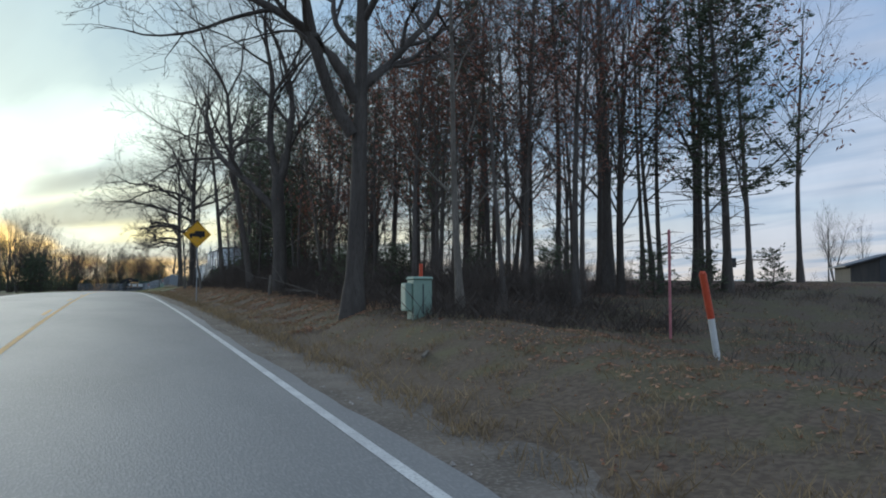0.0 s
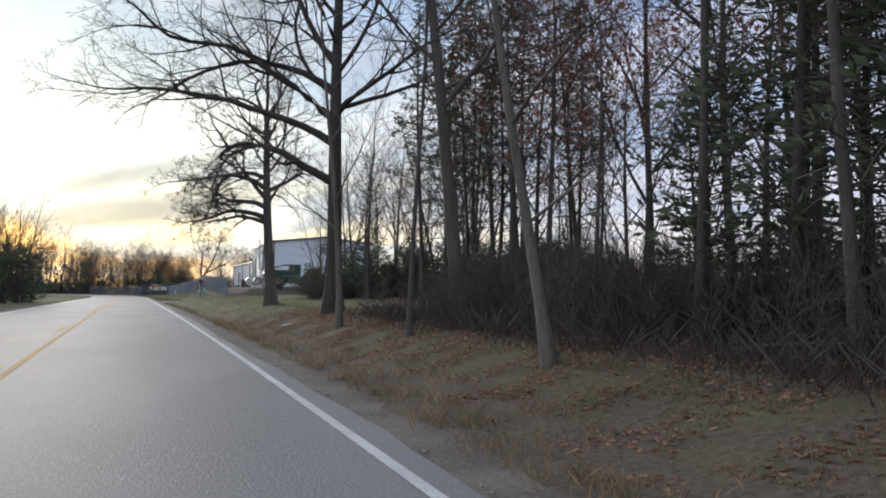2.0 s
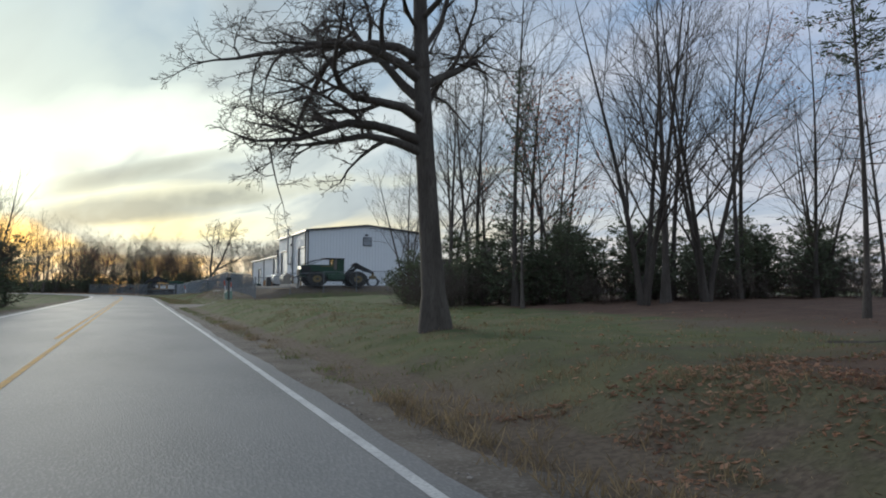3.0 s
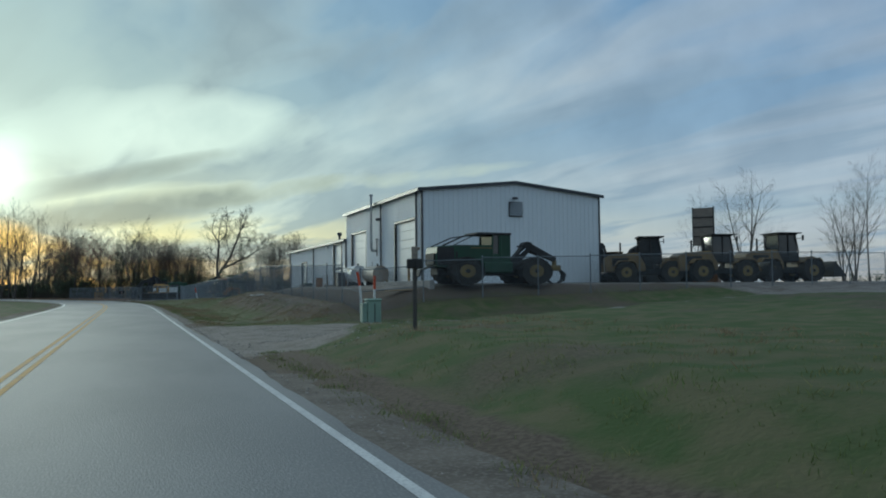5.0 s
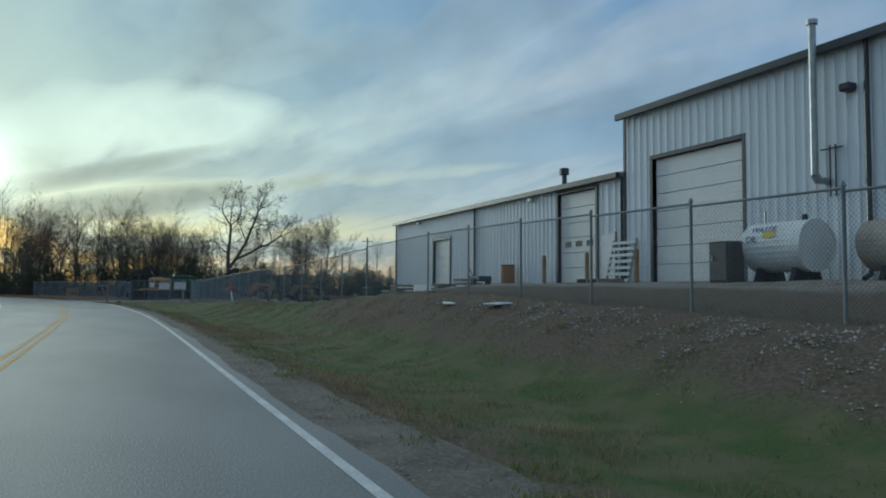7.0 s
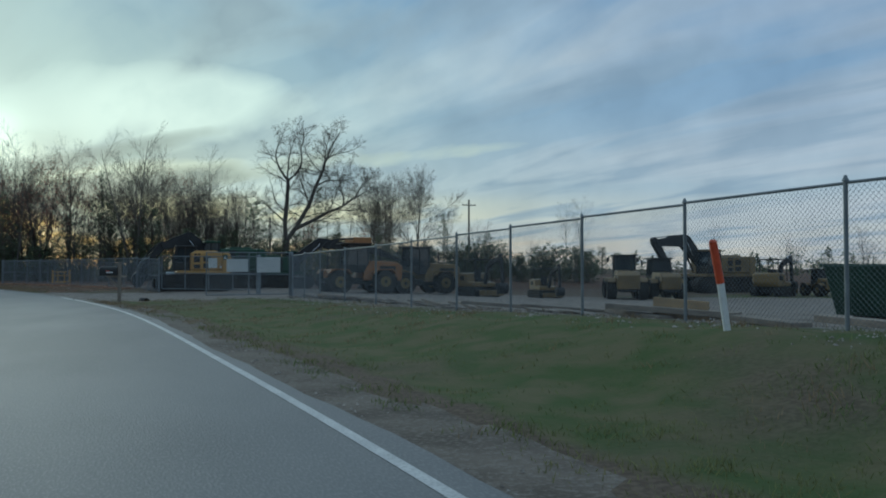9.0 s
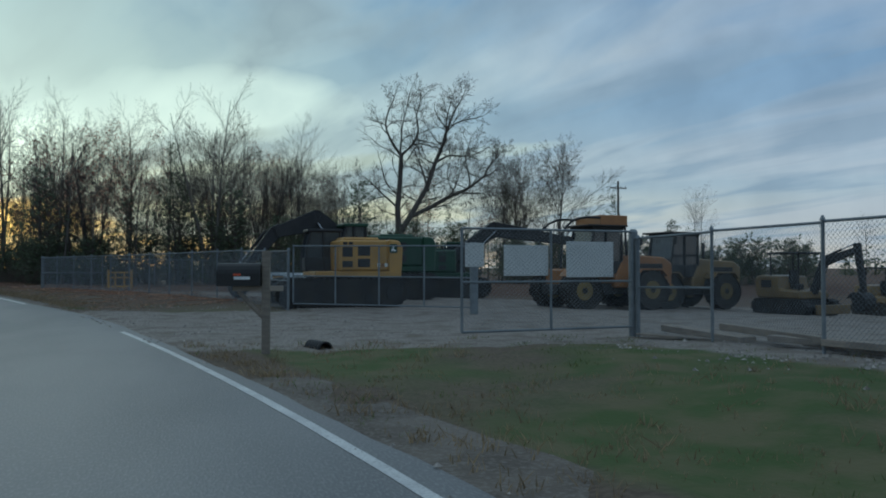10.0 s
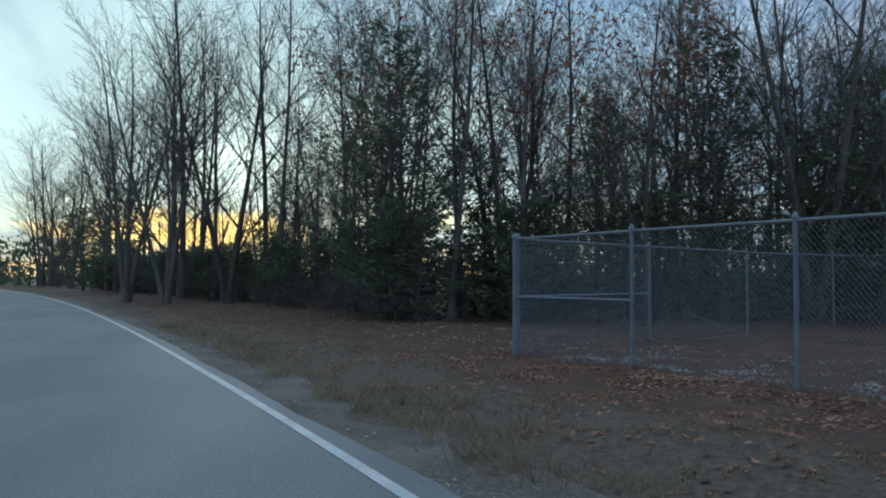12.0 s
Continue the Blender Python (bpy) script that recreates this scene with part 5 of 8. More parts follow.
def overhead_door(parent, y0, y1, top, sections=7, windows=0):
    d = part("overhead_door", box_mesh((WX + 0.16, y0, FLOOR), (WX + 0.20, y1, top)), M_DOOR, parent, "white sectional overhead door")
    h = (top - FLOOR) / sections
    bm = bmesh.new()
    bx(bm, (0, 0.02, 0.012), (0.05, y1 - y0 - 0.02, h - 0.012), 0.008)
    for r in (0.25, 0.5, 0.75):
        bx(bm, (-0.006, 0.03, h * r - 0.012), (0.0, y1 - y0 - 0.03, h * r + 0.012))
    me = bpy.data.meshes.new("door_section")
    bm.to_mesh(me)
    bm.free()
    me.materials.append(M_DOOR)
    for i in range(sections):
        piece("door_section", me, d, Matrix.Translation((WX + 0.11, y0, FLOOR + i * h)))
    for i in range(windows):
        yy = y0 + (y1 - y0) * (i + 0.75) / (windows + 0.5)
        part("door_window", box_mesh((WX + 0.095, yy - 0.2, FLOOR + 1.32), (WX + 0.11, yy + 0.2, FLOOR + 1.52), 0.004), M_GLASS, d, "small dark door window")
    part("door_trim", box_mesh((WX - 0.03, y0 - 0.13, FLOOR), (WX + 0.16, y0, top + 0.13), 0.01), M_TRIM, parent, "dark steel jamb")
    part("door_trim", box_mesh((WX - 0.03, y1, FLOOR), (WX + 0.16, y1 + 0.13, top + 0.13), 0.01), M_TRIM, parent, "dark steel jamb")
    part("door_trim", box_mesh((WX - 0.028, y0, top), (WX + 0.16, y1, top + 0.13), 0.01), M_TRIM, parent, "dark steel lintel")


def box_mesh(a, b, bevel=0.0):
    bm = bmesh.new()
    bx(bm, a, b, bevel)
    return bm


def build_workshop():
    shop = thing("metal_workshop", "tall pale steel-clad workshop with white overhead doors", "building")
    ev, ridge, xr = 6.98, 7.58, 27.4
    d1, d2 = (131.05, 134.75), (141.15, 144.85)
    top = 5.36
    # walls with their openings
    bm = bmesh.new()
    cuts = [WY0, d1[0], d1[1], d2[0], d2[1], WY1]
    for i in range(5):
        lo = FLOOR - 0.6 if i % 2 == 0 else top
        bx(bm, (WX, cuts[i], lo), (WX + 0.2, cuts[i + 1], ev))
    wall = part("wall", bm, M_SIDING, shop, "ribbed pale grey steel wall")
    m = Matrix(((0, 1, 0, WX), (1, 0, 0, 0), (0, 0, 1, 0), (0, 0, 0, 1)))
    spans = []
    for i in range(5):
        a = cuts[i] + (0.13 if i else 0.0)
        b = cuts[i + 1] - (0.13 if i < 4 else 0.0)
        if i % 2 == 0:
            spans.append((a, b, FLOOR + 0.02, ev - 0.02))
        else:
            spans.append((cuts[i] - 0.13, cuts[i + 1] + 0.13, top + 0.13, ev - 0.02))
    clad(wall, spans, m)
    bm = bmesh.new()
    prism(bm, [(WX + 0.2, FLOOR - 0.6), (xr, FLOOR - 0.6), (xr, ev), ((WX + xr) / 2, ridge), (WX + 0.2, ev)], WY0, WY0 + 0.2)
    end = part("wall", bm, M_SIDING, shop, "ribbed pale grey steel gable wall")
    k = 13
    w = (xr - WX) / k
    for i in range(k):
        xm = WX + (i + 0.5) * w
        hh = ev + (ridge - ev) * (1 - abs(xm - (WX + xr) / 2) / ((xr - WX) / 2)) - 0.08
        piece("wall_panel", ribbed_mesh("wall_panel", w, hh - FLOOR, M_SIDING), end, Matrix.Translation((WX + i * w, WY0 - 0.012 - 0.003 * (i % 2), FLOOR)))
    part("wall", box_mesh((xr - 0.2, WY0 + 0.2, FLOOR - 0.6), (xr, WY1, ev)), M_SIDING, shop, "plain rear steel wall")
    bm = bmesh.new()
    prism(bm, [(WX + 0.2, FLOOR - 0.6), (xr - 0.2, FLOOR - 0.6), (xr - 0.2, ev), ((WX + xr) / 2, ridge), (WX + 0.2, ev)], WY1 - 0.2, WY1)
    part("wall", bm, M_SIDING, shop, "plain steel gable wall")
    bm = bmesh.new()
    xm = (WX + xr) / 2
    prism(bm, [(WX - 0.22, ev - 0.02), (xm, ridge + 0.02), (xr + 0.22, ev - 0.02), (xr + 0.22, ev + 0.08), (xm, ridge + 0.12), (WX - 0.22, ev + 0.08)], WY0 - 0.15, WY1 + 0.15)
    roof = part("roof", bm, M_ROOF, shop, "low-pitched grey steel roof")
    bm = bmesh.new()
    bx(bm, (WX - 0.30, WY0 - 0.18, ev - 0.12), (WX - 0.16, WY1 + 0.18, ev + 0.09), 0.015)
    part("gutter", bm, M_TRIM, roof, "dark eave gutter")
    for sx in (-1, 1):
        bm = bmesh.new()
        xa = WX - 0.24 if sx < 0 else xr + 0.24
        prism(bm, [(xa, ev - 0.10), (xm, ridge - 0.04), (xm, ridge + 0.13), (xa, ev + 0.09)], WY0 - 0.21, WY0 - 0.152)
        part("rake_trim", bm, M_TRIM, roof, "dark gable trim")
    for yy, xx in ((WY0 - 0.03, WX - 0.03), (WY1 - 0.05, WX - 0.03)):
        part("corner_trim", box_mesh((xx - 0.02, yy - 0.02, FLOOR), (xx + 0.10, yy + 0.10, ev), 0.008), M_TRIM, shop, "dark corner trim")
    part("corner_trim", box_mesh((xr - 0.08, WY0 - 0.05, FLOOR), (xr + 0.04, WY0 + 0.1, ev), 0.008), M_TRIM, shop, "dark corner trim")
    for yy in (130.62, 137.35):
        bm = bmesh.new()
        cyl(bm, (WX - 0.12, yy, ev - 0.08), (WX - 0.12, yy, FLOOR + 0.12), 0.06, sides=8)
        cyl(bm, (WX - 0.12, yy, FLOOR + 0.14), (WX - 0.34, yy, FLOOR + 0.03), 0.06, sides=8)
        part("downspout", bm, M_TRIM, shop, "dark downspout")
    overhead_door(shop, *d1, top)
    overhead_door(shop, *d2, top)
    part("plinth", box_mesh((WX - 0.06, WY0 - 0.07, FLOOR - 0.6), (xr + 0.02, WY0 - 0.01, FLOOR + 0.06), 0.01), M_CONCRETE, shop, "concrete base")
    # flue
    bm = bmesh.new()
    cyl(bm, (WX - 0.42, 138.5, 4.0), (WX - 0.42, 138.5, 7.55), 0.085, sides=12)
    cyl(bm, (WX - 0.42, 138.5, 7.55), (WX - 0.42, 138.5, 7.66), 0.13, sides=12)
    cyl(bm, (WX - 0.42, 138.5, 4.0), (WX - 0.30, 138.5, 3.86), 0.10, sides=10)
    cyl(bm, (WX - 0.32, 138.5, 3.88), (WX + 0.02, 138.5, 3.88), 0.085, sides=10)
    flue = part("flue_pipe", bm, M_GALV, shop, "galvanised flue pipe")
    bm = bmesh.new()
    for yy in (138.2, 138.35):
        cyl(bm, (WX - 0.10, yy, 3.5), (WX - 0.10, yy, 4.7), 0.02, sides=6)
    cyl(bm, (WX - 0.10, 138.0, 4.62), (WX - 0.10, 138.6, 4.62), 0.02, sides=6)
    part("bracket", bm, M_TRIM, flue, "dark pipe bracket")
    bm = bmesh.new()
    bx(bm, (WX - 0.30, 137.65, 5.83), (WX - 0.02, 137.95, 6.02), 0.04)
    part("wall_lamp", bm, M_TRIM, shop, "unlit wall flood lamp")
    lou = part("louvre_vent", box_mesh((21.0, WY0 - 0.09, 5.56), (21.9, WY0 - 0.02, 6.46), 0.01), M_TRIM, shop, "dark gable louvre")
    for i in range(7):
        zz = 5.63 + i * 0.115
        bm = bmesh.new()
        prism(bm, [(WY0 - 0.14, zz), (WY0 - 0.10, zz + 0.10), (WY0 - 0.09, zz + 0.10), (WY0 - 0.13, zz)], 21.05, 21.85, "x")
        part("slat", bm, M_ROOF, lou)
    bm = bmesh.new()
    cyl(bm, (21.3, WY0 - 0.05, 6.72), (21.3, WY0 - 0.3, 6.66), 0.03, sides=8)
    cyl(bm, (21.3, WY0 - 0.3, 6.70), (21.3, WY0 - 0.3, 6.58), 0.16, 0.19, sides=12)
    part("wall_lamp", bm, M_TRIM, shop, "unlit barn lamp")


def build_low_shop():
    shop = thing("low_workshop", "low pale steel-clad workshop wing with white doors", "building")
    ev, ridge, xr = 5.10, 5.7, 27.2
    x0 = WX + 0.05
    d3, d4, man = (147.95, 150.4), (160.6, 162.7), (146.85, 147.6)
    bm = bmesh.new()
    bx(bm, (x0, WY1 + 0.01, FLOOR - 0.6), (x0 + 0.2, d3[0], ev))
    bx(bm, (x0, d3[0], 4.85), (x0 + 0.2, d3[1], ev))
    bx(bm, (x0, d3[1], FLOOR - 0.6), (x0 + 0.2, d4[0], ev))
    bx(bm, (x0, d4[0], 3.80), (x0 + 0.2, d4[1], ev))
    bx(bm, (x0, d4[1], FLOOR - 0.6), (x0 + 0.2, WY2, ev))
    wall = part("wall", bm, M_SIDING, shop, "ribbed pale grey steel wall")
    m = Matrix(((0, 1, 0, x0), (1, 0, 0, 0), (0, 0, 1, 0), (0, 0, 0, 1)))
    clad(wall, [(WY1 + 0.05, d3[0] - 0.13, FLOOR + 0.02, ev), (d3[0] - 0.13, d3[1] + 0.13, 4.98, ev), (d3[1] + 0.13, d4[0] - 0.13, FLOOR + 0.02, ev),
                (d4[0] - 0.13, d4[1] + 0.13, 3.93, ev), (d4[1] + 0.13, WY2, FLOOR + 0.02, ev)], m)
    for a in ((xr - 0.2, WY1 + 0.01, xr, WY2), (x0 + 0.2, WY2 - 0.2, xr - 0.2, WY2)):
        part("wall", box_mesh((a[0], a[1], FLOOR - 0.6), (a[2], a[3], ev)), M_SIDING, shop, "plain steel wall")
    xm = (x0 + xr) / 2
    bm = bmesh.new()
    prism(bm, [(x0 - 0.2, ev), (xm, ridge), (xr + 0.2, ev), (xr + 0.2, ev + 0.1), (xm, ridge + 0.1), (x0 - 0.2, ev + 0.1)], WY1 + 0.2, WY2 + 0.15)
    roof = part("roof", bm, M_ROOF, shop, "low-pitched grey steel roof")
    part("gutter", box_mesh((x0 - 0.28, WY1 + 0.2, ev - 0.10), (x0 - 0.15, WY2 + 0.18, ev + 0.09), 0.012), M_TRIM, roof, "dark eave gutter")
    bm = bmesh.new()
    cyl(bm, (x0 + 0.6, 151.0, ev + 0.1), (x0 + 0.6, 151.0, 5.75), 0.10, sides=10)
    cyl(bm, (x0 + 0.6, 151.0, 5.75), (x0 + 0.6, 151.0, 6.0), 0.19, sides=10)
    part("roof_vent", bm, M_TRIM, roof, "dark roof vent pipe")
    for yy in (WY1 + 0.14, 157.6, WY2 - 0.1):
        bm = bmesh.new()
        cyl(bm, (x0 - 0.11, yy, ev - 0.05), (x0 - 0.11, yy, FLOOR + 0.1), 0.055, sides=8)
        part("downspout", bm, M_TRIM, shop, "dark downspout")
    overhead_door(shop, *d3, 4.85, 6, 3)
    overhead_door(shop, *d4, 3.80, 5)
    dr = part("side_door", box_mesh((x0 - 0.05, man[0], FLOOR), (x0 - 0.005, man[1], 3.2), 0.006), M_DOOR, shop, "white steel man door")
    part("door_frame", box_mesh((x0 - 0.045, man[0] - 0.06, FLOOR), (x0 - 0.02, man[0], 3.26)), M_TRIM, dr)
    part("door_frame", box_mesh((x0 - 0.045, man[1], FLOOR), (x0 - 0.02, man[1] + 0.06, 3.26)), M_TRIM, dr)
    part("door_handle", box_mesh((x0 - 0.10, man[0] + 0.06, FLOOR + 0.95), (x0 - 0.05, man[0] + 0.12, FLOOR + 1.0), 0.01), M_GALV, dr, "steel handle")
    for yy in (152.2, 164.5):
        bm = bmesh.new()
        bx(bm, (x0 - 0.24, yy, 4.78), (x0 - 0.02, yy + 0.26, 4.95), 0.04)
        part("wall_lamp", bm, M_WHITE, shop, "unlit white wall lamp")


build_workshop()
build_low_shop()


def storage_tank(m, mat, label, length=2.5, r=0.57):
    t = thing("storage_tank", label, "fuel tank", m)
    bm = bmesh.new()
    cyl(bm, (0, -length / 2, r + 0.22), (0, length / 2, r + 0.22), r, sides=28)
    es = [e for e in bm.edges if len(e.link_faces) == 2 and any(len(f.verts) > 4 for f in e.link_faces)]
    bmesh.ops.bevel(bm, geom=es, offset=0.05, segments=2, affect="EDGES", profile=0.6)
    body = part("tank_body", bm, mat, t, smooth=False)
    for s in (-1, 1):
        bm = bmesh.new()
        prism(bm, [(-r * 0.8, 0), (r * 0.8, 0), (r * 0.55, 0.34), (0, 0.20), (-r * 0.55, 0.34)], s * length * 0.32 - 0.06, s * length * 0.32 + 0.06)
        part("saddle", bm, M_BLACK, t, "dark steel saddle")
    bm = bmesh.new()
    cyl(bm, (0, -0.5, 2 * r + 0.2), (0, -0.5, 2 * r + 0.34), 0.06, sides=10)
    part("filler_cap", bm, M_BLACK, body, "dark filler cap")
    bm = bmesh.new()
    cyl(bm, (0, 0.6, 2 * r + 0.2), (0, 0.6, 2 * r + 0.50), 0.025, sides=8)
    part("vent_pipe", bm, M_GALV, body, "thin vent pipe")
    return t


t1 = storage_tank(Matrix.Translation((13.9, 138.3, 1.50)), M_WHITE, "white horizontal waste oil tank on steel saddles by the workshop wall", 1.55)
t2 = storage_tank(Matrix.Translation((14.3, 135.3, 1.50)), M_TANTANK, "dull rust-streaked horizontal fuel tank beside the white one", 2.3, 0.52)
M_YELLOWMARK = material("yellow_sticker", (0.62, 0.50, 0.08), (0.50, 0.40, 0.08), 4, 0.5, 0, 0, 30)
M_INK = material("faded_dark_lettering", (0.10, 0.13, 0.18), (0.16, 0.18, 0.22), 8, 0.6, 0, 0, 40)
for k, (yy, zz, w, h, mt, nm) in enumerate(((138.75, 2.62, 0.42, 0.14, M_YELLOWMARK, "sticker"),)):
    bm = bmesh.new()
    for i in range(6):
        a0, a1 = radians(168 - 16 * i / 6 - 8), radians(168 - 16 * (i + 1) / 6 - 8)
        r = 0.576
        vs = [bm.verts.new((r * math.cos(a), y, 0.79 + r * math.sin(a))) for a, y in ((a0, -0.14), (a1, -0.14), (a1, 0.2), (a0, 0.2))]
        bm.faces.new(vs)
    part(nm, bm, mt, t1, "yellow warning sticker")


def raised_text(word, size, m, mat, parent, name="lettering", label="", thick=0.004):
    cu = bpy.data.curves.new(name, "FONT")
    cu.body, cu.size, cu.extrude = word, size, thick
    tmp = bpy.data.objects.new(name, cu)
    scene.collection.objects.link(tmp)
    me = bpy.data.meshes.new_from_object(tmp.evaluated_get(bpy.context.evaluated_depsgraph_get()))
    bpy.data.objects.remove(tmp)
    me.materials.append(mat)
    ob = piece(name, me, parent, m)
    if label:
        ob["label"] = label
    return ob


# the word painted on the white tank, facing the road
for word, ys, phi in (("WASTE", 0.58, 34), ("OIL", 0.66, 11)):
    turn = Matrix.Rotation(radians(phi), 4, "Y") @ Matrix.Rotation(radians(-90), 4, "Z") @ Matrix.Rotation(radians(90), 4, "X")
    spot = Matrix.Translation((-0.576 * math.cos(radians(phi)), ys, 0.79 + 0.576 * math.sin(radians(phi))))
    raised_text(word, 0.21, spot @ turn, M_INK, t1, label="faded dark painted word")


def bollard(x, y, h=1.0):
    b = thing("bollard", "rusty yellow steel bollard beside a workshop door", "bollard", Matrix.Translation((x, y, ground_z(x, y))), "bollards by the doors")
    bm = bmesh.new()
    cyl(bm, (0, 0, -0.1), (0, 0, h), 0.075, sides=12)
    cyl(bm, (0, 0, h), (0, 0, h + 0.04), 0.075, 0.03, sides=12)
    part("post", bm, M_RUSTPOST, b)


for yy in (130.85, 134.95, 140.95, 145.05, 147.75, 150.6):
    bollard(14.95, yy, 1.05)

# low concrete wall that holds the pad's corner
bm = bmesh.new()
bx(bm, (12.9, 122.3, 0.1), (13.15, 131.0, 1.70), 0.02)
for k in range(4):
    bx(bm, (12.885, 124.4 + 2.1 * k, 0.15), (12.9, 124.43 + 2.1 * k, 1.68))
rw = thing("retaining_wall", "low weathered concrete retaining wall at the edge of the pad", "wall", kind="structure")
part("wall", bm, M_CONCRETE, rw)


# ---------------------------------------------------------------- chain-link fences
def link_mesh(length=3.0, height=1.8, pitch=0.075, r=0.0024):
    V, F = [], []
    for sgn in (1, -1):
        n = int((length + height) / pitch)
        for i in range(n):
            a = -height + i * pitch
            x0, z0, x1, z1 = a, 0.0, a + height, height
            if x0 < 0:
                z0, x0 = -x0, 0.0
            if x1 > length:
                z1, x1 = height - (x1 - length), length
            if z1 - z0 < 0.02:
                continue
            if sgn < 0:
                x0, x1 = length - x0, length - x1
            k = len(V)
            for x, z in ((x0, z0), (x1, z1)):
                V += [(x - r, sgn * 0.003, z), (x + r, sgn * 0.003 - r, z), (x + r * 0.6, sgn * 0.003 + r, z)]
            F += [(k, k + 1, k + 4, k + 3), (k + 1, k + 2, k + 5, k + 4), (k + 2, k, k + 3, k + 5)]
    me = bpy.data.meshes.new("mesh_panel")
    me.from_pydata(V, [], F)
    me.materials.append(M_FENCE)
    return me


LINK = link_mesh()
bm = bmesh.new()
cyl(bm, (0, 0, -0.25), (0, 0, 1.0), 0.028, sides=10)
POST = bpy.data.meshes.new("post")
bm.to_mesh(POST)
bm.free()
POST.materials.append(M_FENCE)
bm = bmesh.new()
cyl(bm, (0, 0, 0), (1, 0, 0), 0.021, sides=8)
RAIL = bpy.data.meshes.new("top_rail")
bm.to_mesh(RAIL)
bm.free()
RAIL.materials.append(M_FENCE)
bm = bmesh.new()
cyl(bm, (0, 0, 0), (0, 0, 0.07), 0.045, 0.015, sides=10)
CAP = bpy.data.meshes.new("post_cap")
bm.to_mesh(CAP)
bm.free()
CAP.materials.append(M_FENCE)


def span_matrix(p, q, unit, hz=1.0):
    d = (q - p) / unit
    n = Vector((-d.y, d.x, 0)).normalized()
    return Matrix(((d.x, n.x, 0, p.x), (d.y, n.y, 0, p.y), (d.z, 0, hz, p.z), (0, 0, 0, 1)))


def chain_fence(places, height, label, heights=None, brace=(), thick=()):
    f = thing("chain_link_fence", label, "fence")
    feet = []
    for i, (x, y) in enumerate(places):
        z = ground_z(x, y) if heights is None else heights[i]
        feet.append(Vector((x, y, z)))
        s = 1.6 if i in thick else 1.0
        p = piece("post", POST, f, Matrix.Translation((x, y, z)) @ Matrix.Diagonal((s, s, height + 0.03, 1)))
        piece("post_cap", CAP, p, Matrix.Translation((0, 0, 1.0)) @ Matrix.Diagonal((1, 1, 1 / height, 1)))
    up = Vector((0, 0, height))
    for i, (p, q) in enumerate(zip(feet[:-1], feet[1:])):
        piece("top_rail", RAIL, f, span_matrix(p + up, q + up, 1.0))
        lift = Vector((0, 0, 0.04))
        piece("mesh_panel", LINK, f, span_matrix(p + lift, q + lift, 3.0, (height - 0.05) / 1.8))
        if i in brace:
            mid = Vector((0, 0, height * 0.5))
            piece("brace_rail", RAIL, f, span_matrix(p + mid, q + mid, 1.0))
    return f


run_y = [121.0 + 3.0 * k for k in range(11)] + [151.0 + 2.943 * k for k in range(1, 8)] + [174.4, 177.1, 179.7, 182.3, 185.2, 188.1, 191.2, 194.2, 196.4, 198.4]
run = [(float(np.interp(y, [121, 151, 160, 166, 172, 176, 182, 188, 194, 198.4], [9.2, 9.2, 8.75, 8.25, 7.9, 7.7, 7.35, 7.1, 6.8, 6.56])), y) for y in run_y]
hts = []
for x, y in run:
    z = ground_z(x, y)
    hts.append(z)
chain_fence(run, 1.86, "long galvanised chain-link fence between verge and yard", hts, (0, len(run) - 2), (0, len(run) - 1))
chain_fence([(9.2 + 2.9 * k, 121.0) for k in range(12)], 1.86, "galvanised chain-link fence across the front of the yard", None, (0,))
back = [(1.62, 210.2), (1.14, 212.53), (0.56, 214.87), (-0.17, 217.46), (-1.06, 220.28), (-1.98, 222.92), (-2.91, 225.37), (-3.94, 227.97), (-4.98, 230.4), (-6.12, 232.46), (-7.26, 234.75), (-8.39, 236.8), (-9.54, 239.05)]
chain_fence(back, 1.88, "galvanised chain-link fence beside the second gravel entrance", None, (0, len(back) - 2), (0, len(back) - 1))
chain_fence([(-9.47, 239.15), (-6.3, 241.6), (-3.1, 243.8), (0.2, 245.6), (3.4, 246.4)], 1.88, "galvanised chain-link fence along the edge of the trees", None, (0,))


def gate_leaf(p, q, label, boards=(), bars=2):
    """A pipe-framed gate leaf from hinge p to free end q, with chain link and blank boards."""
    p, q = Vector(p), Vector(q)
    g = thing("gate_leaf", label, "gate")
    h = 1.92
    up, lo = Vector((0, 0, h)), Vector((0, 0, 0.12))
    for a, b in ((p + lo, q + lo), (p + up, q + up), (p + lo + (up - lo) * 0.48, q + lo + (up - lo) * 0.48)):
        piece("gate_rail", RAIL, g, span_matrix(a, b, 1.0))
    for i in range(bars + 2):
        o = p.lerp(q, i / (bars + 1))
        bm = bmesh.new()
        cyl(bm, o + lo, o + up, 0.026, sides=8)
        part("gate_upright", bm, M_FENCE, g)
    piece("mesh_panel", LINK, g, span_matrix(p + lo, q + lo, 3.0, (h - 0.12) / 1.8))
    d = (q - p).normalized()
    n = Vector((-d.y, d.x, 0))
    if n.x > 0:
        n = -n
    ang = math.atan2(d.y, d.x)
    for f, w, hh, z in boards:
        c = p.lerp(q, f) + n * 0.05
        bm = bmesh.new()
        bx(bm, (-w / 2, -0.008, 0), (w / 2, 0.008, hh), 0.004)
        b = part("sign_board", bm, M_WHITE, g, "blank sun-bleached white board")
        b.matrix_basis = Matrix.Translation(c + Vector((0, 0, z))) @ Matrix.Rotation(ang, 4, "Z")
    return g


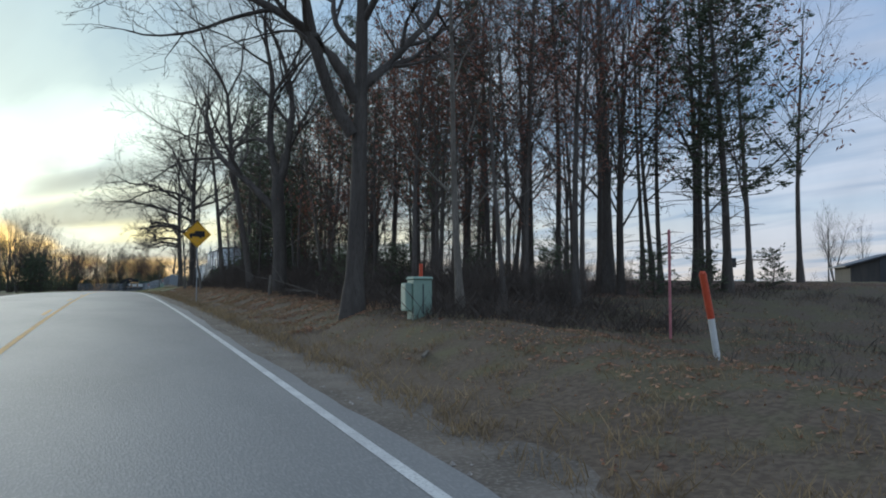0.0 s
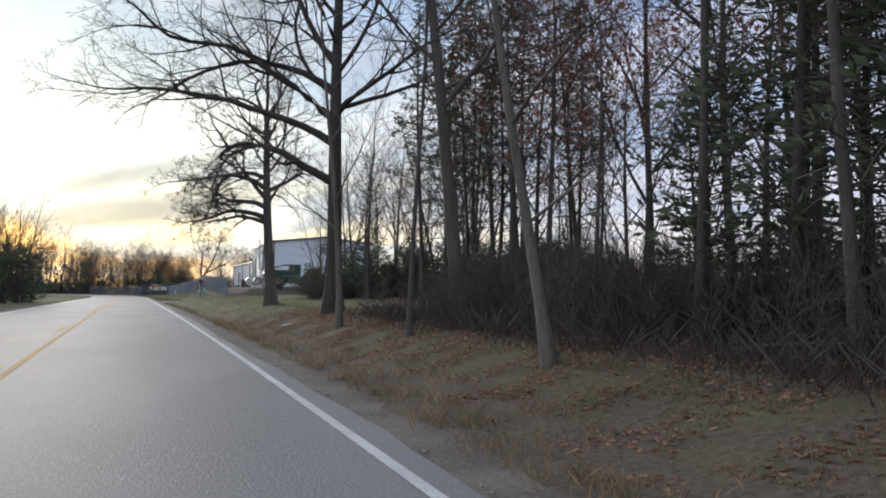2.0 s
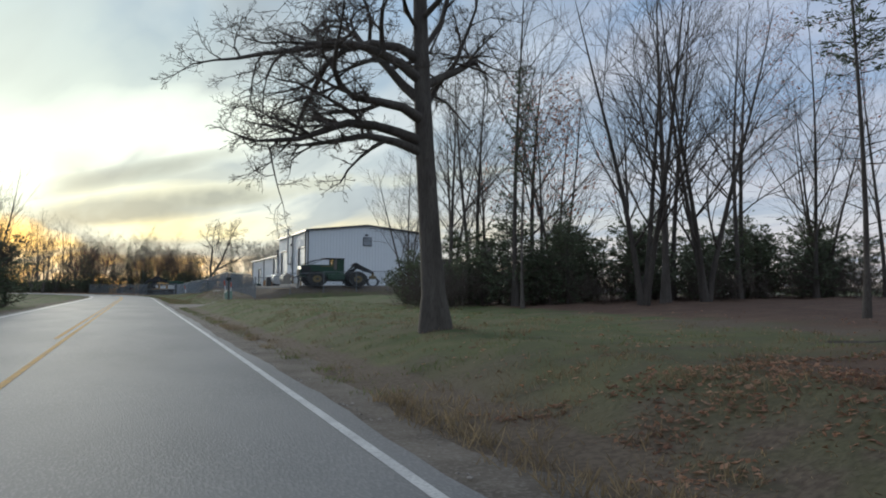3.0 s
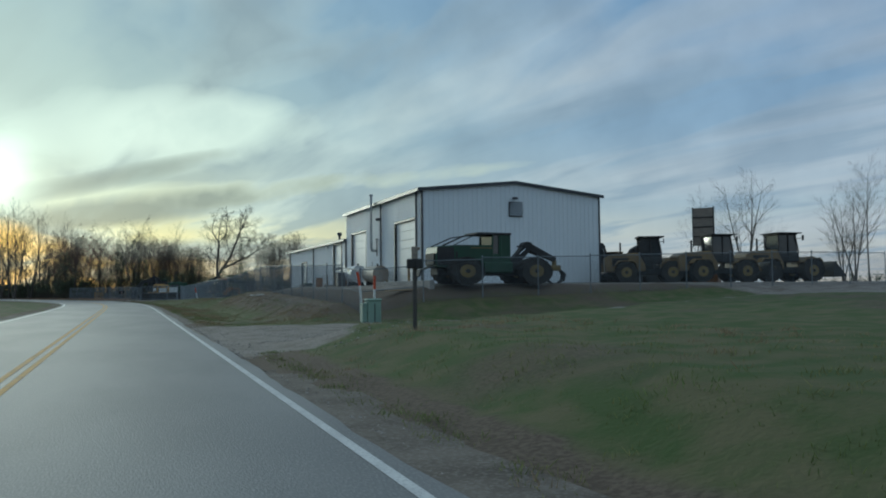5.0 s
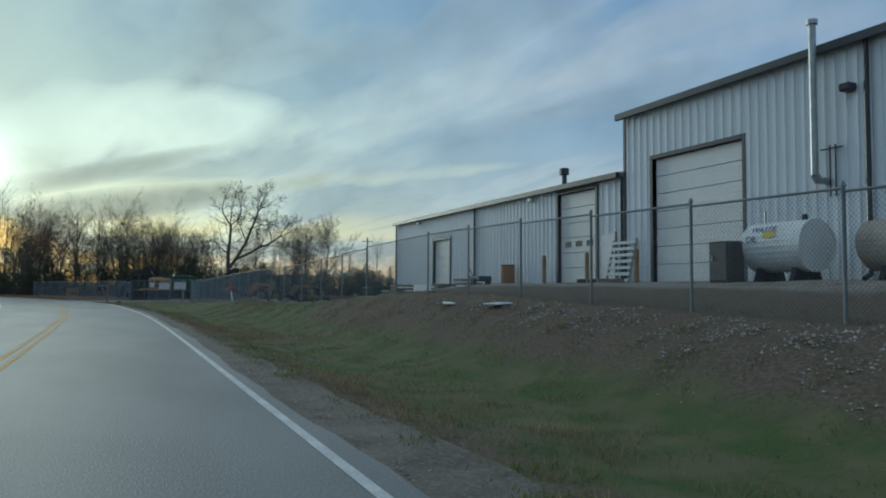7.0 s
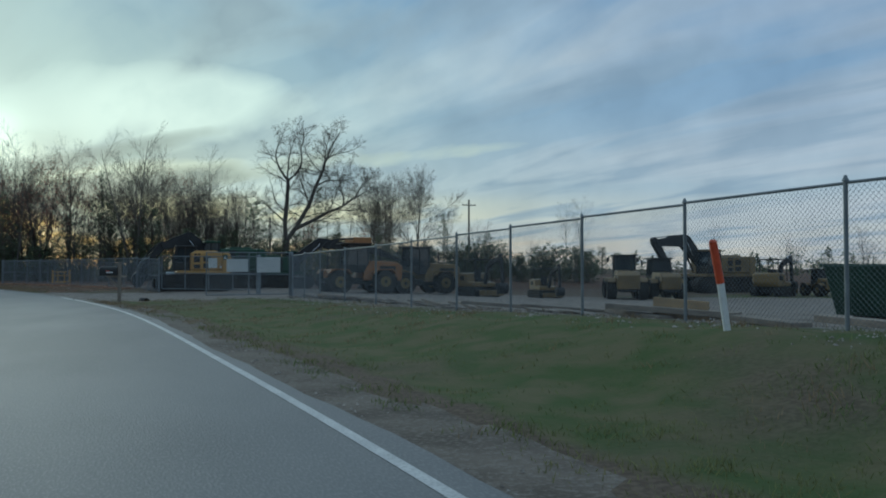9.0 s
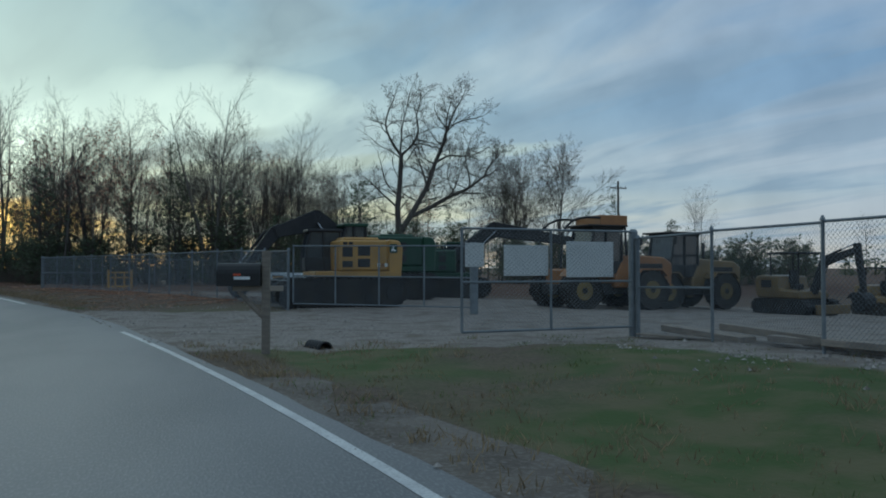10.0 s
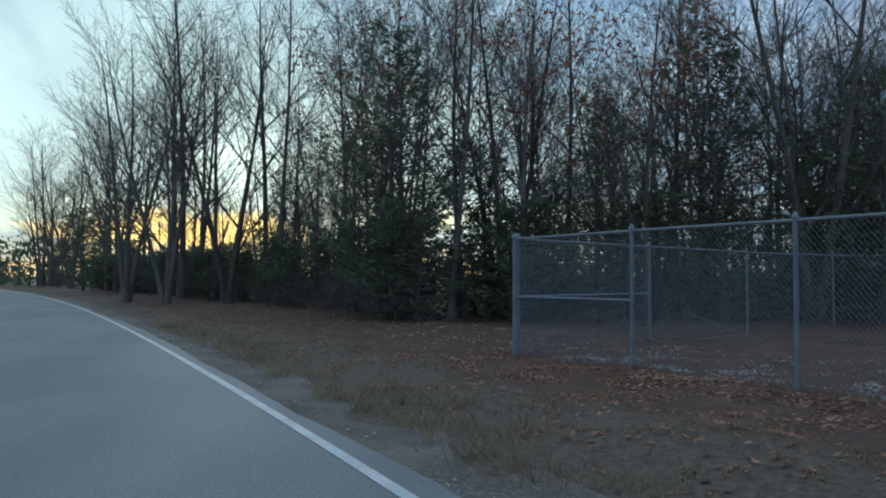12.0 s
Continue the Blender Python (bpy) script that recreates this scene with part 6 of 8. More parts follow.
def gate_post(x, y, h=2.1, r=0.11):
    g = thing("gate_post", "thick galvanised gate post with a domed cap", "post", Matrix.Translation((x, y, ground_z(x, y))), "gate posts")
    bm = bmesh.new()
    cyl(bm, (0, 0, -0.3), (0, 0, h), r, sides=16)
    part("post", bm, M_FENCE, g)
    bm = bmesh.new()
    cyl(bm, (0, 0, h), (0, 0, h + 0.06), r * 1.05, r * 0.6, sides=16)
    part("post_cap", bm, M_FENCE, g)


gate_post(6.56, 198.55, 2.02, 0.09)
gate_post(6.47, 206.63, 2.05, 0.12)
gate_leaf((6.45, 198.42, 0.06), (2.93, 198.25, 0.06), "pipe-framed chain-link gate leaf with three blank white boards, standing open",
          ((0.255, 1.02, 0.66, 1.06), (0.635, 0.90, 0.55, 1.09), (0.925, 0.36, 0.42, 1.25)), 1)
gate_leaf((6.4, 206.7, 0.02), (1.75, 210.05, 0.1), "pipe-framed chain-link gate leaf swung back beside the entrance", (), 3)


# ---------------------------------------------------------------- machines in the yard
def machine_paint(name, base, second):
    return material(name, base, second, 1.2, 0.45, 0, 0.05, 30, tuple(v * 0.45 for v in base), 0.3, spec=0.5, per_object=0.08)


M_YELLOW = machine_paint("yellow_machine_paint", (0.46, 0.27, 0.07), (0.37, 0.22, 0.065))
# the machine yellow again, with haze over far machines put into the colour
M_HAZEDYELLOW = machine_paint("haze_dulled_yellow_paint", (0.21, 0.145, 0.06), (0.15, 0.11, 0.055))
M_GREEN = machine_paint("green_machine_paint", (0.014, 0.058, 0.028), (0.012, 0.046, 0.024))
M_ORANGE = machine_paint("faded_orange_machine_paint", (0.30, 0.14, 0.045), (0.23, 0.11, 0.04))
M_CHROME = material("hydraulic_chrome", (0.62, 0.63, 0.64), (0.55, 0.56, 0.57), 4, 0.18, 0.9, 0, 30)
M_RIM = machine_paint("yellow_rim_paint", (0.20, 0.145, 0.045), (0.14, 0.105, 0.04))
M_CABGLASS = material("cab_glass", (0.025, 0.032, 0.038), (0.035, 0.042, 0.05), 1.0, 0.08, 0, 0, 10, spec=0.7)


def track_unit(parent, y0, y1, length, h):
    """A crawler track: rounded belt with grouser bars, rollers inside."""
    r = h / 2
    n = 12
    def outline(rr):
        pts = []
        for i in range(n + 1):
            a = math.pi / 2 + math.pi * i / n
            pts.append((-length / 2 + r + rr * math.cos(a), r + rr * math.sin(a)))
        for i in range(n + 1):
            a = -math.pi / 2 + math.pi * i / n
            pts.append((length / 2 - r + rr * math.cos(a), r + rr * math.sin(a)))
        return pts
    bm = bmesh.new()
    prism(bm, outline(r - 0.03), y0, y1)
    t = part("track", bm, M_RUBBER, parent, "muddy steel crawler track")
    bm = bmesh.new()
    bx(bm, (-0.06, y0 - 0.02, 0), (0.06, y1 + 0.02, 0.045), 0.008)
    me = bpy.data.meshes.new("track_shoe")
    bm.to_mesh(me)
    bm.free()
    me.materials.append(M_BLACK)
    per = 2 * (length - 2 * r) + 2 * math.pi * (r - 0.03)
    k = int(per / 0.19)
    for i in range(k):
        s = per * i / k
        L = length - 2 * r
        rr = r - 0.035
        if s < L:
            x, z, a = -L / 2 + s, 2 * r - 0.035, 0.0
        elif s < L + math.pi * rr:
            a = -(s - L) / rr
            x, z = L / 2 + rr * math.cos(math.pi / 2 + a), r + rr * math.sin(math.pi / 2 + a)
        elif s < 2 * L + math.pi * rr:
            x, z, a = L / 2 - (s - L - math.pi * rr), 0.035, math.pi
        else:
            a = math.pi - (s - 2 * L - math.pi * rr) / rr
            x, z = -L / 2 + rr * math.cos(math.pi / 2 + a), r + rr * math.sin(math.pi / 2 + a)
        piece("track_shoe", me, t, Matrix.Translation((x, 0, z)) @ Matrix.Rotation(-a, 4, "Y"))
    for i in range(5):
        bm = bmesh.new()
        x = -length / 2 + r + (length - 2 * r) * i / 4
        cyl(bm, (x, y0 - 0.035, r * (1 if i in (0, 4) else 0.62)), (x, y1 + 0.035, r * (1 if i in (0, 4) else 0.62)), r * (0.62 if i in (0, 4) else 0.3), sides=12)
        part("roller", bm, M_BLACK, t)


def limb(bm, p, q, w0, w1, half):
    """A tapering box beam in the x-z plane."""
    p, q = Vector((p[0], 0, p[1])), Vector((q[0], 0, q[1]))
    d = (q - p).normalized()
    n = Vector((-d.z, 0, d.x))
    prism(bm, [((p + n * w0).x, (p + n * w0).z), ((q + n * w1).x, (q + n * w1).z), ((q - n * w1).x, (q - n * w1).z), ((p - n * w0).x, (p - n * w0).z)], -half, half, "y", 0.015)


def ram(parent, p, q, y=0.0, r=0.055):
    p, q = Vector((p[0], y, p[1])), Vector((q[0], y, q[1]))
    mid = p.lerp(q, 0.55)
    bm = bmesh.new()
    cyl(bm, p, mid, r, sides=10)
    c = part("hydraulic_ram", bm, M_BLACK, parent, "black hydraulic cylinder")
    bm = bmesh.new()
    cyl(bm, mid, q, r * 0.55, sides=8)
    part("ram_rod", bm, M_CHROME, c, "bright chrome rod")


def bucket(parent, c, size, width, turn, mat):
    pts = []
    for i in range(9):
        a = radians(-20 + 225 * i / 8) + turn
        pts.append((c[0] + size * math.cos(a), c[1] + size * math.sin(a)))
    inner = [(c[0] + (x - c[0]) * 0.9, c[1] + (z - c[1]) * 0.9) for x, z in pts][::-1]
    bm = bmesh.new()
    prism(bm, pts + inner, -width / 2, width / 2)
    for s in (-1, 1):
        prism(bm, pts, s * width / 2 - 0.02, s * width / 2 + 0.02)
    b = part("bucket", bm, mat, parent, "worn dark steel bucket")
    tip = pts[0]
    for i in range(5):
        bm = bmesh.new()
        y = -width / 2 + width * (i + 0.5) / 5
        d = Vector((tip[0] - c[0], 0, tip[1] - c[1])).normalized()
        t = Vector((d.z, 0, -d.x))
        p = Vector((tip[0], y, tip[1]))
        cyl(bm, p, p + t * 0.22, 0.05, 0.02, 6)
        part("tooth", bm, M_BLACK, b)


def cab_box(parent, x0, x1, y0, y1, z0, z1, mat, roofmat=None, slope=0.18):
    """A cab: corner posts, glass, roof."""
    bm = bmesh.new()
    prism(bm, [(x0 + 0.04, z0), (x1 - 0.04, z0), (x1 - 0.04, z1 - 0.08), (x0 + slope, z1 - 0.08), (x0 + 0.04, z0 + 0.75)], y0 + 0.03, y1 - 0.03)
    c = part("cab", bm, M_CABGLASS, parent, "glazed operator's cab")
    for x, zt, xt in ((x0, z0 + 0.75, x0), (x1, z1, x1), ((x0 + x1) / 2, z1, (x0 + x1) / 2)):
        for y in (y0, y1):
            bm = bmesh.new()
            cyl(bm, (x, y, z0), (xt, y, zt), 0.045, sides=6)
            if x == x0:
                cyl(bm, (x, y, zt), (x0 + slope, y, z1 - 0.04), 0.045, sides=6)
            part("cab_pillar", bm, mat, c)
    part("cab_roof", box_mesh((x0 + slope - 0.12, y0 - 0.07, z1 - 0.08), (x1 + 0.08, y1 + 0.07, z1 + 0.04), 0.03), roofmat or mat, c)
    part("cab_panel", box_mesh((x0, y0 - 0.012, z0), (x1, y1 + 0.012, z0 + 0.5), 0.02), mat, c)
    return c


def excavator(m, paint, label, boom=None, dark_boom=True, house_len=2.6, swing=0.0, scale=1.0, badge=False, boompaint=None, far_cab=False, crown=None):
    """Tracked excavator facing -x. boom: points (x, z) of foot, elbow, stick end, bucket."""
    e = thing("excavator", label, "excavator", m @ Matrix.Scale(scale, 4))
    track_unit(e, -1.45, -0.9, 4.6, 0.98)
    track_unit(e, 0.9, 1.45, 4.6, 0.98)
    bm = bmesh.new()
    bx(bm, (-1.1, -0.95, 0.35), (1.1, 0.95, 0.80), 0.06)
    cyl(bm, (0, 0, 0.78), (0, 0, 1.02), 0.7, sides=20)
    part("undercarriage", bm, M_BLACK, e, "black steel undercarriage")
    z0 = 1.02
    bm = bmesh.new()
    bx(bm, (-0.95 if far_cab else -1.5, -1.35, z0), (2.1, 1.35, z0 + 0.2), 0.03)
    part("deck", bm, paint, e)
    # engine housing with grilles and rounded counterweight
    bm = bmesh.new()
    bx(bm, (-0.10 if far_cab else -0.55, -1.36, z0 + 0.2), (1.62, 1.36, 2.32), 0.07)
    h = part("engine_housing", bm, paint, e, "painted steel engine housing")
    bm = bmesh.new()
    prism(bm, [(1.62, z0 - 0.02), (1.95, z0 - 0.02), (2.12, z0 + 0.2), (2.16, 2.05), (2.02, 2.30), (1.62, 2.34)], -1.34, 1.34, "y", 0.05)
    cw = part("counterweight", bm, paint, e, "rounded cast counterweight")
    for x, w, z, hh in ((-0.02, 0.36, 1.72, 0.34), (-0.02, 0.36, 1.36, 0.22), (0.52, 0.44, 1.76, 0.34), (0.52, 0.44, 1.36, 0.30), (0.0, 0.15, 2.14, 0.1), (0.2, 0.15, 2.14, 0.1)):
        for s in (-1, 1):
            part("grille", box_mesh((x, s * 1.365 - 0.008, z), (x + w, s * 1.365 + 0.008, z + hh), 0.006), M_BLACK, h, "dark louvred grille")
    bm = bmesh.new()
    cyl(bm, (0.9, 0.4, 2.3), (0.9, 0.4, 2.52), 0.07, sides=10)
    part("exhaust_pipe", bm, M_BLACK, h, "short black exhaust")
    part("hood_hump", box_mesh((0.1, -0.9, 2.3), (1.4, 0.9, 2.42), 0.05), paint, h)
    if badge:
        bm = bmesh.new()
        bx(bm, (1.66, -1.36, 1.86), (1.94, -1.335, 2.18), 0.03)
        b = part("badge", bm, M_GREEN, cw, "dark green badge plate")
        bm = bmesh.new()
        prism(bm, [(1.71, 1.93), (1.88, 1.93), (1.88, 1.98), (1.80, 2.0), (1.83, 2.1), (1.78, 2.1), (1.74, 2.0)], -1.366, -1.36)
        part("badge_mark", bm, M_WHITE, b, "white shape on the badge")
        for k, (x, mt) in enumerate(((1.22, M_WHITE), (1.36, M_ORANGE), (1.48, M_WHITE))):
            part("decal", box_mesh((x, -1.372, 1.38), (x + 0.1, -1.366, 1.5)), mt, h, "small safety decal")
    cy = (0.35, 1.36) if far_cab else (-1.36, -0.35)
    c = cab_box(e, -1.0 if far_cab else -1.45, 0.25 if far_cab else -0.58, cy[0], cy[1], z0 + 0.2, 2.72, M_BLACK, M_BLACK if far_cab else paint)
    if boom:
        foot, elbow, tip, buck = boom
        bmat = boompaint or (M_BLACK if dark_boom else paint)
        bm = bmesh.new()
        peak = crown or (elbow[0] * 0.55 + foot[0] * 0.45, elbow[1] + 0.15)
        limb(bm, foot, peak, 0.25, 0.38, 0.24)
        limb(bm, peak, elbow, 0.38, 0.20, 0.24)
        cyl(bm, (peak[0], -0.2, peak[1]), (peak[0], 0.2, peak[1]), 0.38, sides=14)
        b = part("boom", bm, bmat, e, "cranked boom")
        bm = bmesh.new()
        d = Vector((tip[0] - elbow[0], tip[1] - elbow[1]))
        back = (elbow[0] - d.x * 0.16, elbow[1] - d.y * 0.16)
        limb(bm, back, elbow, 0.12, 0.24, 0.15)
        limb(bm, elbow, tip, 0.24, 0.11, 0.15)
        part("stick", bm, bmat, e, "dipper arm")
        ram(b, (peak[0], peak[1] + 0.36), back, 0.0, 0.06)
        for s in (-0.3, 0.3):
            ram(b, (foot[0] - 0.5, foot[1] - 0.3), (peak[0], peak[1] - 0.1), s, 0.06)
        ram(b, (elbow[0] + d.x * 0.1 - 0.2, elbow[1] + d.y * 0.1 + 0.2), (tip[0] - 0.15, tip[1] + 0.25), 0.0, 0.045)
        if buck:
            bucket(e, buck, 0.50, 1.05, buck[2], M_BLACK)
    return e


def wheel(parent, x, y, r, w, rim):
    bm = bmesh.new()
    cyl(bm, (x, y - w / 2, r), (x, y + w / 2, r), r, sides=24)
    es = [e for e in bm.edges if any(len(f.verts) > 4 for f in e.link_faces)]
    bmesh.ops.bevel(bm, geom=es, offset=r * 0.12, segments=2, affect="EDGES", profile=0.6)
    t = part("wheel", bm, M_RUBBER, parent, "lugged black tyre")
    bm = bmesh.new()
    bx(bm, (-0.05, -w * 0.52, 0), (0.05, w * 0.52, 0.05), 0.01)
    me = bpy.data.meshes.new("tread_lug")
    bm.to_mesh(me)
    bm.free()
    me.materials.append(M_RUBBER)
    for i in range(18):
        a = 2 * math.pi * i / 18
        piece("tread_lug", me, t, Matrix.Translation((x, y, r)) @ Matrix.Rotation(a, 4, "Y") @ Matrix.Translation((0, 0, r - 0.02)) @ Matrix.Rotation(0.3, 4, "Z"))
    bm = bmesh.new()
    cyl(bm, (x, y - w * 0.51, r), (x, y + w * 0.51, r), r * 0.48, sides=16)
    part("rim", bm, rim, t, "painted wheel rim")
    bm = bmesh.new()
    cyl(bm, (x, y - w * 0.55, r), (x, y + w * 0.55, r), r * 0.16, sides=10)
    part("hub", bm, M_BLACK, t)


def wheel_loader(m, paint, label, guard=False, name="wheel_loader", raised=0.5, scale=1.0, arms=True):
    """Articulated loader facing -x."""
    L = thing(name, label, "loader", m @ Matrix.Scale(scale, 4))
    for x in (-1.6, 1.4):
        for y in (-1.05, 1.05):
            wheel(L, x, y, 0.72, 0.52, M_RIM)
    bm = bmesh.new()
    prism(bm, [(0.1, 0.8), (2.75, 0.75), (2.8, 1.7), (2.4, 1.95), (0.55, 2.05), (0.1, 1.2)], -0.75, 0.75, "y", 0.05)
    h = part("engine_hood", bm, paint, L, "painted engine hood")
    for s in (-1, 1):
        part("grille", box_mesh((1.2, s * 0.757 - 0.008, 1.15), (2.3, s * 0.757 + 0.008, 1.7), 0.006), M_BLACK, h, "dark louvred grille")
    part("chassis", box_mesh((-2.3, -0.55, 0.55), (2.7, 0.55, 0.95), 0.04), M_BLACK, L, "black steel chassis")
    part("front_frame", box_mesh((-2.1, -0.6, 0.8), (-1.0, 0.6, 1.5), 0.06), paint, L)
    for x in (-1.6, 1.4):
        for s in (-1, 1):
            bm = bmesh.new()
            prism(bm, [(x - 0.75, 1.25), (x - 0.5, 1.52), (x + 0.5, 1.52), (x + 0.75, 1.25), (x + 0.7, 1.22), (x + 0.45, 1.46), (x - 0.45, 1.46), (x - 0.7, 1.22)], s * 1.05 - 0.27, s * 1.05 + 0.27)
            part("fender", bm, paint, L)
    cab_box(L, -0.95, 0.45, -0.7, 0.7, 1.3, 3.05, M_BLACK, M_BLACK)
    part("roof_visor", box_mesh((-1.15, -0.88, 3.07), (0.62, 0.88, 3.14), 0.02), M_BLACK, L, "overhanging dark cab roof")
    for s in (-1, 1):
        bm = bmesh.new()
        cyl(bm, (-0.9, s * 0.72, 2.75), (-1.05, s * 1.05, 2.78), 0.018, sides=6)
        bx(bm, (-1.08, s * 1.05 - 0.09, 2.62), (-1.04, s * 1.05 + 0.09, 2.95), 0.01)
        part("mirror", bm, M_BLACK, L, "small side mirror")
    if guard:
        for s in (-0.8, 0.8):
            bm = bmesh.new()
            hoop = [Vector((-2.3, s, 1.5))] + [Vector((-1.1 - 1.15 * math.cos(0.3 * k), s, 2.55 + 0.85 * math.sin(0.3 * k))) for k in range(1, 6)] + [Vector((0.5, s, 3.4)), Vector((0.6, s, 2.0))]
            for p, q in zip(hoop[:-1], hoop[1:]):
                cyl(bm, p, q, 0.045, sides=8)
            part("guard_hoop", bm, M_BLACK, L, "bent black guard hoop over the cab")
        part("guard_box", box_mesh((-0.6, -0.85, 3.1), (0.62, 0.85, 3.5), 0.03), paint, L, "rusty guard box above the cab")
    bm = bmesh.new()
    cyl(bm, (1.7, 0.3, 1.95), (1.7, 0.3, 2.75), 0.06, sides=10)
    part("exhaust_pipe", bm, M_BLACK, h, "upright black exhaust")
    if arms:
        z = raised
        for s in (-0.5, 0.5):
            bm = bmesh.new()
            limb(bm, (-1.2, 1.45), (-2.2, z + 1.0), 0.13, 0.15, 0.06)
            limb(bm, (-2.2, z + 1.0), (-3.0, z + 0.25), 0.15, 0.09, 0.06)
            for v in bm.verts:
                v.co.y += s
            part("lift_arm", bm, paint, L)
        ram(L, (-1.1, 1.0), (-2.3, z + 0.9), 0.0, 0.07)
        bm = bmesh.new()
        prism(bm, [(-2.95, z - 0.1), (-3.1, z + 0.75), (-3.25, z + 0.8), (-3.2, z + 0.1), (-3.9, z - 0.12), (-3.9, z - 0.18), (-3.0, z - 0.2)], -1.35, 1.35)
        for s in (-1.35, 1.35):
            prism(bm, [(-2.95, z - 0.18), (-3.12, z + 0.78), (-3.9, z - 0.15)], s - 0.03, s + 0.03)
        part("loader_bucket", bm, M_BLACK, L, "worn dark steel bucket")
    return L


def mini_excavator(m, paint, label, scale=1.0):
    """Small tracked excavator facing -x, with an open canopy on posts and its arm folded before it."""
    e = thing("small_excavator", label, "excavator", m @ Matrix.Scale(scale, 4))
    track_unit(e, -0.95, -0.6, 2.6, 0.62)
    track_unit(e, 0.6, 0.95, 2.6, 0.62)
    part("undercarriage", box_mesh((-0.8, -0.62, 0.2), (0.8, 0.62, 0.62), 0.04), M_BLACK, e, "black steel undercarriage")
    bm = bmesh.new()
    prism(bm, [(-0.9, 0.64), (1.1, 0.64), (1.22, 0.9), (1.2, 1.45), (0.95, 1.55), (0.1, 1.5), (0.0, 1.0), (-0.9, 0.92)], -0.82, 0.82, "y", 0.05)
    h = part("engine_housing", bm, paint, e, "painted steel engine housing")
    for s in (-1, 1):
        part("grille", box_mesh((0.4, s * 0.827 - 0.008, 1.05), (0.9, s * 0.827 + 0.008, 1.35), 0.006), M_BLACK, h, "dark louvred grille")
    bm = bmesh.new()
    bx(bm, (-0.25, -0.25, 0.95), (0.05, 0.25, 1.2), 0.04)
    bx(bm, (-0.02, -0.25, 1.2), (0.1, 0.25, 1.75), 0.04)
    part("operator_seat", bm, M_BLACK, e, "black operator's seat")
    c = part("canopy", box_mesh((-0.85, -0.72, 2.36), (0.75, 0.72, 2.44), 0.03), M_BLACK, e, "flat dark canopy")
    for x, z in ((-0.7, 0.92), (0.6, 1.5)):
        for y in (-0.62, 0.62):
            bm = bmesh.new()
            cyl(bm, (x, y, z), (x, y, 2.38), 0.03, sides=6)
            part("canopy_post", bm, M_BLACK, c)
    bm = bmesh.new()
    limb(bm, (-0.85, 0.85), (-1.35, 2.05), 0.13, 0.16, 0.10)
    limb(bm, (-1.35, 2.05), (-2.75, 2.5), 0.16, 0.10, 0.10)
    b = part("boom", bm, M_BLACK, e, "cranked boom")
    bm = bmesh.new()
    limb(bm, (-2.7, 2.72), (-2.95, 0.95), 0.13, 0.09, 0.08)
    part("stick", bm, M_BLACK, e, "dipper arm")
    ram(b, (-1.4, 2.25), (-2.65, 2.72), 0.0, 0.045)
    ram(b, (-1.0, 0.9), (-1.45, 1.85), 0.0, 0.05)
    bucket(e, (-2.85, 0.6), 0.36, 0.6, 1.2, M_BLACK)
    part("dozer_blade", box_mesh((-1.75, -0.9, 0.1), (-1.65, 0.9, 0.45), 0.02), paint, e, "low dozer blade")
    return e


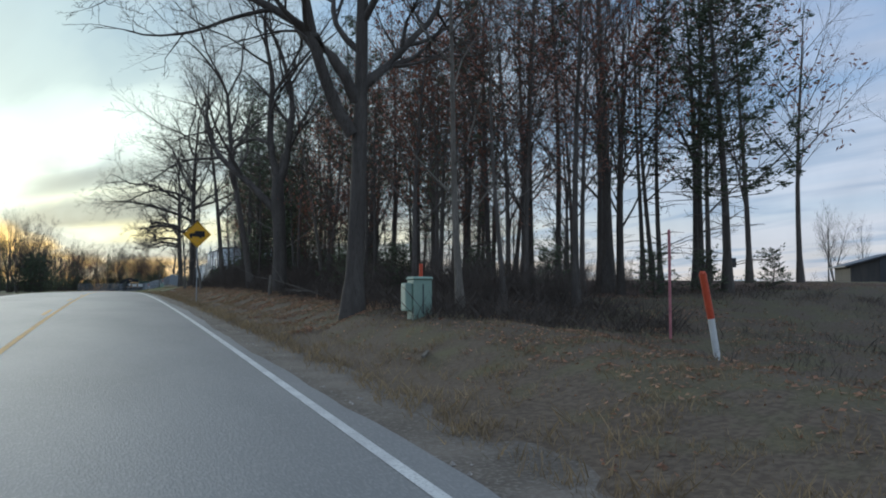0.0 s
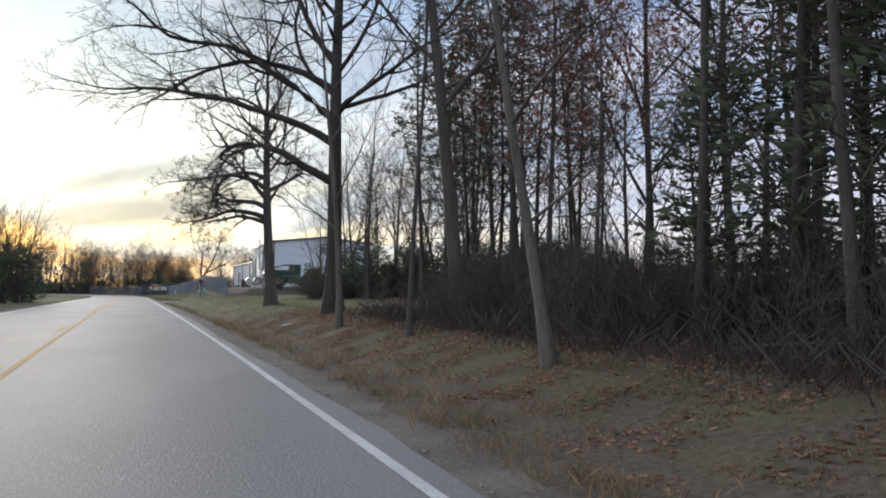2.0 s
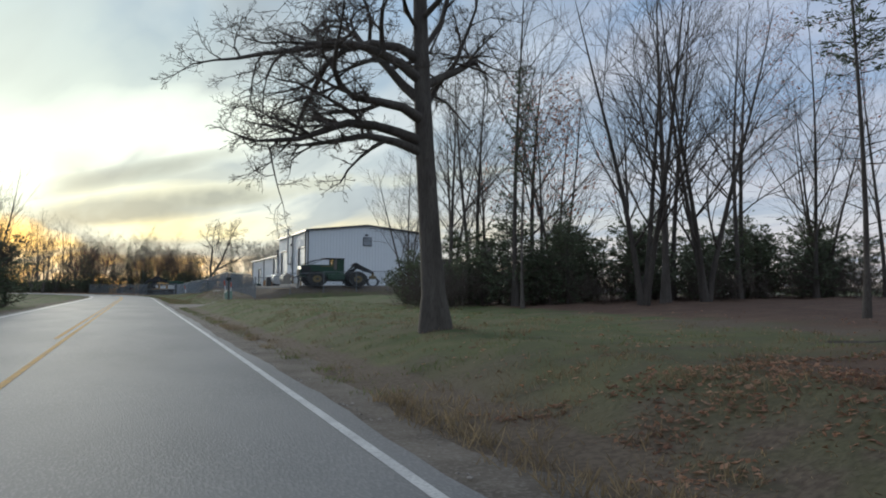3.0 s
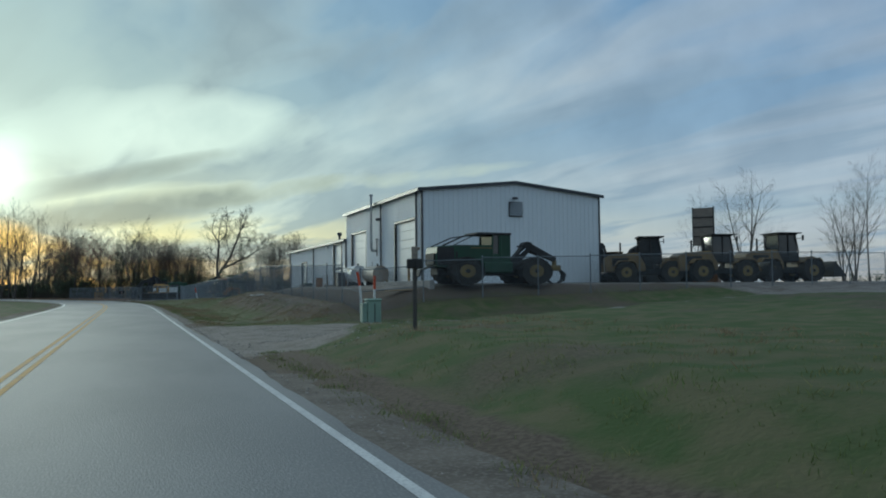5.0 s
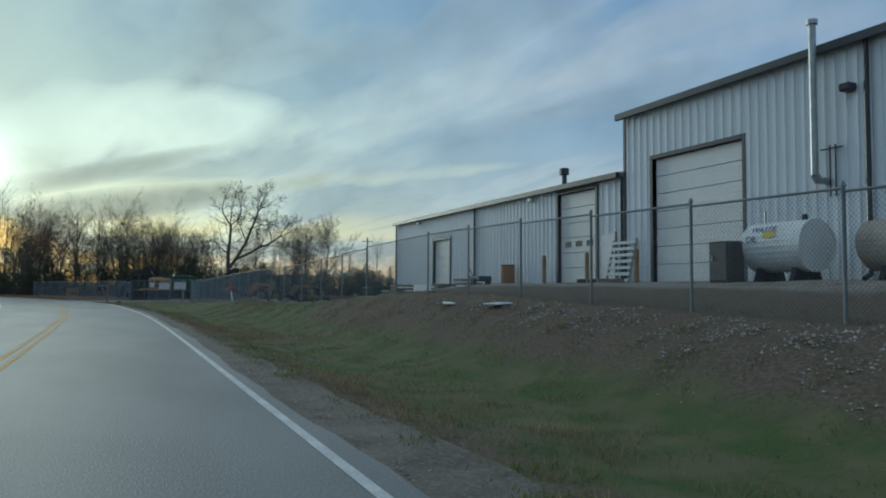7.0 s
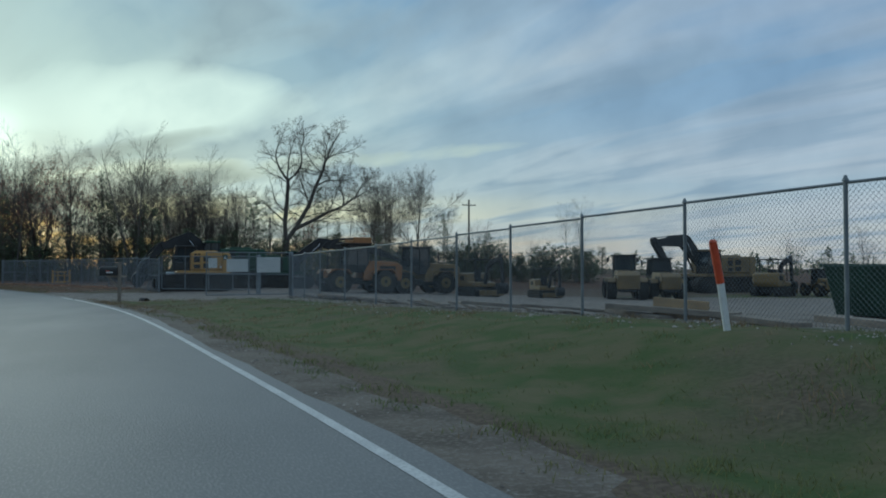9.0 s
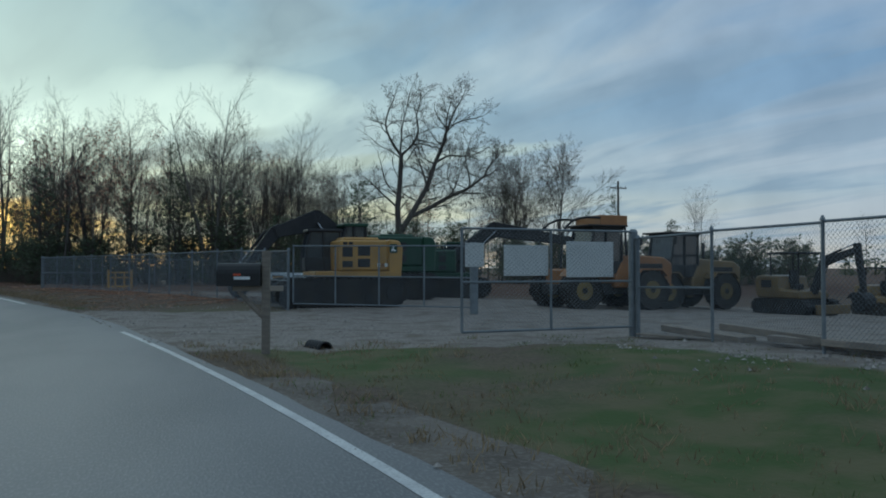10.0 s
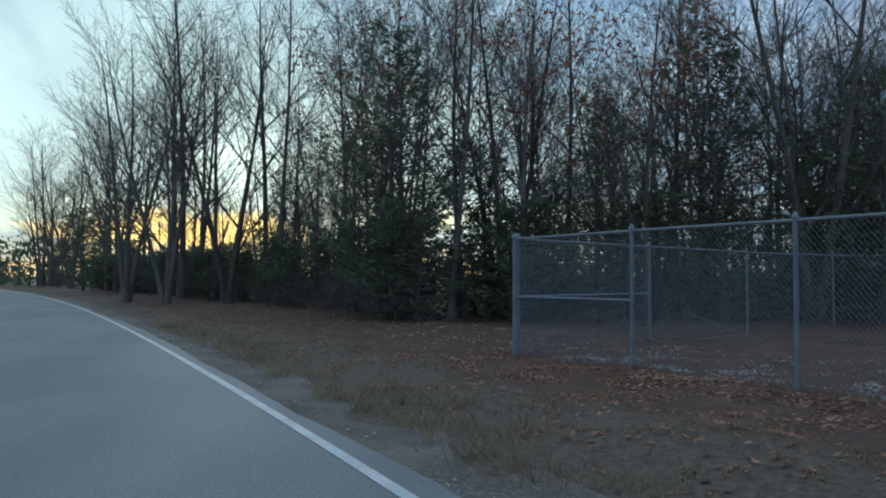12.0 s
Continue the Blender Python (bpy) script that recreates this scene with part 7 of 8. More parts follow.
def skidder(m, label):
    """Green forestry skidder, engine towards -x, cab in the middle, grapple boom behind."""
    S = thing("log_skidder", label, "forestry machine", m)
    for x in (-1.75, 1.75):
        for y in (-1.1, 1.1):
            wheel(S, x, y, 0.80, 0.62, M_RIM)
    bm = bmesh.new()
    prism(bm, [(-3.0, 1.05), (-0.25, 0.9), (-0.25, 2.36), (-2.0, 2.36), (-2.98, 2.26), (-3.06, 1.6)], -0.8, 0.8, "y", 0.05)
    h = part("engine_hood", bm, M_GREEN, S, "green engine hood")
    part("stripe", box_mesh((-1.35, -0.815, 2.16), (-0.3, -0.803, 2.23)), M_RIM, h, "yellow stripe")
    part("grille", box_mesh((-3.11, -0.6, 1.2), (-3.04, 0.6, 1.85), 0.01), M_BLACK, h, "dark front grille")
    for k in range(5):
        part("louvre", box_mesh((-2.75 + 0.16 * k, -0.815, 1.35), (-2.66 + 0.16 * k, -0.803, 1.95), 0.004), M_BLACK, h, "dark side louvre")
    part("hood_front_panel", box_mesh((-3.0, -0.808, 1.15), (-2.2, -0.80, 2.2), 0.003), M_BLACK, h, "blackened side panel")
    part("chassis", box_mesh((-2.9, -0.5, 0.55), (2.6, 0.5, 1.0), 0.05), M_BLACK, S, "black steel chassis")
    part("side_tank", box_mesh((-0.8, -1.0, 0.7), (0.7, 1.0, 1.35), 0.06), M_GREEN, S)
    part("rear_frame", box_mesh((0.7, -0.75, 0.85), (2.5, 0.75, 1.35), 0.06), M_BLACK, S)
    cab_box(S, -0.28, 0.62, -0.78, 0.78, 1.35, 3.06, M_GREEN, M_BLACK, 0.04)
    part("cab_side_plate", box_mesh((0.05, -0.80, 1.35), (0.60, -0.785, 2.98), 0.005), M_GREEN, S, "solid green cab side")
    part("roof_visor", box_mesh((-1.05, -0.86, 2.98), (0.70, 0.86, 3.12), 0.03), M_BLACK, S, "overhanging dark cab roof")
    for y in (-0.8, 0.8):
        bm = bmesh.new()
        cyl(bm, (-2.75, y, 2.3), (-1.75, y, 2.86), 0.035, sides=8)
        cyl(bm, (-1.75, y, 2.86), (-1.0, y, 3.0), 0.035, sides=8)
        cyl(bm, (-2.2, y, 2.34), (-1.25, y, 2.9), 0.025, sides=8)
        part("brush_guard", bm, M_BLACK, S, "bent black guard bar")
    bm = bmesh.new()
    prism(bm, [(-3.74, 0.5), (-3.66, 0.48), (-3.58, 0.84), (-3.0, 1.08), (-3.0, 1.14), (-3.63, 0.90)], -0.3, 0.3, "y", 0.02)
    part("dozer_blade", bm, M_BLACK, S, "narrow dozer blade")
    bm = bmesh.new()
    limb(bm, (1.1, 1.3), (1.9, 2.35), 0.22, 0.24, 0.22)
    limb(bm, (1.75, 2.45), (3.4, 1.55), 0.24, 0.13, 0.18)
    cyl(bm, (1.85, -0.25, 2.4), (1.85, 0.25, 2.4), 0.26, sides=14)
    a = part("grapple_boom", bm, M_BLACK, S, "dark cranked grapple boom")
    ram(a, (0.95, 1.45), (1.7, 2.2), -0.3)
    ram(a, (1.5, 2.4), (2.9, 1.6), 0.28)
    bm = bmesh.new()
    cyl(bm, (3.4, 0, 1.55), (3.4, 0, 1.2), 0.12, sides=10)
    bx(bm, (3.1, -0.2, 0.85), (3.7, 0.2, 1.2), 0.05)
    g = part("grapple_head", bm, M_RIM, S, "worn yellow grapple head")
    for s in (-1, 1):
        bm = bmesh.new()
        prism(bm, [(3.4 + s * 0.25, 1.0), (3.4 + s * 0.6, 0.65), (3.4 + s * 0.5, 0.2), (3.4 + s * 0.1, 0.03), (3.4 + s * 0.38, 0.3), (3.4 + s * 0.42, 0.6)], -0.14, 0.14)
        part("tong", bm, M_BLACK, g, "curved steel tong")


def yard(x, y):
    return ground_z(x, y) + 0.01


def at_yard(x, y, deg=0.0):
    return Matrix.Translation((x, y, yard(x, y))) @ Matrix.Rotation(radians(deg), 4, "Z")


# by the first entrance
skidder(at_yard(16.4, 122.95, 2) @ Matrix.Diagonal((1.06, 0.85, 0.80, 1)), "green forestry skidder with a grapple boom, parked by the workshop gable")
wheel_loader(at_yard(28.6, 127.0, 150), M_HAZEDYELLOW, "haze-dulled yellow wheel loader with a glazed cab, parked in the yard", scale=0.88)
wheel_loader(at_yard(32.0, 125.0, 165), M_HAZEDYELLOW, "haze-dulled yellow wheel loader with a glazed cab, parked in the yard", scale=0.9)
excavator(at_yard(31.5, 134.5, 20), M_HAZEDYELLOW, "small haze-dulled yellow excavator with its arm folded", ((-0.9, 1.5), (-2.6, 3.0), (-3.9, 1.6), (-3.7, 1.0, 1.2)), True, scale=0.8)
excavator(at_yard(36.0, 136.0, 10), M_HAZEDYELLOW, "small haze-dulled yellow excavator with its arm folded", ((-0.9, 1.5), (-2.6, 3.0), (-3.9, 1.6), (-3.7, 1.0, 1.2)), True, scale=0.8)
wheel_loader(at_yard(38.5, 126.5, 170), M_HAZEDYELLOW, "haze-dulled yellow wheel loader with a glazed cab, parked in the yard")
# in the second yard
excavator(at_yard(3.55, 212.45, 0), M_YELLOW, "yellow tracked excavator with a dark cab and badge on its counterweight", None, True, badge=True, far_cab=True, scale=0.97)
excavator(at_yard(6.1, 217.6, 2), M_GREEN, "dark green tracked forestry excavator with a black boom and large bucket",
          ((-0.4, 1.6), (-3.6, 2.45), (-4.75, 1.0), (-4.7, 0.52, 0.9)), True, scale=1.12, crown=(-2.1, 2.9))
excavator(at_yard(10.6, 221.9, 176), M_GREEN, "dark green tracked excavator with a long black lowered boom", ((-0.5, 1.8), (-7.0, 2.85), (-9.2, 2.1), None), True, crown=(-2.9, 3.4))
wheel_loader(at_yard(13.3, 211.0, 4), M_ORANGE, "old orange log loader with an arched guard over its cab", guard=True, name="log_loader", scale=0.98, arms=False)
wheel_loader(at_yard(18.1, 212.9, 6), M_HAZEDYELLOW, "haze-dulled yellow wheel loader with a dark overhanging cab roof")
mini_excavator(at_yard(20.8, 209.3, 96), M_HAZEDYELLOW, "small yellow excavator with an open canopy and its arm folded", 0.98)
mini_excavator(at_yard(26.0, 209.8, 84), M_HAZEDYELLOW, "small yellow excavator with an open canopy and its arm folded", 0.82)
excavator(at_yard(46.1, 216.0, 2) @ Matrix.Diagonal((1.5, 1.3, 1.3, 1)), M_HAZEDYELLOW, "large haze-dulled yellow excavator with its dark boom arched high", ((-0.7, 1.7), (-4.1, 3.16), (-3.0, 1.2), None), True, crown=(-2.1, 3.32))
wheel_loader(at_yard(31.2, 208.0, 240), M_HAZEDYELLOW, "haze-dulled yellow wheel loader with a glazed cab, parked on gravel", scale=0.96, arms=False)
wheel_loader(at_yard(34.3, 208.2, 250), M_HAZEDYELLOW, "haze-dulled yellow wheel loader with a glazed cab, parked on gravel", scale=0.9, arms=False)
mini_excavator(at_yard(45.0, 208.4, 200), M_HAZEDYELLOW, "small yellow excavator with an open canopy and its arm folded", 1.15)
wheel_loader(at_yard(48.4, 207.0, 250), M_HAZEDYELLOW, "small yellow loader with a glazed cab, parked on gravel", scale=0.66, arms=False)
wheel_loader(at_yard(52.7, 207.4, 240), M_HAZEDYELLOW, "small yellow loader with a glazed cab, parked on gravel", scale=0.62, arms=False)


# ---------------------------------------------------------------- roadside things
M_SIGNYELLOW = material("sign_yellow", (0.92, 0.50, 0.015), (0.86, 0.46, 0.015), 2.0, 0.4, 0, 0.03, 40, (0.76, 0.40, 0.02), 0.2)
M_SIGNBLACK = material("sign_black", (0.012, 0.012, 0.013), (0.02, 0.02, 0.02), 3, 0.5, 0, 0, 30)
M_ORANGEMARK = material("faded_red_orange_plastic", (0.55, 0.085, 0.03), (0.46, 0.07, 0.03), 4, 0.5, 0, 0.05, 30)
M_PINK = material("faded_pink_plastic", (0.50, 0.20, 0.22), (0.42, 0.16, 0.18), 4, 0.5, 0, 0.05, 30)
M_PEDESTAL = material("pale_green_cabinet_paint", (0.26, 0.36, 0.29), (0.22, 0.30, 0.25), 2.5, 0.6, 0, 0.05, 35, (0.15, 0.19, 0.15), 0.25)
M_DARKGREEN = material("dark_green_steel", (0.03, 0.07, 0.05), (0.025, 0.055, 0.042), 1.5, 0.55, 0, 0.1, 25, (0.07, 0.05, 0.03), 0.35)
M_CONTAINER = material("dull_beige_container_paint", (0.34, 0.33, 0.29), (0.28, 0.27, 0.24), 1.0, 0.6, 0, 0.08, 22, (0.20, 0.13, 0.08), 0.3)
M_DARKBOARD = material("dark_weathered_boards", (0.075, 0.07, 0.065), (0.10, 0.09, 0.08), 1.2, 0.85, 0, 0.2, 20, stretch=(3, 3, 0.4))
M_PLASTICTANK = material("cloudy_white_plastic", (0.58, 0.62, 0.64), (0.50, 0.54, 0.56), 2, 0.5, 0, 0, 20)


def truck_sign():
    s = thing("truck_crossing_sign", "yellow diamond warning sign with a black truck on a steel post", "road sign", Matrix.Translation((3.02, 33.1, ground_z(3.02, 33.1))) @ Matrix.Rotation(radians(-6), 4, "Z"))
    zc = 2.73 + float(grade(33.1)) - ground_z(3.02, 33.1)
    h = 0.545
    c = 0.03

    def diamond(k):
        return [(0, zc - k), (c, zc - k + c), (k - c, zc - c), (k, zc), (k - c, zc + c), (c, zc + k - c), (0, zc + k), (-c, zc + k - c), (-k + c, zc + c), (-k, zc), (-k + c, zc - c), (-c, zc - k + c)]
    bm = bmesh.new()
    prism(bm, diamond(h), -0.004, 0.0)
    plate = part("sign_plate", bm, M_SIGNYELLOW, s, "yellow diamond plate")
    bm = bmesh.new()
    outer, inner = diamond(h * 0.955), diamond(h * 0.925)
    n = len(outer)
    vo = [bm.verts.new((x, -0.0065, z)) for x, z in outer]
    vi = [bm.verts.new((x, -0.0065, z)) for x, z in inner]
    for i in range(n):
        bm.faces.new((vo[i], vo[(i + 1) % n], vi[(i + 1) % n], vi[i]))
    part("sign_border", bm, M_SIGNBLACK, plate, "black border line")
    bm = bmesh.new()
    k = 0.31
    pts = [(-0.98, -0.28), (-0.98, 0.05), (-0.62, 0.12), (-0.48, 0.12), (-0.28, 0.28), (-0.28, 0.42), (0.92, 0.42), (0.92, -0.36), (0.58, -0.36), (-0.66, -0.30)]
    prism(bm, [(x * k, zc + 0.01 + z * k) for x, z in pts], -0.0085, -0.006)
    for x in (-0.78, 0.42):
        cyl(bm, (x * k, -0.0085, zc - 0.11), (x * k, -0.006, zc - 0.11), 0.047, sides=16)
    part("truck_symbol", bm, M_SIGNBLACK, plate, "black side view of a truck")
    bm = bmesh.new()
    prism(bm, [(-0.025, 0.005), (-0.018, 0.03), (0.018, 0.03), (0.025, 0.005), (0.019, 0.005), (0.013, 0.024), (-0.013, 0.024), (-0.019, 0.005)], -0.35, zc + 0.40, "z")
    p = part("post", bm, M_GALV, s, "grey galvanised channel post")
    for z in (zc - 0.25, zc + 0.25):
        bm = bmesh.new()
        cyl(bm, (0, -0.012, z), (0, 0.03, z), 0.012, sides=8)
        part("bolt", bm, M_GALV, p)


truck_sign()


def pedestal(x, y, h=0.72, flags=2):
    g = thing("utility_pedestal", "pale green utility pedestal with a red-topped marker post", "utility box", Matrix.Translation((x, y, ground_z(x, y))), "utility pedestals")
    part("cabinet", box_mesh((-0.17, -0.17, -0.1), (0.17, 0.17, h), 0.02), M_PEDESTAL, g)
    part("lid", box_mesh((-0.19, -0.19, h - 0.02), (0.19, 0.19, h + 0.05), 0.03), M_PEDESTAL, g)
    part("side_box", box_mesh((-0.30, -0.12, 0.12), (-0.172, 0.12, h - 0.06), 0.015), M_PEDESTAL, g, "narrow side box")
    part("door_seam", box_mesh((-0.01, -0.176, 0.08), (0.01, -0.17, h - 0.08)), M_TRIM, g, "dark door seam")
    if flags:
        for dx, lean, more in ((0.12, 0.0, 0.0), (-0.17, -0.16, 0.1))[:flags]:
            bm = bmesh.new()
            cyl(bm, (dx, 0.24, -0.1), (dx + lean * 0.6, 0.24, h - 0.18 + 0.23 * flags + more), 0.03, sides=10)
            mk = part("marker_post", bm, M_WHITE, g, "white lower marker post")
            bm = bmesh.new()
            cyl(bm, (dx + lean * 0.6, 0.24, h - 0.18 + 0.23 * flags + more), (dx + lean, 0.24, h - 0.06 + 0.34 * flags + more), 0.034, sides=10)
            part("marker_top", bm, M_ORANGEMARK, mk, "red-orange marker top")
    return g


pedestal(4.85, 13.2, 0.66, 1)
pedestal(5.66, 107.6, 0.66)


def marker(x, y, h, lean, label, top=M_ORANGEMARK, r=0.045):
    z = ground_z(x, y)
    g = thing("marker_post", label, "marker post", Matrix.Translation((x, y, z)), "marker posts")
    bm = bmesh.new()
    cyl(bm, (0, 0, -0.2), (lean * 0.55, 0, h * 0.55), r, sides=10)
    part("lower_tube", bm, M_WHITE if top is M_ORANGEMARK else top, g)
    bm = bmesh.new()
    cyl(bm, (lean * 0.55, 0, h * 0.55), (lean, 0, h), r * 1.1, sides=10)
    cyl(bm, (lean, 0, h), (lean, 0, h + 0.03), r * 1.1, r * 0.65, sides=10)
    part("upper_tube", bm, top, g)


marker(7.65, 9.05, 1.36, -0.3, "leaning utility marker post, red above and white below")
marker(8.9, 11.6, 1.9, 0.0, "thin faded pink utility marker stake", M_PINK, 0.024)
marker(6.6, 198.4 - 0.2 - 26 + 0.0, 1.14, -0.26, "leaning utility marker post, red above and white below")


def mailbox(x, y, turn, label):
    g = thing("mailbox", label, "mailbox", Matrix.Translation((x, y, ground_z(x, y))) @ Matrix.Rotation(radians(turn), 4, "Z"), "roadside mailboxes")
    part("post", box_mesh((-0.06, -0.06, -0.3), (0.06, 0.06, 1.60), 0.008), M_WOOD, g, "weathered square wooden post")
    part("crossarm", box_mesh((-0.5, -0.045, 0.98), (0.26, 0.045, 1.06), 0.006), M_WOOD, g, "short wooden crossarm")
    bm = bmesh.new()
    cyl(bm, (-0.02, 0, 0.55), (-0.42, 0, 0.98), 0.035, sides=6)
    part("brace", bm, M_WOOD, g, "diagonal wooden brace")
    bm = bmesh.new()
    pts = [(-0.16, 1.06), (0.16, 1.06), (0.16, 1.25)] + [(0.16 * math.cos(math.pi * i / 8), 1.25 + 0.16 * math.sin(math.pi * i / 8)) for i in range(1, 8)] + [(-0.16, 1.25)]
    prism(bm, pts, -0.72, -0.07, "x")
    b = part("box", bm, M_SIGNBLACK, g, "black metal letter box")
    part("name_bar", box_mesh((-0.46, -0.172, 1.16), (-0.22, -0.165, 1.205)), M_WHITE, b, "plain white bar")
    part("logo_bar", box_mesh((-0.47, -0.172, 1.22), (-0.36, -0.165, 1.25)), M_ORANGEMARK, b, "plain red bar")
    part("flag", box_mesh((-0.25, 0.165, 1.2), (-0.22, 0.175, 1.38)), M_ORANGEMARK, b, "small red flag")


mailbox(-0.42, 197.9, -14, "black letter box on a wooden post beside the gravel entrance")


def box_on_post():
    x, y = 5.13, 103.1
    g = thing("newspaper_box", "dark newspaper box and stub on a wooden post in the grass", "mailbox", Matrix.Translation((x, y, ground_z(x, y))) @ Matrix.Rotation(radians(25), 4, "Z"))
    z = 1.70 - ground_z(x, y) - 1.50
    g.matrix_basis = g.matrix_basis @ Matrix.Translation((0, 0, z))
    part("post", box_mesh((-0.034, -0.034, -0.3 - z), (0.034, 0.034, 1.55), 0.01), M_DARKBOARD, g, "dark wooden post")
    part("box", box_mesh((-0.11, -0.13, 1.50), (0.11, 0.13, 1.69), 0.02), M_SIGNBLACK, g, "dark letter box")
    part("stub", box_mesh((-0.05, -0.05, 1.69), (0.05, 0.05, 1.93), 0.015), M_WOOD, g, "upright wooden stub")
    part("arm", box_mesh((0.0, -0.04, 1.86), (0.12, 0.04, 1.92), 0.01), M_WOOD, g)


box_on_post()


def stump_post(x, y, h, label):
    g = thing("fence_stub", label, "post", Matrix.Translation((x, y, ground_z(x, y))))
    bm = bmesh.new()
    vs = cyl(bm, (0, 0, -0.2), (0.03, 0.02, h), 0.075, 0.06, sides=9)
    for v in vs:
        v.co += Vector((math.sin(v.co.z * 9) * 0.012, math.cos(v.co.z * 7) * 0.012, 0))
    part("post", bm, M_PALE_BARK, g)


stump_post(4.75, 26.55, 0.66, "short weathered round wooden post by the oak")
stump_post(8.3, 28.6, 0.6, "short weathered round wooden post among leaves")


def utility_pole(x, y, h):
    g = thing("utility_pole", "dark wooden utility pole with one crossarm", "utility pole", Matrix.Translation((x, y, ground_z(x, y))))
    bm = bmesh.new()
    cyl(bm, (0, 0, -0.5), (0, 0, h), 0.15, 0.10, sides=12)
    p = part("pole", bm, M_BARK, g, "dark wooden pole")
    a = part("crossarm", box_mesh((-0.95, -0.06, h - 0.75), (0.95, 0.06, h - 0.63), 0.01), M_WOOD, g, "wooden crossarm")
    for dx in (-0.85, -0.3, 0.3, 0.85):
        bm = bmesh.new()
        cyl(bm, (dx, 0, h - 0.63), (dx, 0, h - 0.48), 0.04, 0.025, sides=8)
        part("insulator", bm, M_GALV, a)


utility_pole(40.2, 252.6, 10.0)
utility_pole(20.2, 120.0 + 160, 9.0)


def container(x, y, deg):
    g = thing("shipping_container", "dull beige corrugated shipping container on the gravel", "container", at_yard(x, y, deg))
    L, W, H = 6.06, 2.44, 2.59
    part("floor_frame", box_mesh((0, 0, 0.02), (L, W, 0.18), 0.01), M_CONTAINER, g)
    part("roof", box_mesh((0.03, 0.03, H - 0.06), (L - 0.03, W - 0.03, H - 0.02), 0.005), M_CONTAINER, g)
    for px in (0, L - 0.16):
        for py in (0, W - 0.16):
            part("corner_post", box_mesh((px, py, 0), (px + 0.16, py + 0.16, H), 0.015), M_CONTAINER, g)
    me = bpy.data.meshes.new("corrugated_side")
    prof = []
    n = 20
    w = (L - 0.3) / n
    for i in range(n):
        x0 = 0.15 + i * w
        prof += [(x0, 0.08), (x0 + w * 0.3, 0.08), (x0 + w * 0.45, 0.04), (x0 + w * 0.8, 0.04), (x0 + w * 0.95, 0.08)]
    V = [(a, b, 0.15) for a, b in prof] + [(a, b, H - 0.05) for a, b in prof]
    k = len(prof)
    me.from_pydata(V, [], [(i, i + 1, k + i + 1, k + i) for i in range(k - 1)])
    me.materials.append(M_CONTAINER)
    piece("corrugated_side", me, g)
    piece("corrugated_side", me, g, Matrix.Translation((0, W - 0.12, 0)))
    part("end_wall", box_mesh((L - 0.10, 0.1, 0.1), (L - 0.05, W - 0.1, H - 0.1), 0.005), M_CONTAINER, g)
    for s in range(2):
        d = part("door", box_mesh((0.03, 0.15 + s * 1.08, 0.18), (0.09, 1.21 + s * 1.08, H - 0.12), 0.012), M_CONTAINER, g, "container door leaf")
        for r in (0.3, 0.75):
            bm = bmesh.new()
            yy = 0.15 + s * 1.08 + 1.06 * r
            cyl(bm, (-0.01, yy, 0.2), (-0.01, yy, H - 0.14), 0.02, sides=8)
            part("lock_rod", bm, M_GALV, d)
        for z in (0.8, 1.5):
            part("door_rib", box_mesh((0.015, 0.2 + s * 1.08, z), (0.03, 1.16 + s * 1.08, z + 0.06), 0.004), M_CONTAINER, d)


container(19.7, 173.4, 16)


def dumpster(x, y, deg):
    g = thing("dumpster", "long dark green open-top dumpster", "dumpster", at_yard(x, y, deg))
    bm = bmesh.new()
    prism(bm, [(-2.4, 0.25), (2.6, 0.25), (2.9, 1.55), (-2.9, 1.55)], -1.1, 1.1, "y", 0.02)
    b = part("bin", bm, M_DARKGREEN, g)
    for i in range(7):
        xx = -2.2 + i * 0.74
        part("rib", box_mesh((xx, -1.17, 0.3), (xx + 0.10, -1.1, 1.5), 0.01), M_DARKGREEN, b)
    part("rim", box_mesh((-2.95, -1.18, 1.5), (2.95, -1.06, 1.6), 0.01), M_DARKGREEN, b)
    part("rim", box_mesh((-2.95, 1.06, 1.5), (2.95, 1.18, 1.6), 0.01), M_DARKGREEN, b)
    for xx in (-1.9, 1.9):
        bm = bmesh.new()
        cyl(bm, (xx, -0.9, 0.13), (xx, 0.9, 0.13), 0.12, sides=12)
        part("roller", bm, M_BLACK, g)


dumpster(19.6, 178.6, 5)


def pallet_stack(x, y, n, deg):
    for i in range(n):
        g = thing("pallet", "weathered wooden pallet in a stack", "pallet", at_yard(x, y, deg + (i * 7) % 5) @ Matrix.Translation((0, 0, 0.15 * i)), "stacked pallets")
        for k in range(3):
            part("stringer", box_mesh((-0.5, -0.58 + k * 0.54, 0.02), (0.5, -0.50 + k * 0.54, 0.12)), M_WOOD, g)
        for k in range(6):
            part("slat", box_mesh((-0.5 + k * 0.18, -0.6, 0.12), (-0.40 + k * 0.18, 0.6, 0.145), 0.003), M_WOOD, g)


pallet_stack(18.0, 174.6, 6, 12)
pallet_stack(14.2, 145.9, 1, 0)


def lumber(x, y, length, deg, label, mat=None, w=0.2, h=0.05, z=0.0):
    g = thing("plank", label, "plank", Matrix.Translation((x, y, ground_z(x, y) + 0.02 + z)) @ Matrix.Rotation(radians(deg), 4, "Z"), "discarded planks along the fence")
    bm = bmesh.new()
    bx(bm, (-length / 2, -w / 2, 0), (length / 2, w / 2, h), 0.006)
    for v in bm.verts:
        v.co.z += 0.03 * math.sin(v.co.x * 1.3)
    part("board", bm, mat or M_WOOD, g)


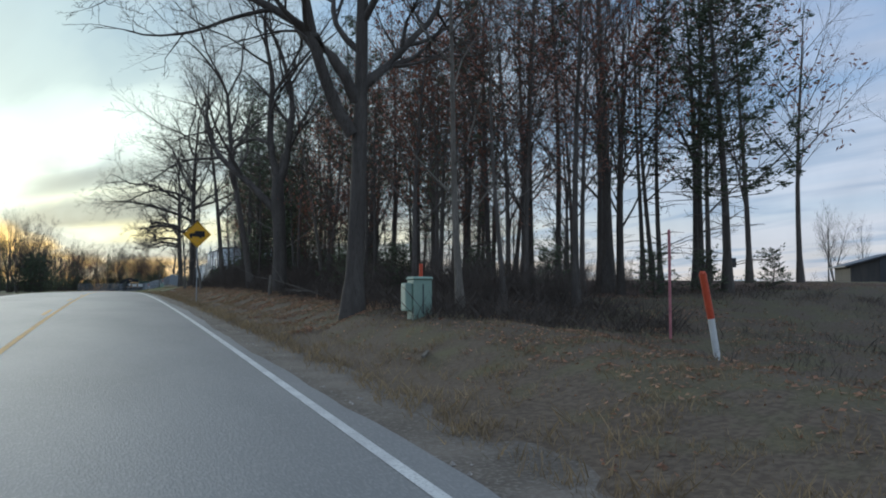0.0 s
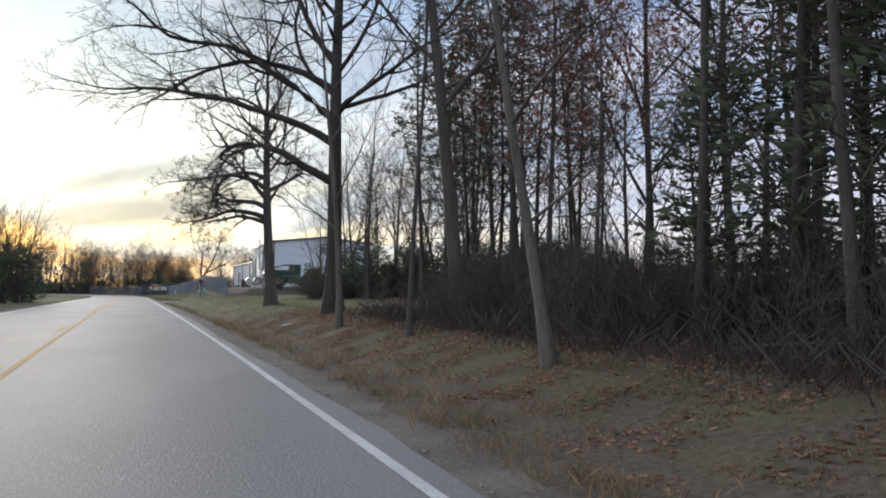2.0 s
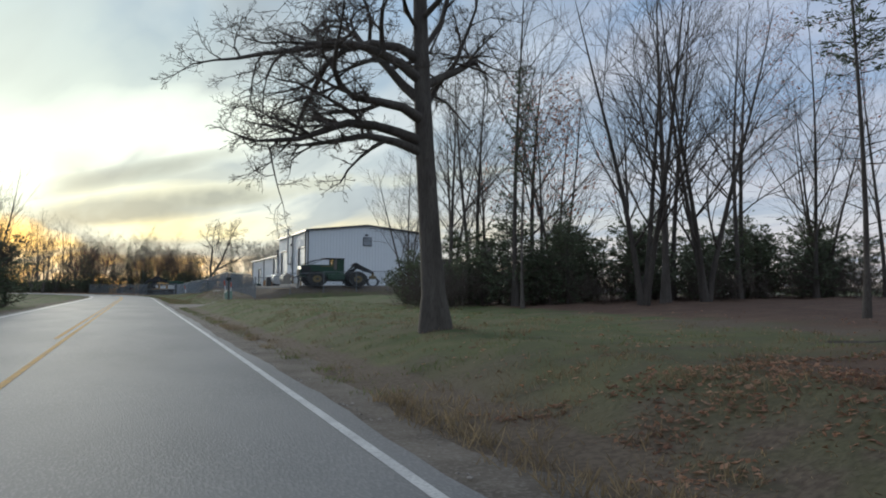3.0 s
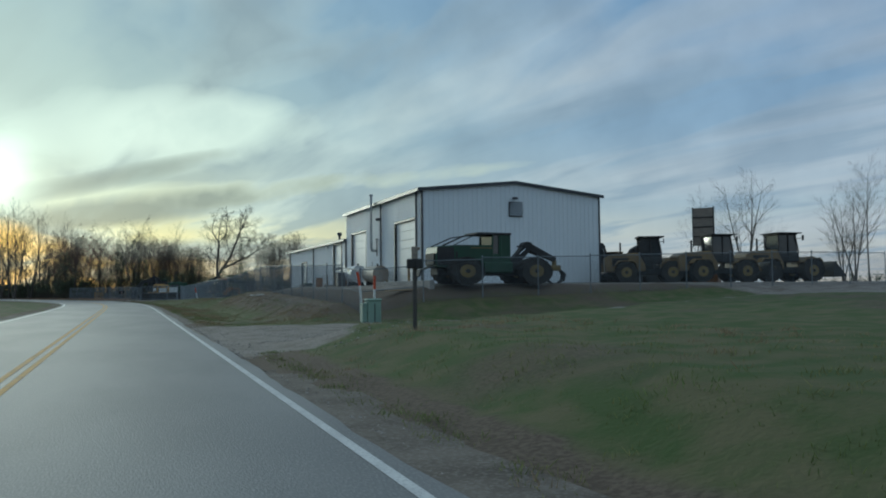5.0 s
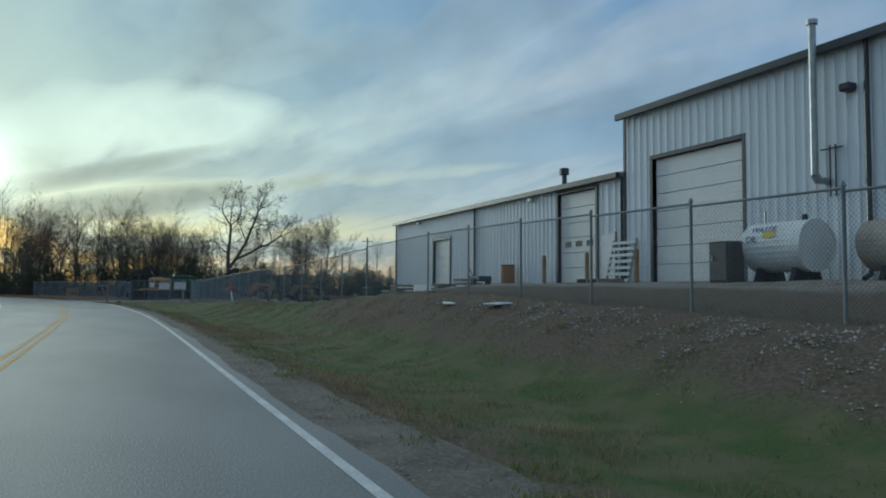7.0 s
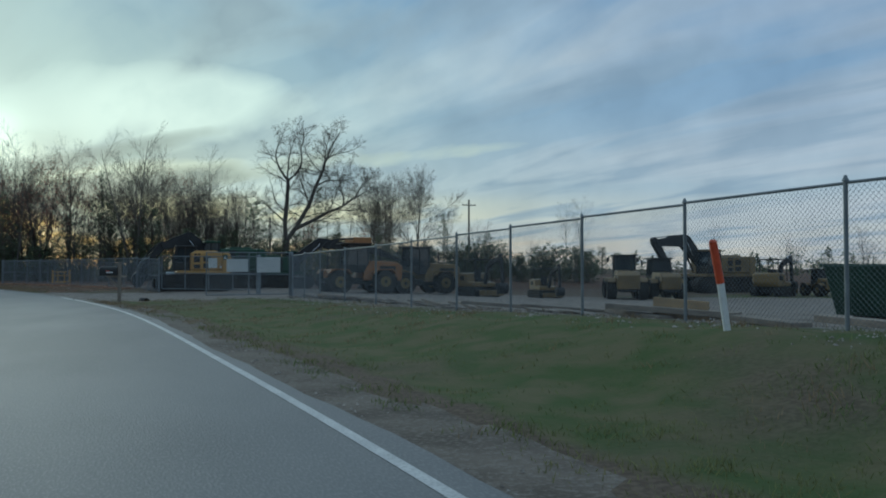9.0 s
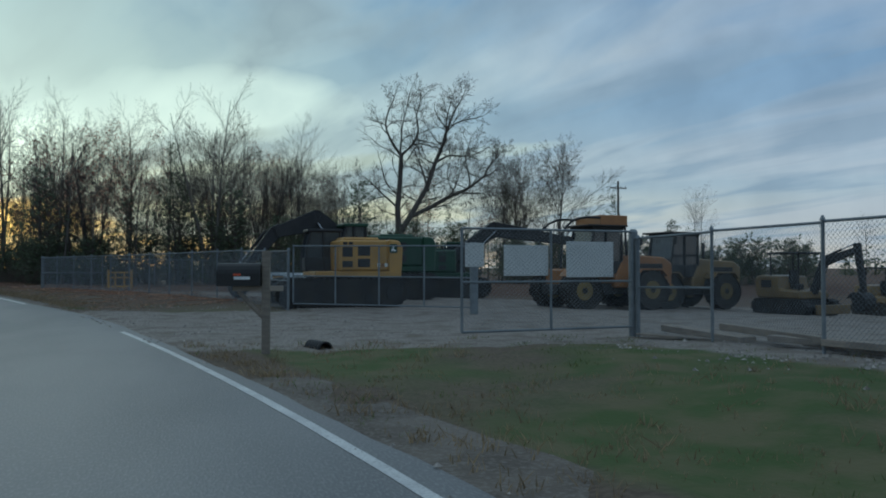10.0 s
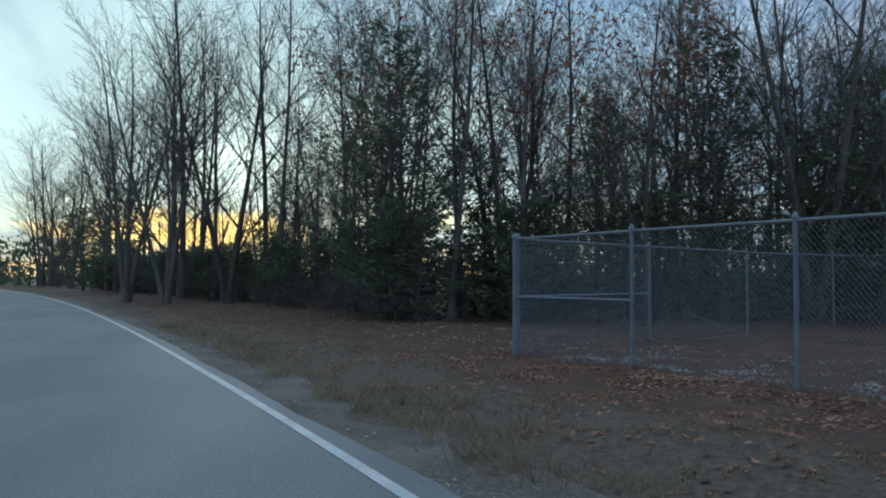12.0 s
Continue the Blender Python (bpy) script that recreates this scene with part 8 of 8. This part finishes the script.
rng_l = random.Random(9)
for k in range(26):
    yy = 173.5 + k * 0.95
    xx = float(np.interp(yy, [172, 181, 190, 199], [8.6, 8.3, 7.8, 7.3])) + rng_l.uniform(-0.25, 0.5)
    lumber(xx, yy, rng_l.uniform(1.6, 4.2), 95 + rng_l.uniform(-22, 22), "grey weathered plank lying along the fence", None, rng_l.uniform(0.14, 0.5), rng_l.uniform(0.03, 0.12), 0.05 * (k % 3))
lumber(8.35, 175.2, 1.15, 100, "tan plywood sheet leaning against the fence foot", M_PLY, 0.06, 0.34)
lumber(8.9, 171.2, 3.6, 84, "grey weathered plank lying along the fence", None, 0.3, 0.1)
lumber(9.4, 168.9, 3.2, 75, "grey weathered plank lying along the fence", None, 0.4, 0.08)
lumber(12.0, 123.0, 2.0, 2, "tan plywood sheet lying below the skidder blade", M_PLY, 0.5, 0.06)
lumber(8.3, 141.1, 0.95, 20, "pale board lying on the bank below the fence", M_WHITE, 0.5, 0.03)
lumber(8.0, 143.6, 0.8, 70, "pale board lying on the bank below the fence", M_WHITE, 0.3, 0.03)
lumber(3.9, 58.2, 0.55, 30, "white scrap of board lying in the verge", M_WHITE, 0.1, 0.03)
lumber(3.85, 10.4, 0.7, 62, "pale split stick lying in the verge", M_PALE_BARK, 0.05, 0.04)


def culvert(x, y):
    g = thing("drain_pipe", "black corrugated drain pipe end in the verge", "drain pipe", Matrix.Translation((x, y, ground_z(x, y) - 0.05)) @ Matrix.Rotation(radians(20), 4, "Z") @ Matrix.Scale(0.7, 4))
    bm = bmesh.new()
    profile = [(0.0, 0.155), (0.0, 0.19)] + [(0.06 * i + 0.03, 0.19 if i % 2 else 0.168) for i in range(13)] + [(0.8, 0.155)]
    rings = [[bm.verts.new((r * math.cos(0.349 * k), y, 0.10 + r * math.sin(0.349 * k))) for k in range(18)] for y, r in profile]
    for r0, r1 in zip(rings, rings[1:] + rings[:1]):
        for k in range(18):
            bm.faces.new((r0[k], r0[(k + 1) % 18], r1[(k + 1) % 18], r1[k]))
    part("pipe", bm, M_SIGNBLACK, g)


culvert(0.6, 198.4)


def fork_attachment(x, y):
    g = thing("fork_carriage", "yellow steel fork carriage standing behind the fence", "machine attachment", Matrix.Translation((x, y, ground_z(x, y))) @ Matrix.Rotation(radians(18), 4, "Z"))
    for xx in (-0.68, 0.58):
        part("upright", box_mesh((xx, -0.07, 0), (xx + 0.12, 0.07, 1.12), 0.01), M_YELLOW, g)
    for z in (0.12, 0.62, 0.92):
        part("bar", box_mesh((-0.6, -0.05, z), (0.62, 0.05, z + 0.09), 0.008), M_YELLOW, g)
    for xx in (-0.3, 0.2):
        part("tine", box_mesh((xx, -0.06, 0.1), (xx + 0.09, 0.0, 0.95), 0.008), M_YELLOW, g)
        part("tine", box_mesh((xx, -0.06, 0.02), (xx + 0.09, 0.9, 0.07), 0.008), M_YELLOW, g)


fork_attachment(-4.75, 233.9)


def tote(x, y):
    g = thing("water_tote", "cloudy white plastic tote tank on a frame", "tank", at_yard(x, y, 10))
    part("bladder", box_mesh((-0.5, -0.55, 0.15), (0.5, 0.55, 1.05), 0.08), M_PLASTICTANK, g)
    part("skid", box_mesh((-0.52, -0.57, 0), (0.52, 0.57, 0.13), 0.01), M_WOOD, g)
    for xx in (-0.53, 0.0, 0.53):
        bm = bmesh.new()
        cyl(bm, (xx, -0.575, 0.1), (xx, -0.575, 1.08), 0.015, sides=6)
        part("cage_bar", bm, M_GALV, g)
    for z in (0.4, 0.7, 1.05):
        bm = bmesh.new()
        cyl(bm, (-0.54, -0.58, z), (0.54, -0.58, z), 0.015, sides=6)
        part("cage_bar", bm, M_GALV, g)


tote(4.45, 228.3)
tote(3.55, 229.3)


def drum(x, y, mat, label):
    g = thing("steel_drum", label, "drum", at_yard(x, y), "drums in the yard")
    bm = bmesh.new()
    for z0, z1, r in ((0, 0.29, 0.285), (0.29, 0.32, 0.30), (0.32, 0.58, 0.285), (0.58, 0.61, 0.30), (0.61, 0.88, 0.285)):
        cyl(bm, (0, 0, z0), (0, 0, z1), r, sides=18)
    part("barrel", bm, mat, g)
    bm = bmesh.new()
    cyl(bm, (0, 0, 0.86), (0, 0, 0.895), 0.30, sides=18)
    part("lid", bm, M_BLACK, g)


drum(3.5, 227.8, M_YELLOW, "dented yellow steel drum")


def plywood_box(x, y, w, h, deg):
    g = thing("plywood_box", "tan plywood box with battens beside the totes", "box", at_yard(x, y, deg))
    part("body", box_mesh((-w / 2, -0.4, 0.0), (w / 2, 0.4, h), 0.01), M_PLY, g)
    part("lid", box_mesh((-w / 2 - 0.02, -0.42, h), (w / 2 + 0.02, 0.42, h + 0.04), 0.008), M_PLY, g)
    for xx in (-w / 2 + 0.08, w / 2 - 0.16):
        part("batten", box_mesh((xx, -0.43, 0.03), (xx + 0.08, -0.4, h), 0.004), M_WOOD, g)


plywood_box(5.1, 227.1, 0.9, 0.7, 8)


def counterweight_block(x, y, deg):
    g = thing("counterweight_block", "yellow cast counterweight lying on timber blocks", "machine part", at_yard(x, y, deg))
    bm = bmesh.new()
    prism(bm, [(-0.95, 0.3), (0.95, 0.3), (1.0, 0.5), (0.95, 0.95), (-0.8, 1.0), (-1.0, 0.7)], -0.35, 0.35, "y", 0.04)
    part("casting", bm, M_HAZEDYELLOW, g)
    for xx in (-0.6, 0.5):
        part("timber", box_mesh((xx, -0.45, 0.0), (xx + 0.2, 0.45, 0.3), 0.01), M_WOOD, g)


counterweight_block(8.6, 230.8, 12)
drum(13.4, 139.75, M_ORANGE, "rusty red steel drum beside the white tank")
drum(15.0, 153.6, M_ORANGE, "rusty orange steel drum")


def crate_row():
    for k, (y, w, h) in enumerate(((164.6, 1.1, 1.0), (166.0, 1.2, 0.85), (158.9, 0.9, 0.55), (156.2, 1.0, 0.45))):
        g = thing("wooden_crate", "weathered slatted crate by the workshop wall", "crate", Matrix.Translation((14.4, y, ground_z(14.4, y))), "crates by the wall")
        for s in (-0.45, 0.45):
            for z in np.arange(0.05, h, 0.17):
                part("slat", box_mesh((s - 0.015, -w / 2, float(z)), (s + 0.015, w / 2, float(z) + 0.12), 0.004), M_WOOD, g)
        for s in (-w / 2, w / 2):
            for z in np.arange(0.05, h, 0.17):
                part("slat", box_mesh((-0.45, s - 0.015, float(z)), (0.45, s + 0.015, float(z) + 0.12), 0.004), M_WOOD, g)
        part("base", box_mesh((-0.45, -w / 2, 0.0), (0.45, w / 2, 0.05), 0.004), M_WOOD, g)


crate_row()


def leaning_rack(y):
    """Slatted frame that leans on the wall."""
    x, z = WX - 0.42, ground_z(WX - 0.42, y)
    g = thing("slatted_rack", "bleached slatted wooden frame leaning on the workshop wall", "wooden frame", Matrix.Translation((x, y, z)) @ Matrix.Rotation(radians(14), 4, "Y"))
    for yy in (-0.58, 0.0, 0.58):
        part("upright", box_mesh((-0.02, yy - 0.04, 0.0), (0.02, yy + 0.04, 1.5), 0.004), M_WOOD, g)
    for k in range(7):
        part("slat", box_mesh((-0.045, -0.62, 0.06 + 0.21 * k), (-0.02, 0.62, 0.16 + 0.21 * k), 0.004), M_PLASTICTANK, g, "bleached slat")


leaning_rack(146.2)


def hand_cart(x, y):
    g = thing("hand_cart", "low dark two-wheeled cart parked by the wall", "cart", Matrix.Translation((x, y, ground_z(x, y))))
    part("tray", box_mesh((-0.3, -0.55, 0.28), (0.3, 0.55, 0.5), 0.03), M_DARKGREEN, g)
    bm = bmesh.new()
    cyl(bm, (0, 0.55, 0.45), (0, 1.05, 0.85), 0.02, sides=8)
    part("handle", bm, M_BLACK, g)
    for xx in (-0.34, 0.34):
        bm = bmesh.new()
        cyl(bm, (xx - 0.04, -0.1, 0.2), (xx + 0.04, -0.1, 0.2), 0.2, sides=16)
        part("wheel", bm, M_RUBBER, g)
    part("leg", box_mesh((-0.02, 0.35, 0.0), (0.02, 0.4, 0.3)), M_BLACK, g)


hand_cart(14.2, 154.6)


def tool_cabinet(x, y):
    g = thing("tool_cabinet", "dark grey steel cabinet standing beside the waste oil tank", "cabinet", Matrix.Translation((x, y, ground_z(x, y))))
    part("body", box_mesh((-0.25, -0.3, 0.0), (0.25, 0.3, 0.95), 0.015), M_DARKBOARD, g)
    part("door", box_mesh((-0.265, -0.27, 0.05), (-0.25, 0.27, 0.9), 0.004), M_TRIM, g)
    part("handle", box_mesh((-0.285, 0.16, 0.5), (-0.265, 0.19, 0.62), 0.004), M_GALV, g, "steel handle")


tool_cabinet(13.15, 139.35)




def barn(x, y, deg, w=7.0, d=9.0, h=2.6):
    g = thing("barn", "low dark barn with a shallow roof across the field", "building", Matrix.Translation((x, y, ground_z(x, y))) @ Matrix.Rotation(radians(deg), 4, "Z"))
    bm = bmesh.new()
    prism(bm, [(-w / 2, -0.3), (w / 2, -0.3), (w / 2, h), (0, h + 1.1), (-w / 2, h)], -d / 2, d / 2)
    b = part("wall", bm, M_DARKBOARD, g, "dark board walls")
    for s in (-1, 1):
        bm = bmesh.new()
        prism(bm, [(0, h + 1.12), (s * (w / 2 + 0.5), h - 0.1), (s * (w / 2 + 0.5), h + 0.02), (0, h + 1.25)], -d / 2 - 0.4, d / 2 + 0.4)
        part("roof", bm, M_TRIM, g, "dark metal roof slope")
    dr = part("door", box_mesh((-1.4, -d / 2 - 0.06, 0), (1.4, -d / 2 - 0.01, 2.2), 0.01), M_TRIM, b, "wide dark barn door")


barn(65.0, 49.5, -38, 7.5, 6.0, 1.5)


def shed_sign(x, y):
    g = thing("field_sign", "small square sign on a post across the field", "sign", Matrix.Translation((x, y, ground_z(x, y))) @ Matrix.Rotation(radians(-35), 4, "Z"))
    part("post", box_mesh((-0.04, -0.04, -0.2), (0.04, 0.04, 1.4)), M_WOOD, g)
    part("board", box_mesh((-0.3, -0.06, 0.9), (0.3, -0.04, 1.5), 0.005), M_TRIM, g)


shed_sign(36.0, 38.5)


def tall_board(x, y):
    g = thing("upright_platform", "tall upright platform on a lift machine in the yard", "lift platform", at_yard(x, y, -48))
    part("mast", box_mesh((-0.15, -0.15, 0), (0.15, 0.15, 3.0), 0.02), M_BLACK, g)
    panel = part("panel", box_mesh((-0.62, -0.10, 2.35), (0.62, 0.10, 4.75), 0.03), M_WOOD, g, "tall grey panel")
    for xx in (-0.66, 0.60):
        part("panel_rail", box_mesh((xx, -0.13, 2.3), (xx + 0.06, 0.13, 4.8), 0.01), M_BLACK, panel)
    for zz in (2.9, 3.5, 4.1):
        part("panel_rib", box_mesh((-0.6, -0.14, zz), (0.6, -0.10, zz + 0.07), 0.008), M_BLACK, panel)
    part("base", box_mesh((-0.9, -0.9, 0), (0.9, 0.9, 0.6), 0.05), M_ORANGE, g)


tall_board(33.7, 127.8)


# ---------------------------------------------------------------- loose cover on the ground
def field(name, label, mat, verts, k):
    """One object of many small loose faces of k corners each."""
    n = len(verts) // k
    me = bpy.data.meshes.new(name)
    me.vertices.add(len(verts))
    me.vertices.foreach_set("co", verts.astype(np.float32).ravel())
    me.loops.add(n * k)
    me.loops.foreach_set("vertex_index", np.arange(n * k, dtype=np.int32))
    me.polygons.add(n)
    me.polygons.foreach_set("loop_start", np.arange(0, n * k, k, dtype=np.int32))
    me.update(calc_edges=True)
    me.materials.append(mat)
    return tagged(new(name, me), label, "ground cover", kind="stuff")


def blades(rs, x, y, r, h, n):
    """n grass blades in each tuft."""
    x, y, r, h = (np.repeat(v, n) for v in (x, y, r, h))
    m = len(x)
    a, q = rs.random(m) * 6.283, np.sqrt(rs.random(m)) * r
    px, py = x + q * np.cos(a), y + q * np.sin(a)
    z = surface(px, py) - 0.02
    hh = h * rs.uniform(0.5, 1.2, m)
    lx, ly = rs.normal(0, 0.5, m) * hh, rs.normal(0, 0.5, m) * hh
    w, b = rs.uniform(0.0035, 0.0075, m), rs.random(m) * 6.283
    dx, dy = w * np.cos(b), w * np.sin(b)
    return np.stack([np.stack([px - dx, py - dy, z], -1), np.stack([px + dx, py + dy, z], -1),
                     np.stack([px + lx * 0.6 + dx * 0.7, py + ly * 0.6 + dy * 0.7, z + hh * 0.65], -1), np.stack([px + lx, py + ly, z + hh], -1)], 1).reshape(-1, 3)


def flakes(rs, x, y, s):
    m = len(x)
    z = surface(x, y)
    a = rs.random(m) * 6.283
    c, d = np.cos(a) * s, np.sin(a) * s
    t1, t2 = rs.uniform(0, 0.03, m), rs.uniform(0, 0.035, m)
    return np.stack([np.stack([x - c, y - d, z + 0.004], -1), np.stack([x - d * 0.5, y + c * 0.5, z + t1], -1),
                     np.stack([x + c, y + d, z + t2], -1), np.stack([x + d * 0.5, y - c * 0.5, z + 0.008], -1)], 1).reshape(-1, 3)


def chips(rs, x, y, s):
    """Angular stones: four sloping faces each."""
    m = len(x)
    z = surface(x, y) - 0.012
    a = rs.random(m) * 6.283
    ring = []
    for k in range(4):
        rr = s * rs.uniform(0.6, 1.3, m)
        ring.append(np.stack([x + rr * np.cos(a + 1.571 * k), y + rr * np.sin(a + 1.571 * k), z], -1))
    top = np.stack([x + rs.normal(0, 0.25, m) * s, y + rs.normal(0, 0.25, m) * s, z + s * rs.uniform(0.4, 1.0, m)], -1)
    tris = [np.stack([ring[k], ring[(k + 1) % 4], top], 1) for k in range(4)]
    return np.stack(tris, 1).reshape(-1, 3)


def along(s, off):
    """Places s metres along the lane and off metres right of its middle, in arrays."""
    x, y, th = (np.interp(s, LANE[:, 0], LANE[:, k]) for k in (1, 2, 3))
    return x + off * np.cos(th), y + off * np.sin(th)


def surface(x, y):
    return land(x, y) + rough(x, y) - 0.005


def build_cover():
    rs = np.random.RandomState(17)
    # verge grass: dry tan by the wood, mixed with dull green further on
    s = np.concatenate([rs.uniform(0, 112, 8000), rs.uniform(118, 250, 8500)])
    off = 2.55 + rs.random(len(s)) ** 1.6 * 7.6
    x, y = along(s, off)
    entry = ((y > 105.5 + 0.34 * np.maximum(x - 3, 0)) & (y < 118.6)) | ((y > 199.5) & (y < 212.5) & (off < 13))
    wood = (y < 64) | (y > 214)
    patch = np.sin(0.31 * x + 0.17 * y) + np.sin(0.9 * y - 0.5 * x) * 0.6 + rs.normal(0, 0.5, len(x))
    dry = ~entry & ((wood & (off < 5.5)) | (~wood & (patch > 0.55)))
    green = ~entry & ~dry & ((~wood) | (patch > 0.9))
    hd = rs.uniform(0.06, 0.15, len(x)) * np.where(wood & (off < 3.6), 1.35, 0.8)
    hg = rs.uniform(0.04, 0.09, len(x))
    rr = rs.uniform(0.08, 0.24, len(x))
    field("dry_grass", "tufts of dry tan grass on the verge", M_DRYGRASS, blades(rs, x[dry], y[dry], rr[dry], hd[dry], 12), 4)
    fx, fy = rs.uniform(5.5, 34, 2600), rs.uniform(2, 22, 2600)
    field("field_grass", "low dry grass of the open field", M_DRYGRASS, blades(rs, fx, fy, np.full(2600, 0.3), rs.uniform(0.05, 0.12, 2600), 9), 4)
    wr = np.random.RandomState(29)
    wx, wy = wr.uniform(5.6, 19, 2600), wr.uniform(6, 24, 2600)
    keep = (np.sin(0.9 * wx + 0.4 * wy) + np.sin(0.5 * wx - 1.1 * wy) + wr.normal(0, 0.6, 2600) > 0.1) & (wr.random(2600) < (wy - 4) / 14)
    wx, wy = wx[keep], wy[keep]
    qx, qy = along(wr.uniform(3, 64, 6500), 3.6 + wr.random(6500) ** 1.2 * 6.5)
    field("short_dry_grass", "short sparse dry grass among the leaves", M_DRYGRASS, blades(wr, qx, qy, np.full(6500, 0.28), wr.uniform(0.03, 0.09, 6500), 8), 4)
    ex, ey = along(wr.uniform(12, 56, 3900), 4.9 + wr.random(3900) ** 1.1 * 5.0)
    field("tall_dead_weeds", "tangle of tall dead weeds and brambles along the wood", M_TWIG, blades(wr, ex, ey, wr.uniform(0.2, 0.5, 3900), wr.uniform(0.13, 0.44, 3900) * np.clip((wr.random(3900) + 0.5), 0.5, 1.2), 13), 4)
    field("dead_weeds", "dark dead weeds and brush at the foot of the wood", M_TWIG, blades(wr, wx, wy, wr.uniform(0.15, 0.35, len(wx)), wr.uniform(0.09, 0.24, len(wx)), 14), 4)
    xl, yl = along(rs.uniform(40, 215, 1500), -5.5 - rs.random(1500) ** 1.6 * 7)
    kx, ky = along(rs.uniform(119, 170, 5200), 2.9 + rs.random(5200) ** 1.3 * 5.2)
    tuft = np.sin(0.7 * kx + 0.3 * ky) + np.sin(0.45 * ky) + rs.normal(0, 0.5, 5200) > -0.3
    field("bank_grass", "rough dry tufts on the bank below the fence", M_DRYGRASS, blades(rs, kx[~tuft], ky[~tuft], np.full((~tuft).sum(), 0.2), rs.uniform(0.05, 0.16, (~tuft).sum()), 11), 4)
    gx, gy = np.concatenate([x[green], xl, kx[tuft]]), np.concatenate([y[green], yl, ky[tuft]])
    field("green_grass", "short tufts of dull green winter grass", M_GRASS, blades(rs, gx, gy, np.full(len(gx), 0.22), rs.uniform(0.04, 0.09, len(gx)), 11), 4)
    # fallen leaves
    s = np.concatenate([15 + 47 * rs.random(64000), rs.uniform(4, 92, 12000), rs.uniform(212, 262, 26000)])
    off = np.concatenate([3.1 + rs.random(64000) ** 1.25 * 7, 3.0 + rs.random(12000) ** 1.4 * 11, 3.2 + rs.random(26000) ** 1.1 * 7])
    x, y = along(s, off)
    keep = ~((y > 66) & (y < 92) & (rs.random(len(x)) < 0.7))
    lx, ly = wr.uniform(4.4, 13, 15000), wr.uniform(3, 25, 15000)
    near = wr.random(15000) < 0.25 + 0.75 * (np.sin(0.8 * lx + 0.5 * ly) + np.sin(0.6 * lx - 0.9 * ly) > 0.1)
    bank = np.array(back)
    bt = wr.uniform(2.0, len(back) - 1.0, 11000)
    bx0, by0 = (np.interp(bt, np.arange(len(back)), bank[:, k]) for k in (0, 1))
    out = -np.abs(wr.normal(0.0, 1.0, 11000)) - 0.1
    x, y = np.concatenate([x[keep], lx[near], bx0 + 0.9 * out]), np.concatenate([y[keep], ly[near], by0 + 0.4 * out])
    field("leaf_litter", "fallen brown leaves on the woodland edge", M_LITTER, flakes(rs, x, y, rs.uniform(0.018, 0.050, len(x))), 4)
    # broken stone: along the fences, in the entrances, at the asphalt's edge
    parts_x, parts_y, size = [], [], []
    for n, fx, fy, lo, hi in (
            (8600, lambda k: 7.9 + rs.normal(0, 0.75, k), lambda k: rs.uniform(122, 172, k), 0.010, 0.032),
            (2000, lambda k: 8.1 + rs.normal(0, 0.38, k), lambda k: np.where(rs.random(k) < 0.6, rs.normal(131, 3.2, k), rs.normal(139, 2.6, k)), 0.014, 0.045),
            (2600, None, (172, 197, 8.7, 0.7), 0.015, 0.05), (2600, None, (213, 246, 8.0, 1.2), 0.015, 0.05),
            (5200, lambda k: np.interp(np.linspace(0, 12, k), np.arange(13), [p[0] for p in back]) + rs.normal(0.55, 0.5, k), lambda k: np.interp(np.linspace(0, 12, k), np.arange(13), [p[1] for p in back]) + rs.normal(0.2, 0.3, k), 0.015, 0.045),
            (3200, None, (199, 213, 5.5, 2.0), 0.012, 0.035), (2600, None, (104, 119, 4.5, 1.8), 0.012, 0.035), (2200, None, (0, 250, 2.1, 0.16), 0.01, 0.03)):
        if fx is not None:
            px, py = fx(n), fy(n)
        else:
            px, py = along(rs.uniform(fy[0], fy[1], n), np.maximum(fy[2] + rs.normal(0, fy[3], n), 2.12))
        parts_x.append(px)
        parts_y.append(py)
        size.append(rs.uniform(lo, hi, n))
    x, y = np.concatenate(parts_x), np.concatenate(parts_y)
    field("rubble", "broken stone and gravel along the fence and road edge", M_STONE, chips(rs, x, y, np.concatenate(size)), 3)
    g = random.Random(23)
    # fallen sticks
    for i in range(40):
        x, y = (g.uniform(4.2, 10), g.uniform(18, 64)) if i < 30 else (g.uniform(-9, 0), g.uniform(240, 245))
        w = Wood(900 + i)
        d = Vector((g.gauss(0, 1), g.gauss(0, 1), 0.12)).normalized()
        w.grow(Vector((0, 0, 0.05)), d, g.uniform(0.8, 2.2), 0.02, 2, 3, (20, 50), 0.0, 0.12, [0, 0, 3], (0.3, 0.5))
        st = thing("fallen_branch", "pale fallen branch lying on leaf litter", "branch", Matrix.Translation((x, y, float(surface(x, y)))), "fallen branches")
        raw("stick", w.v + w.tv, w.f + [tuple(k + len(w.v) for k in f) for f in w.tf], M_PALE_BARK, st)


build_cover()
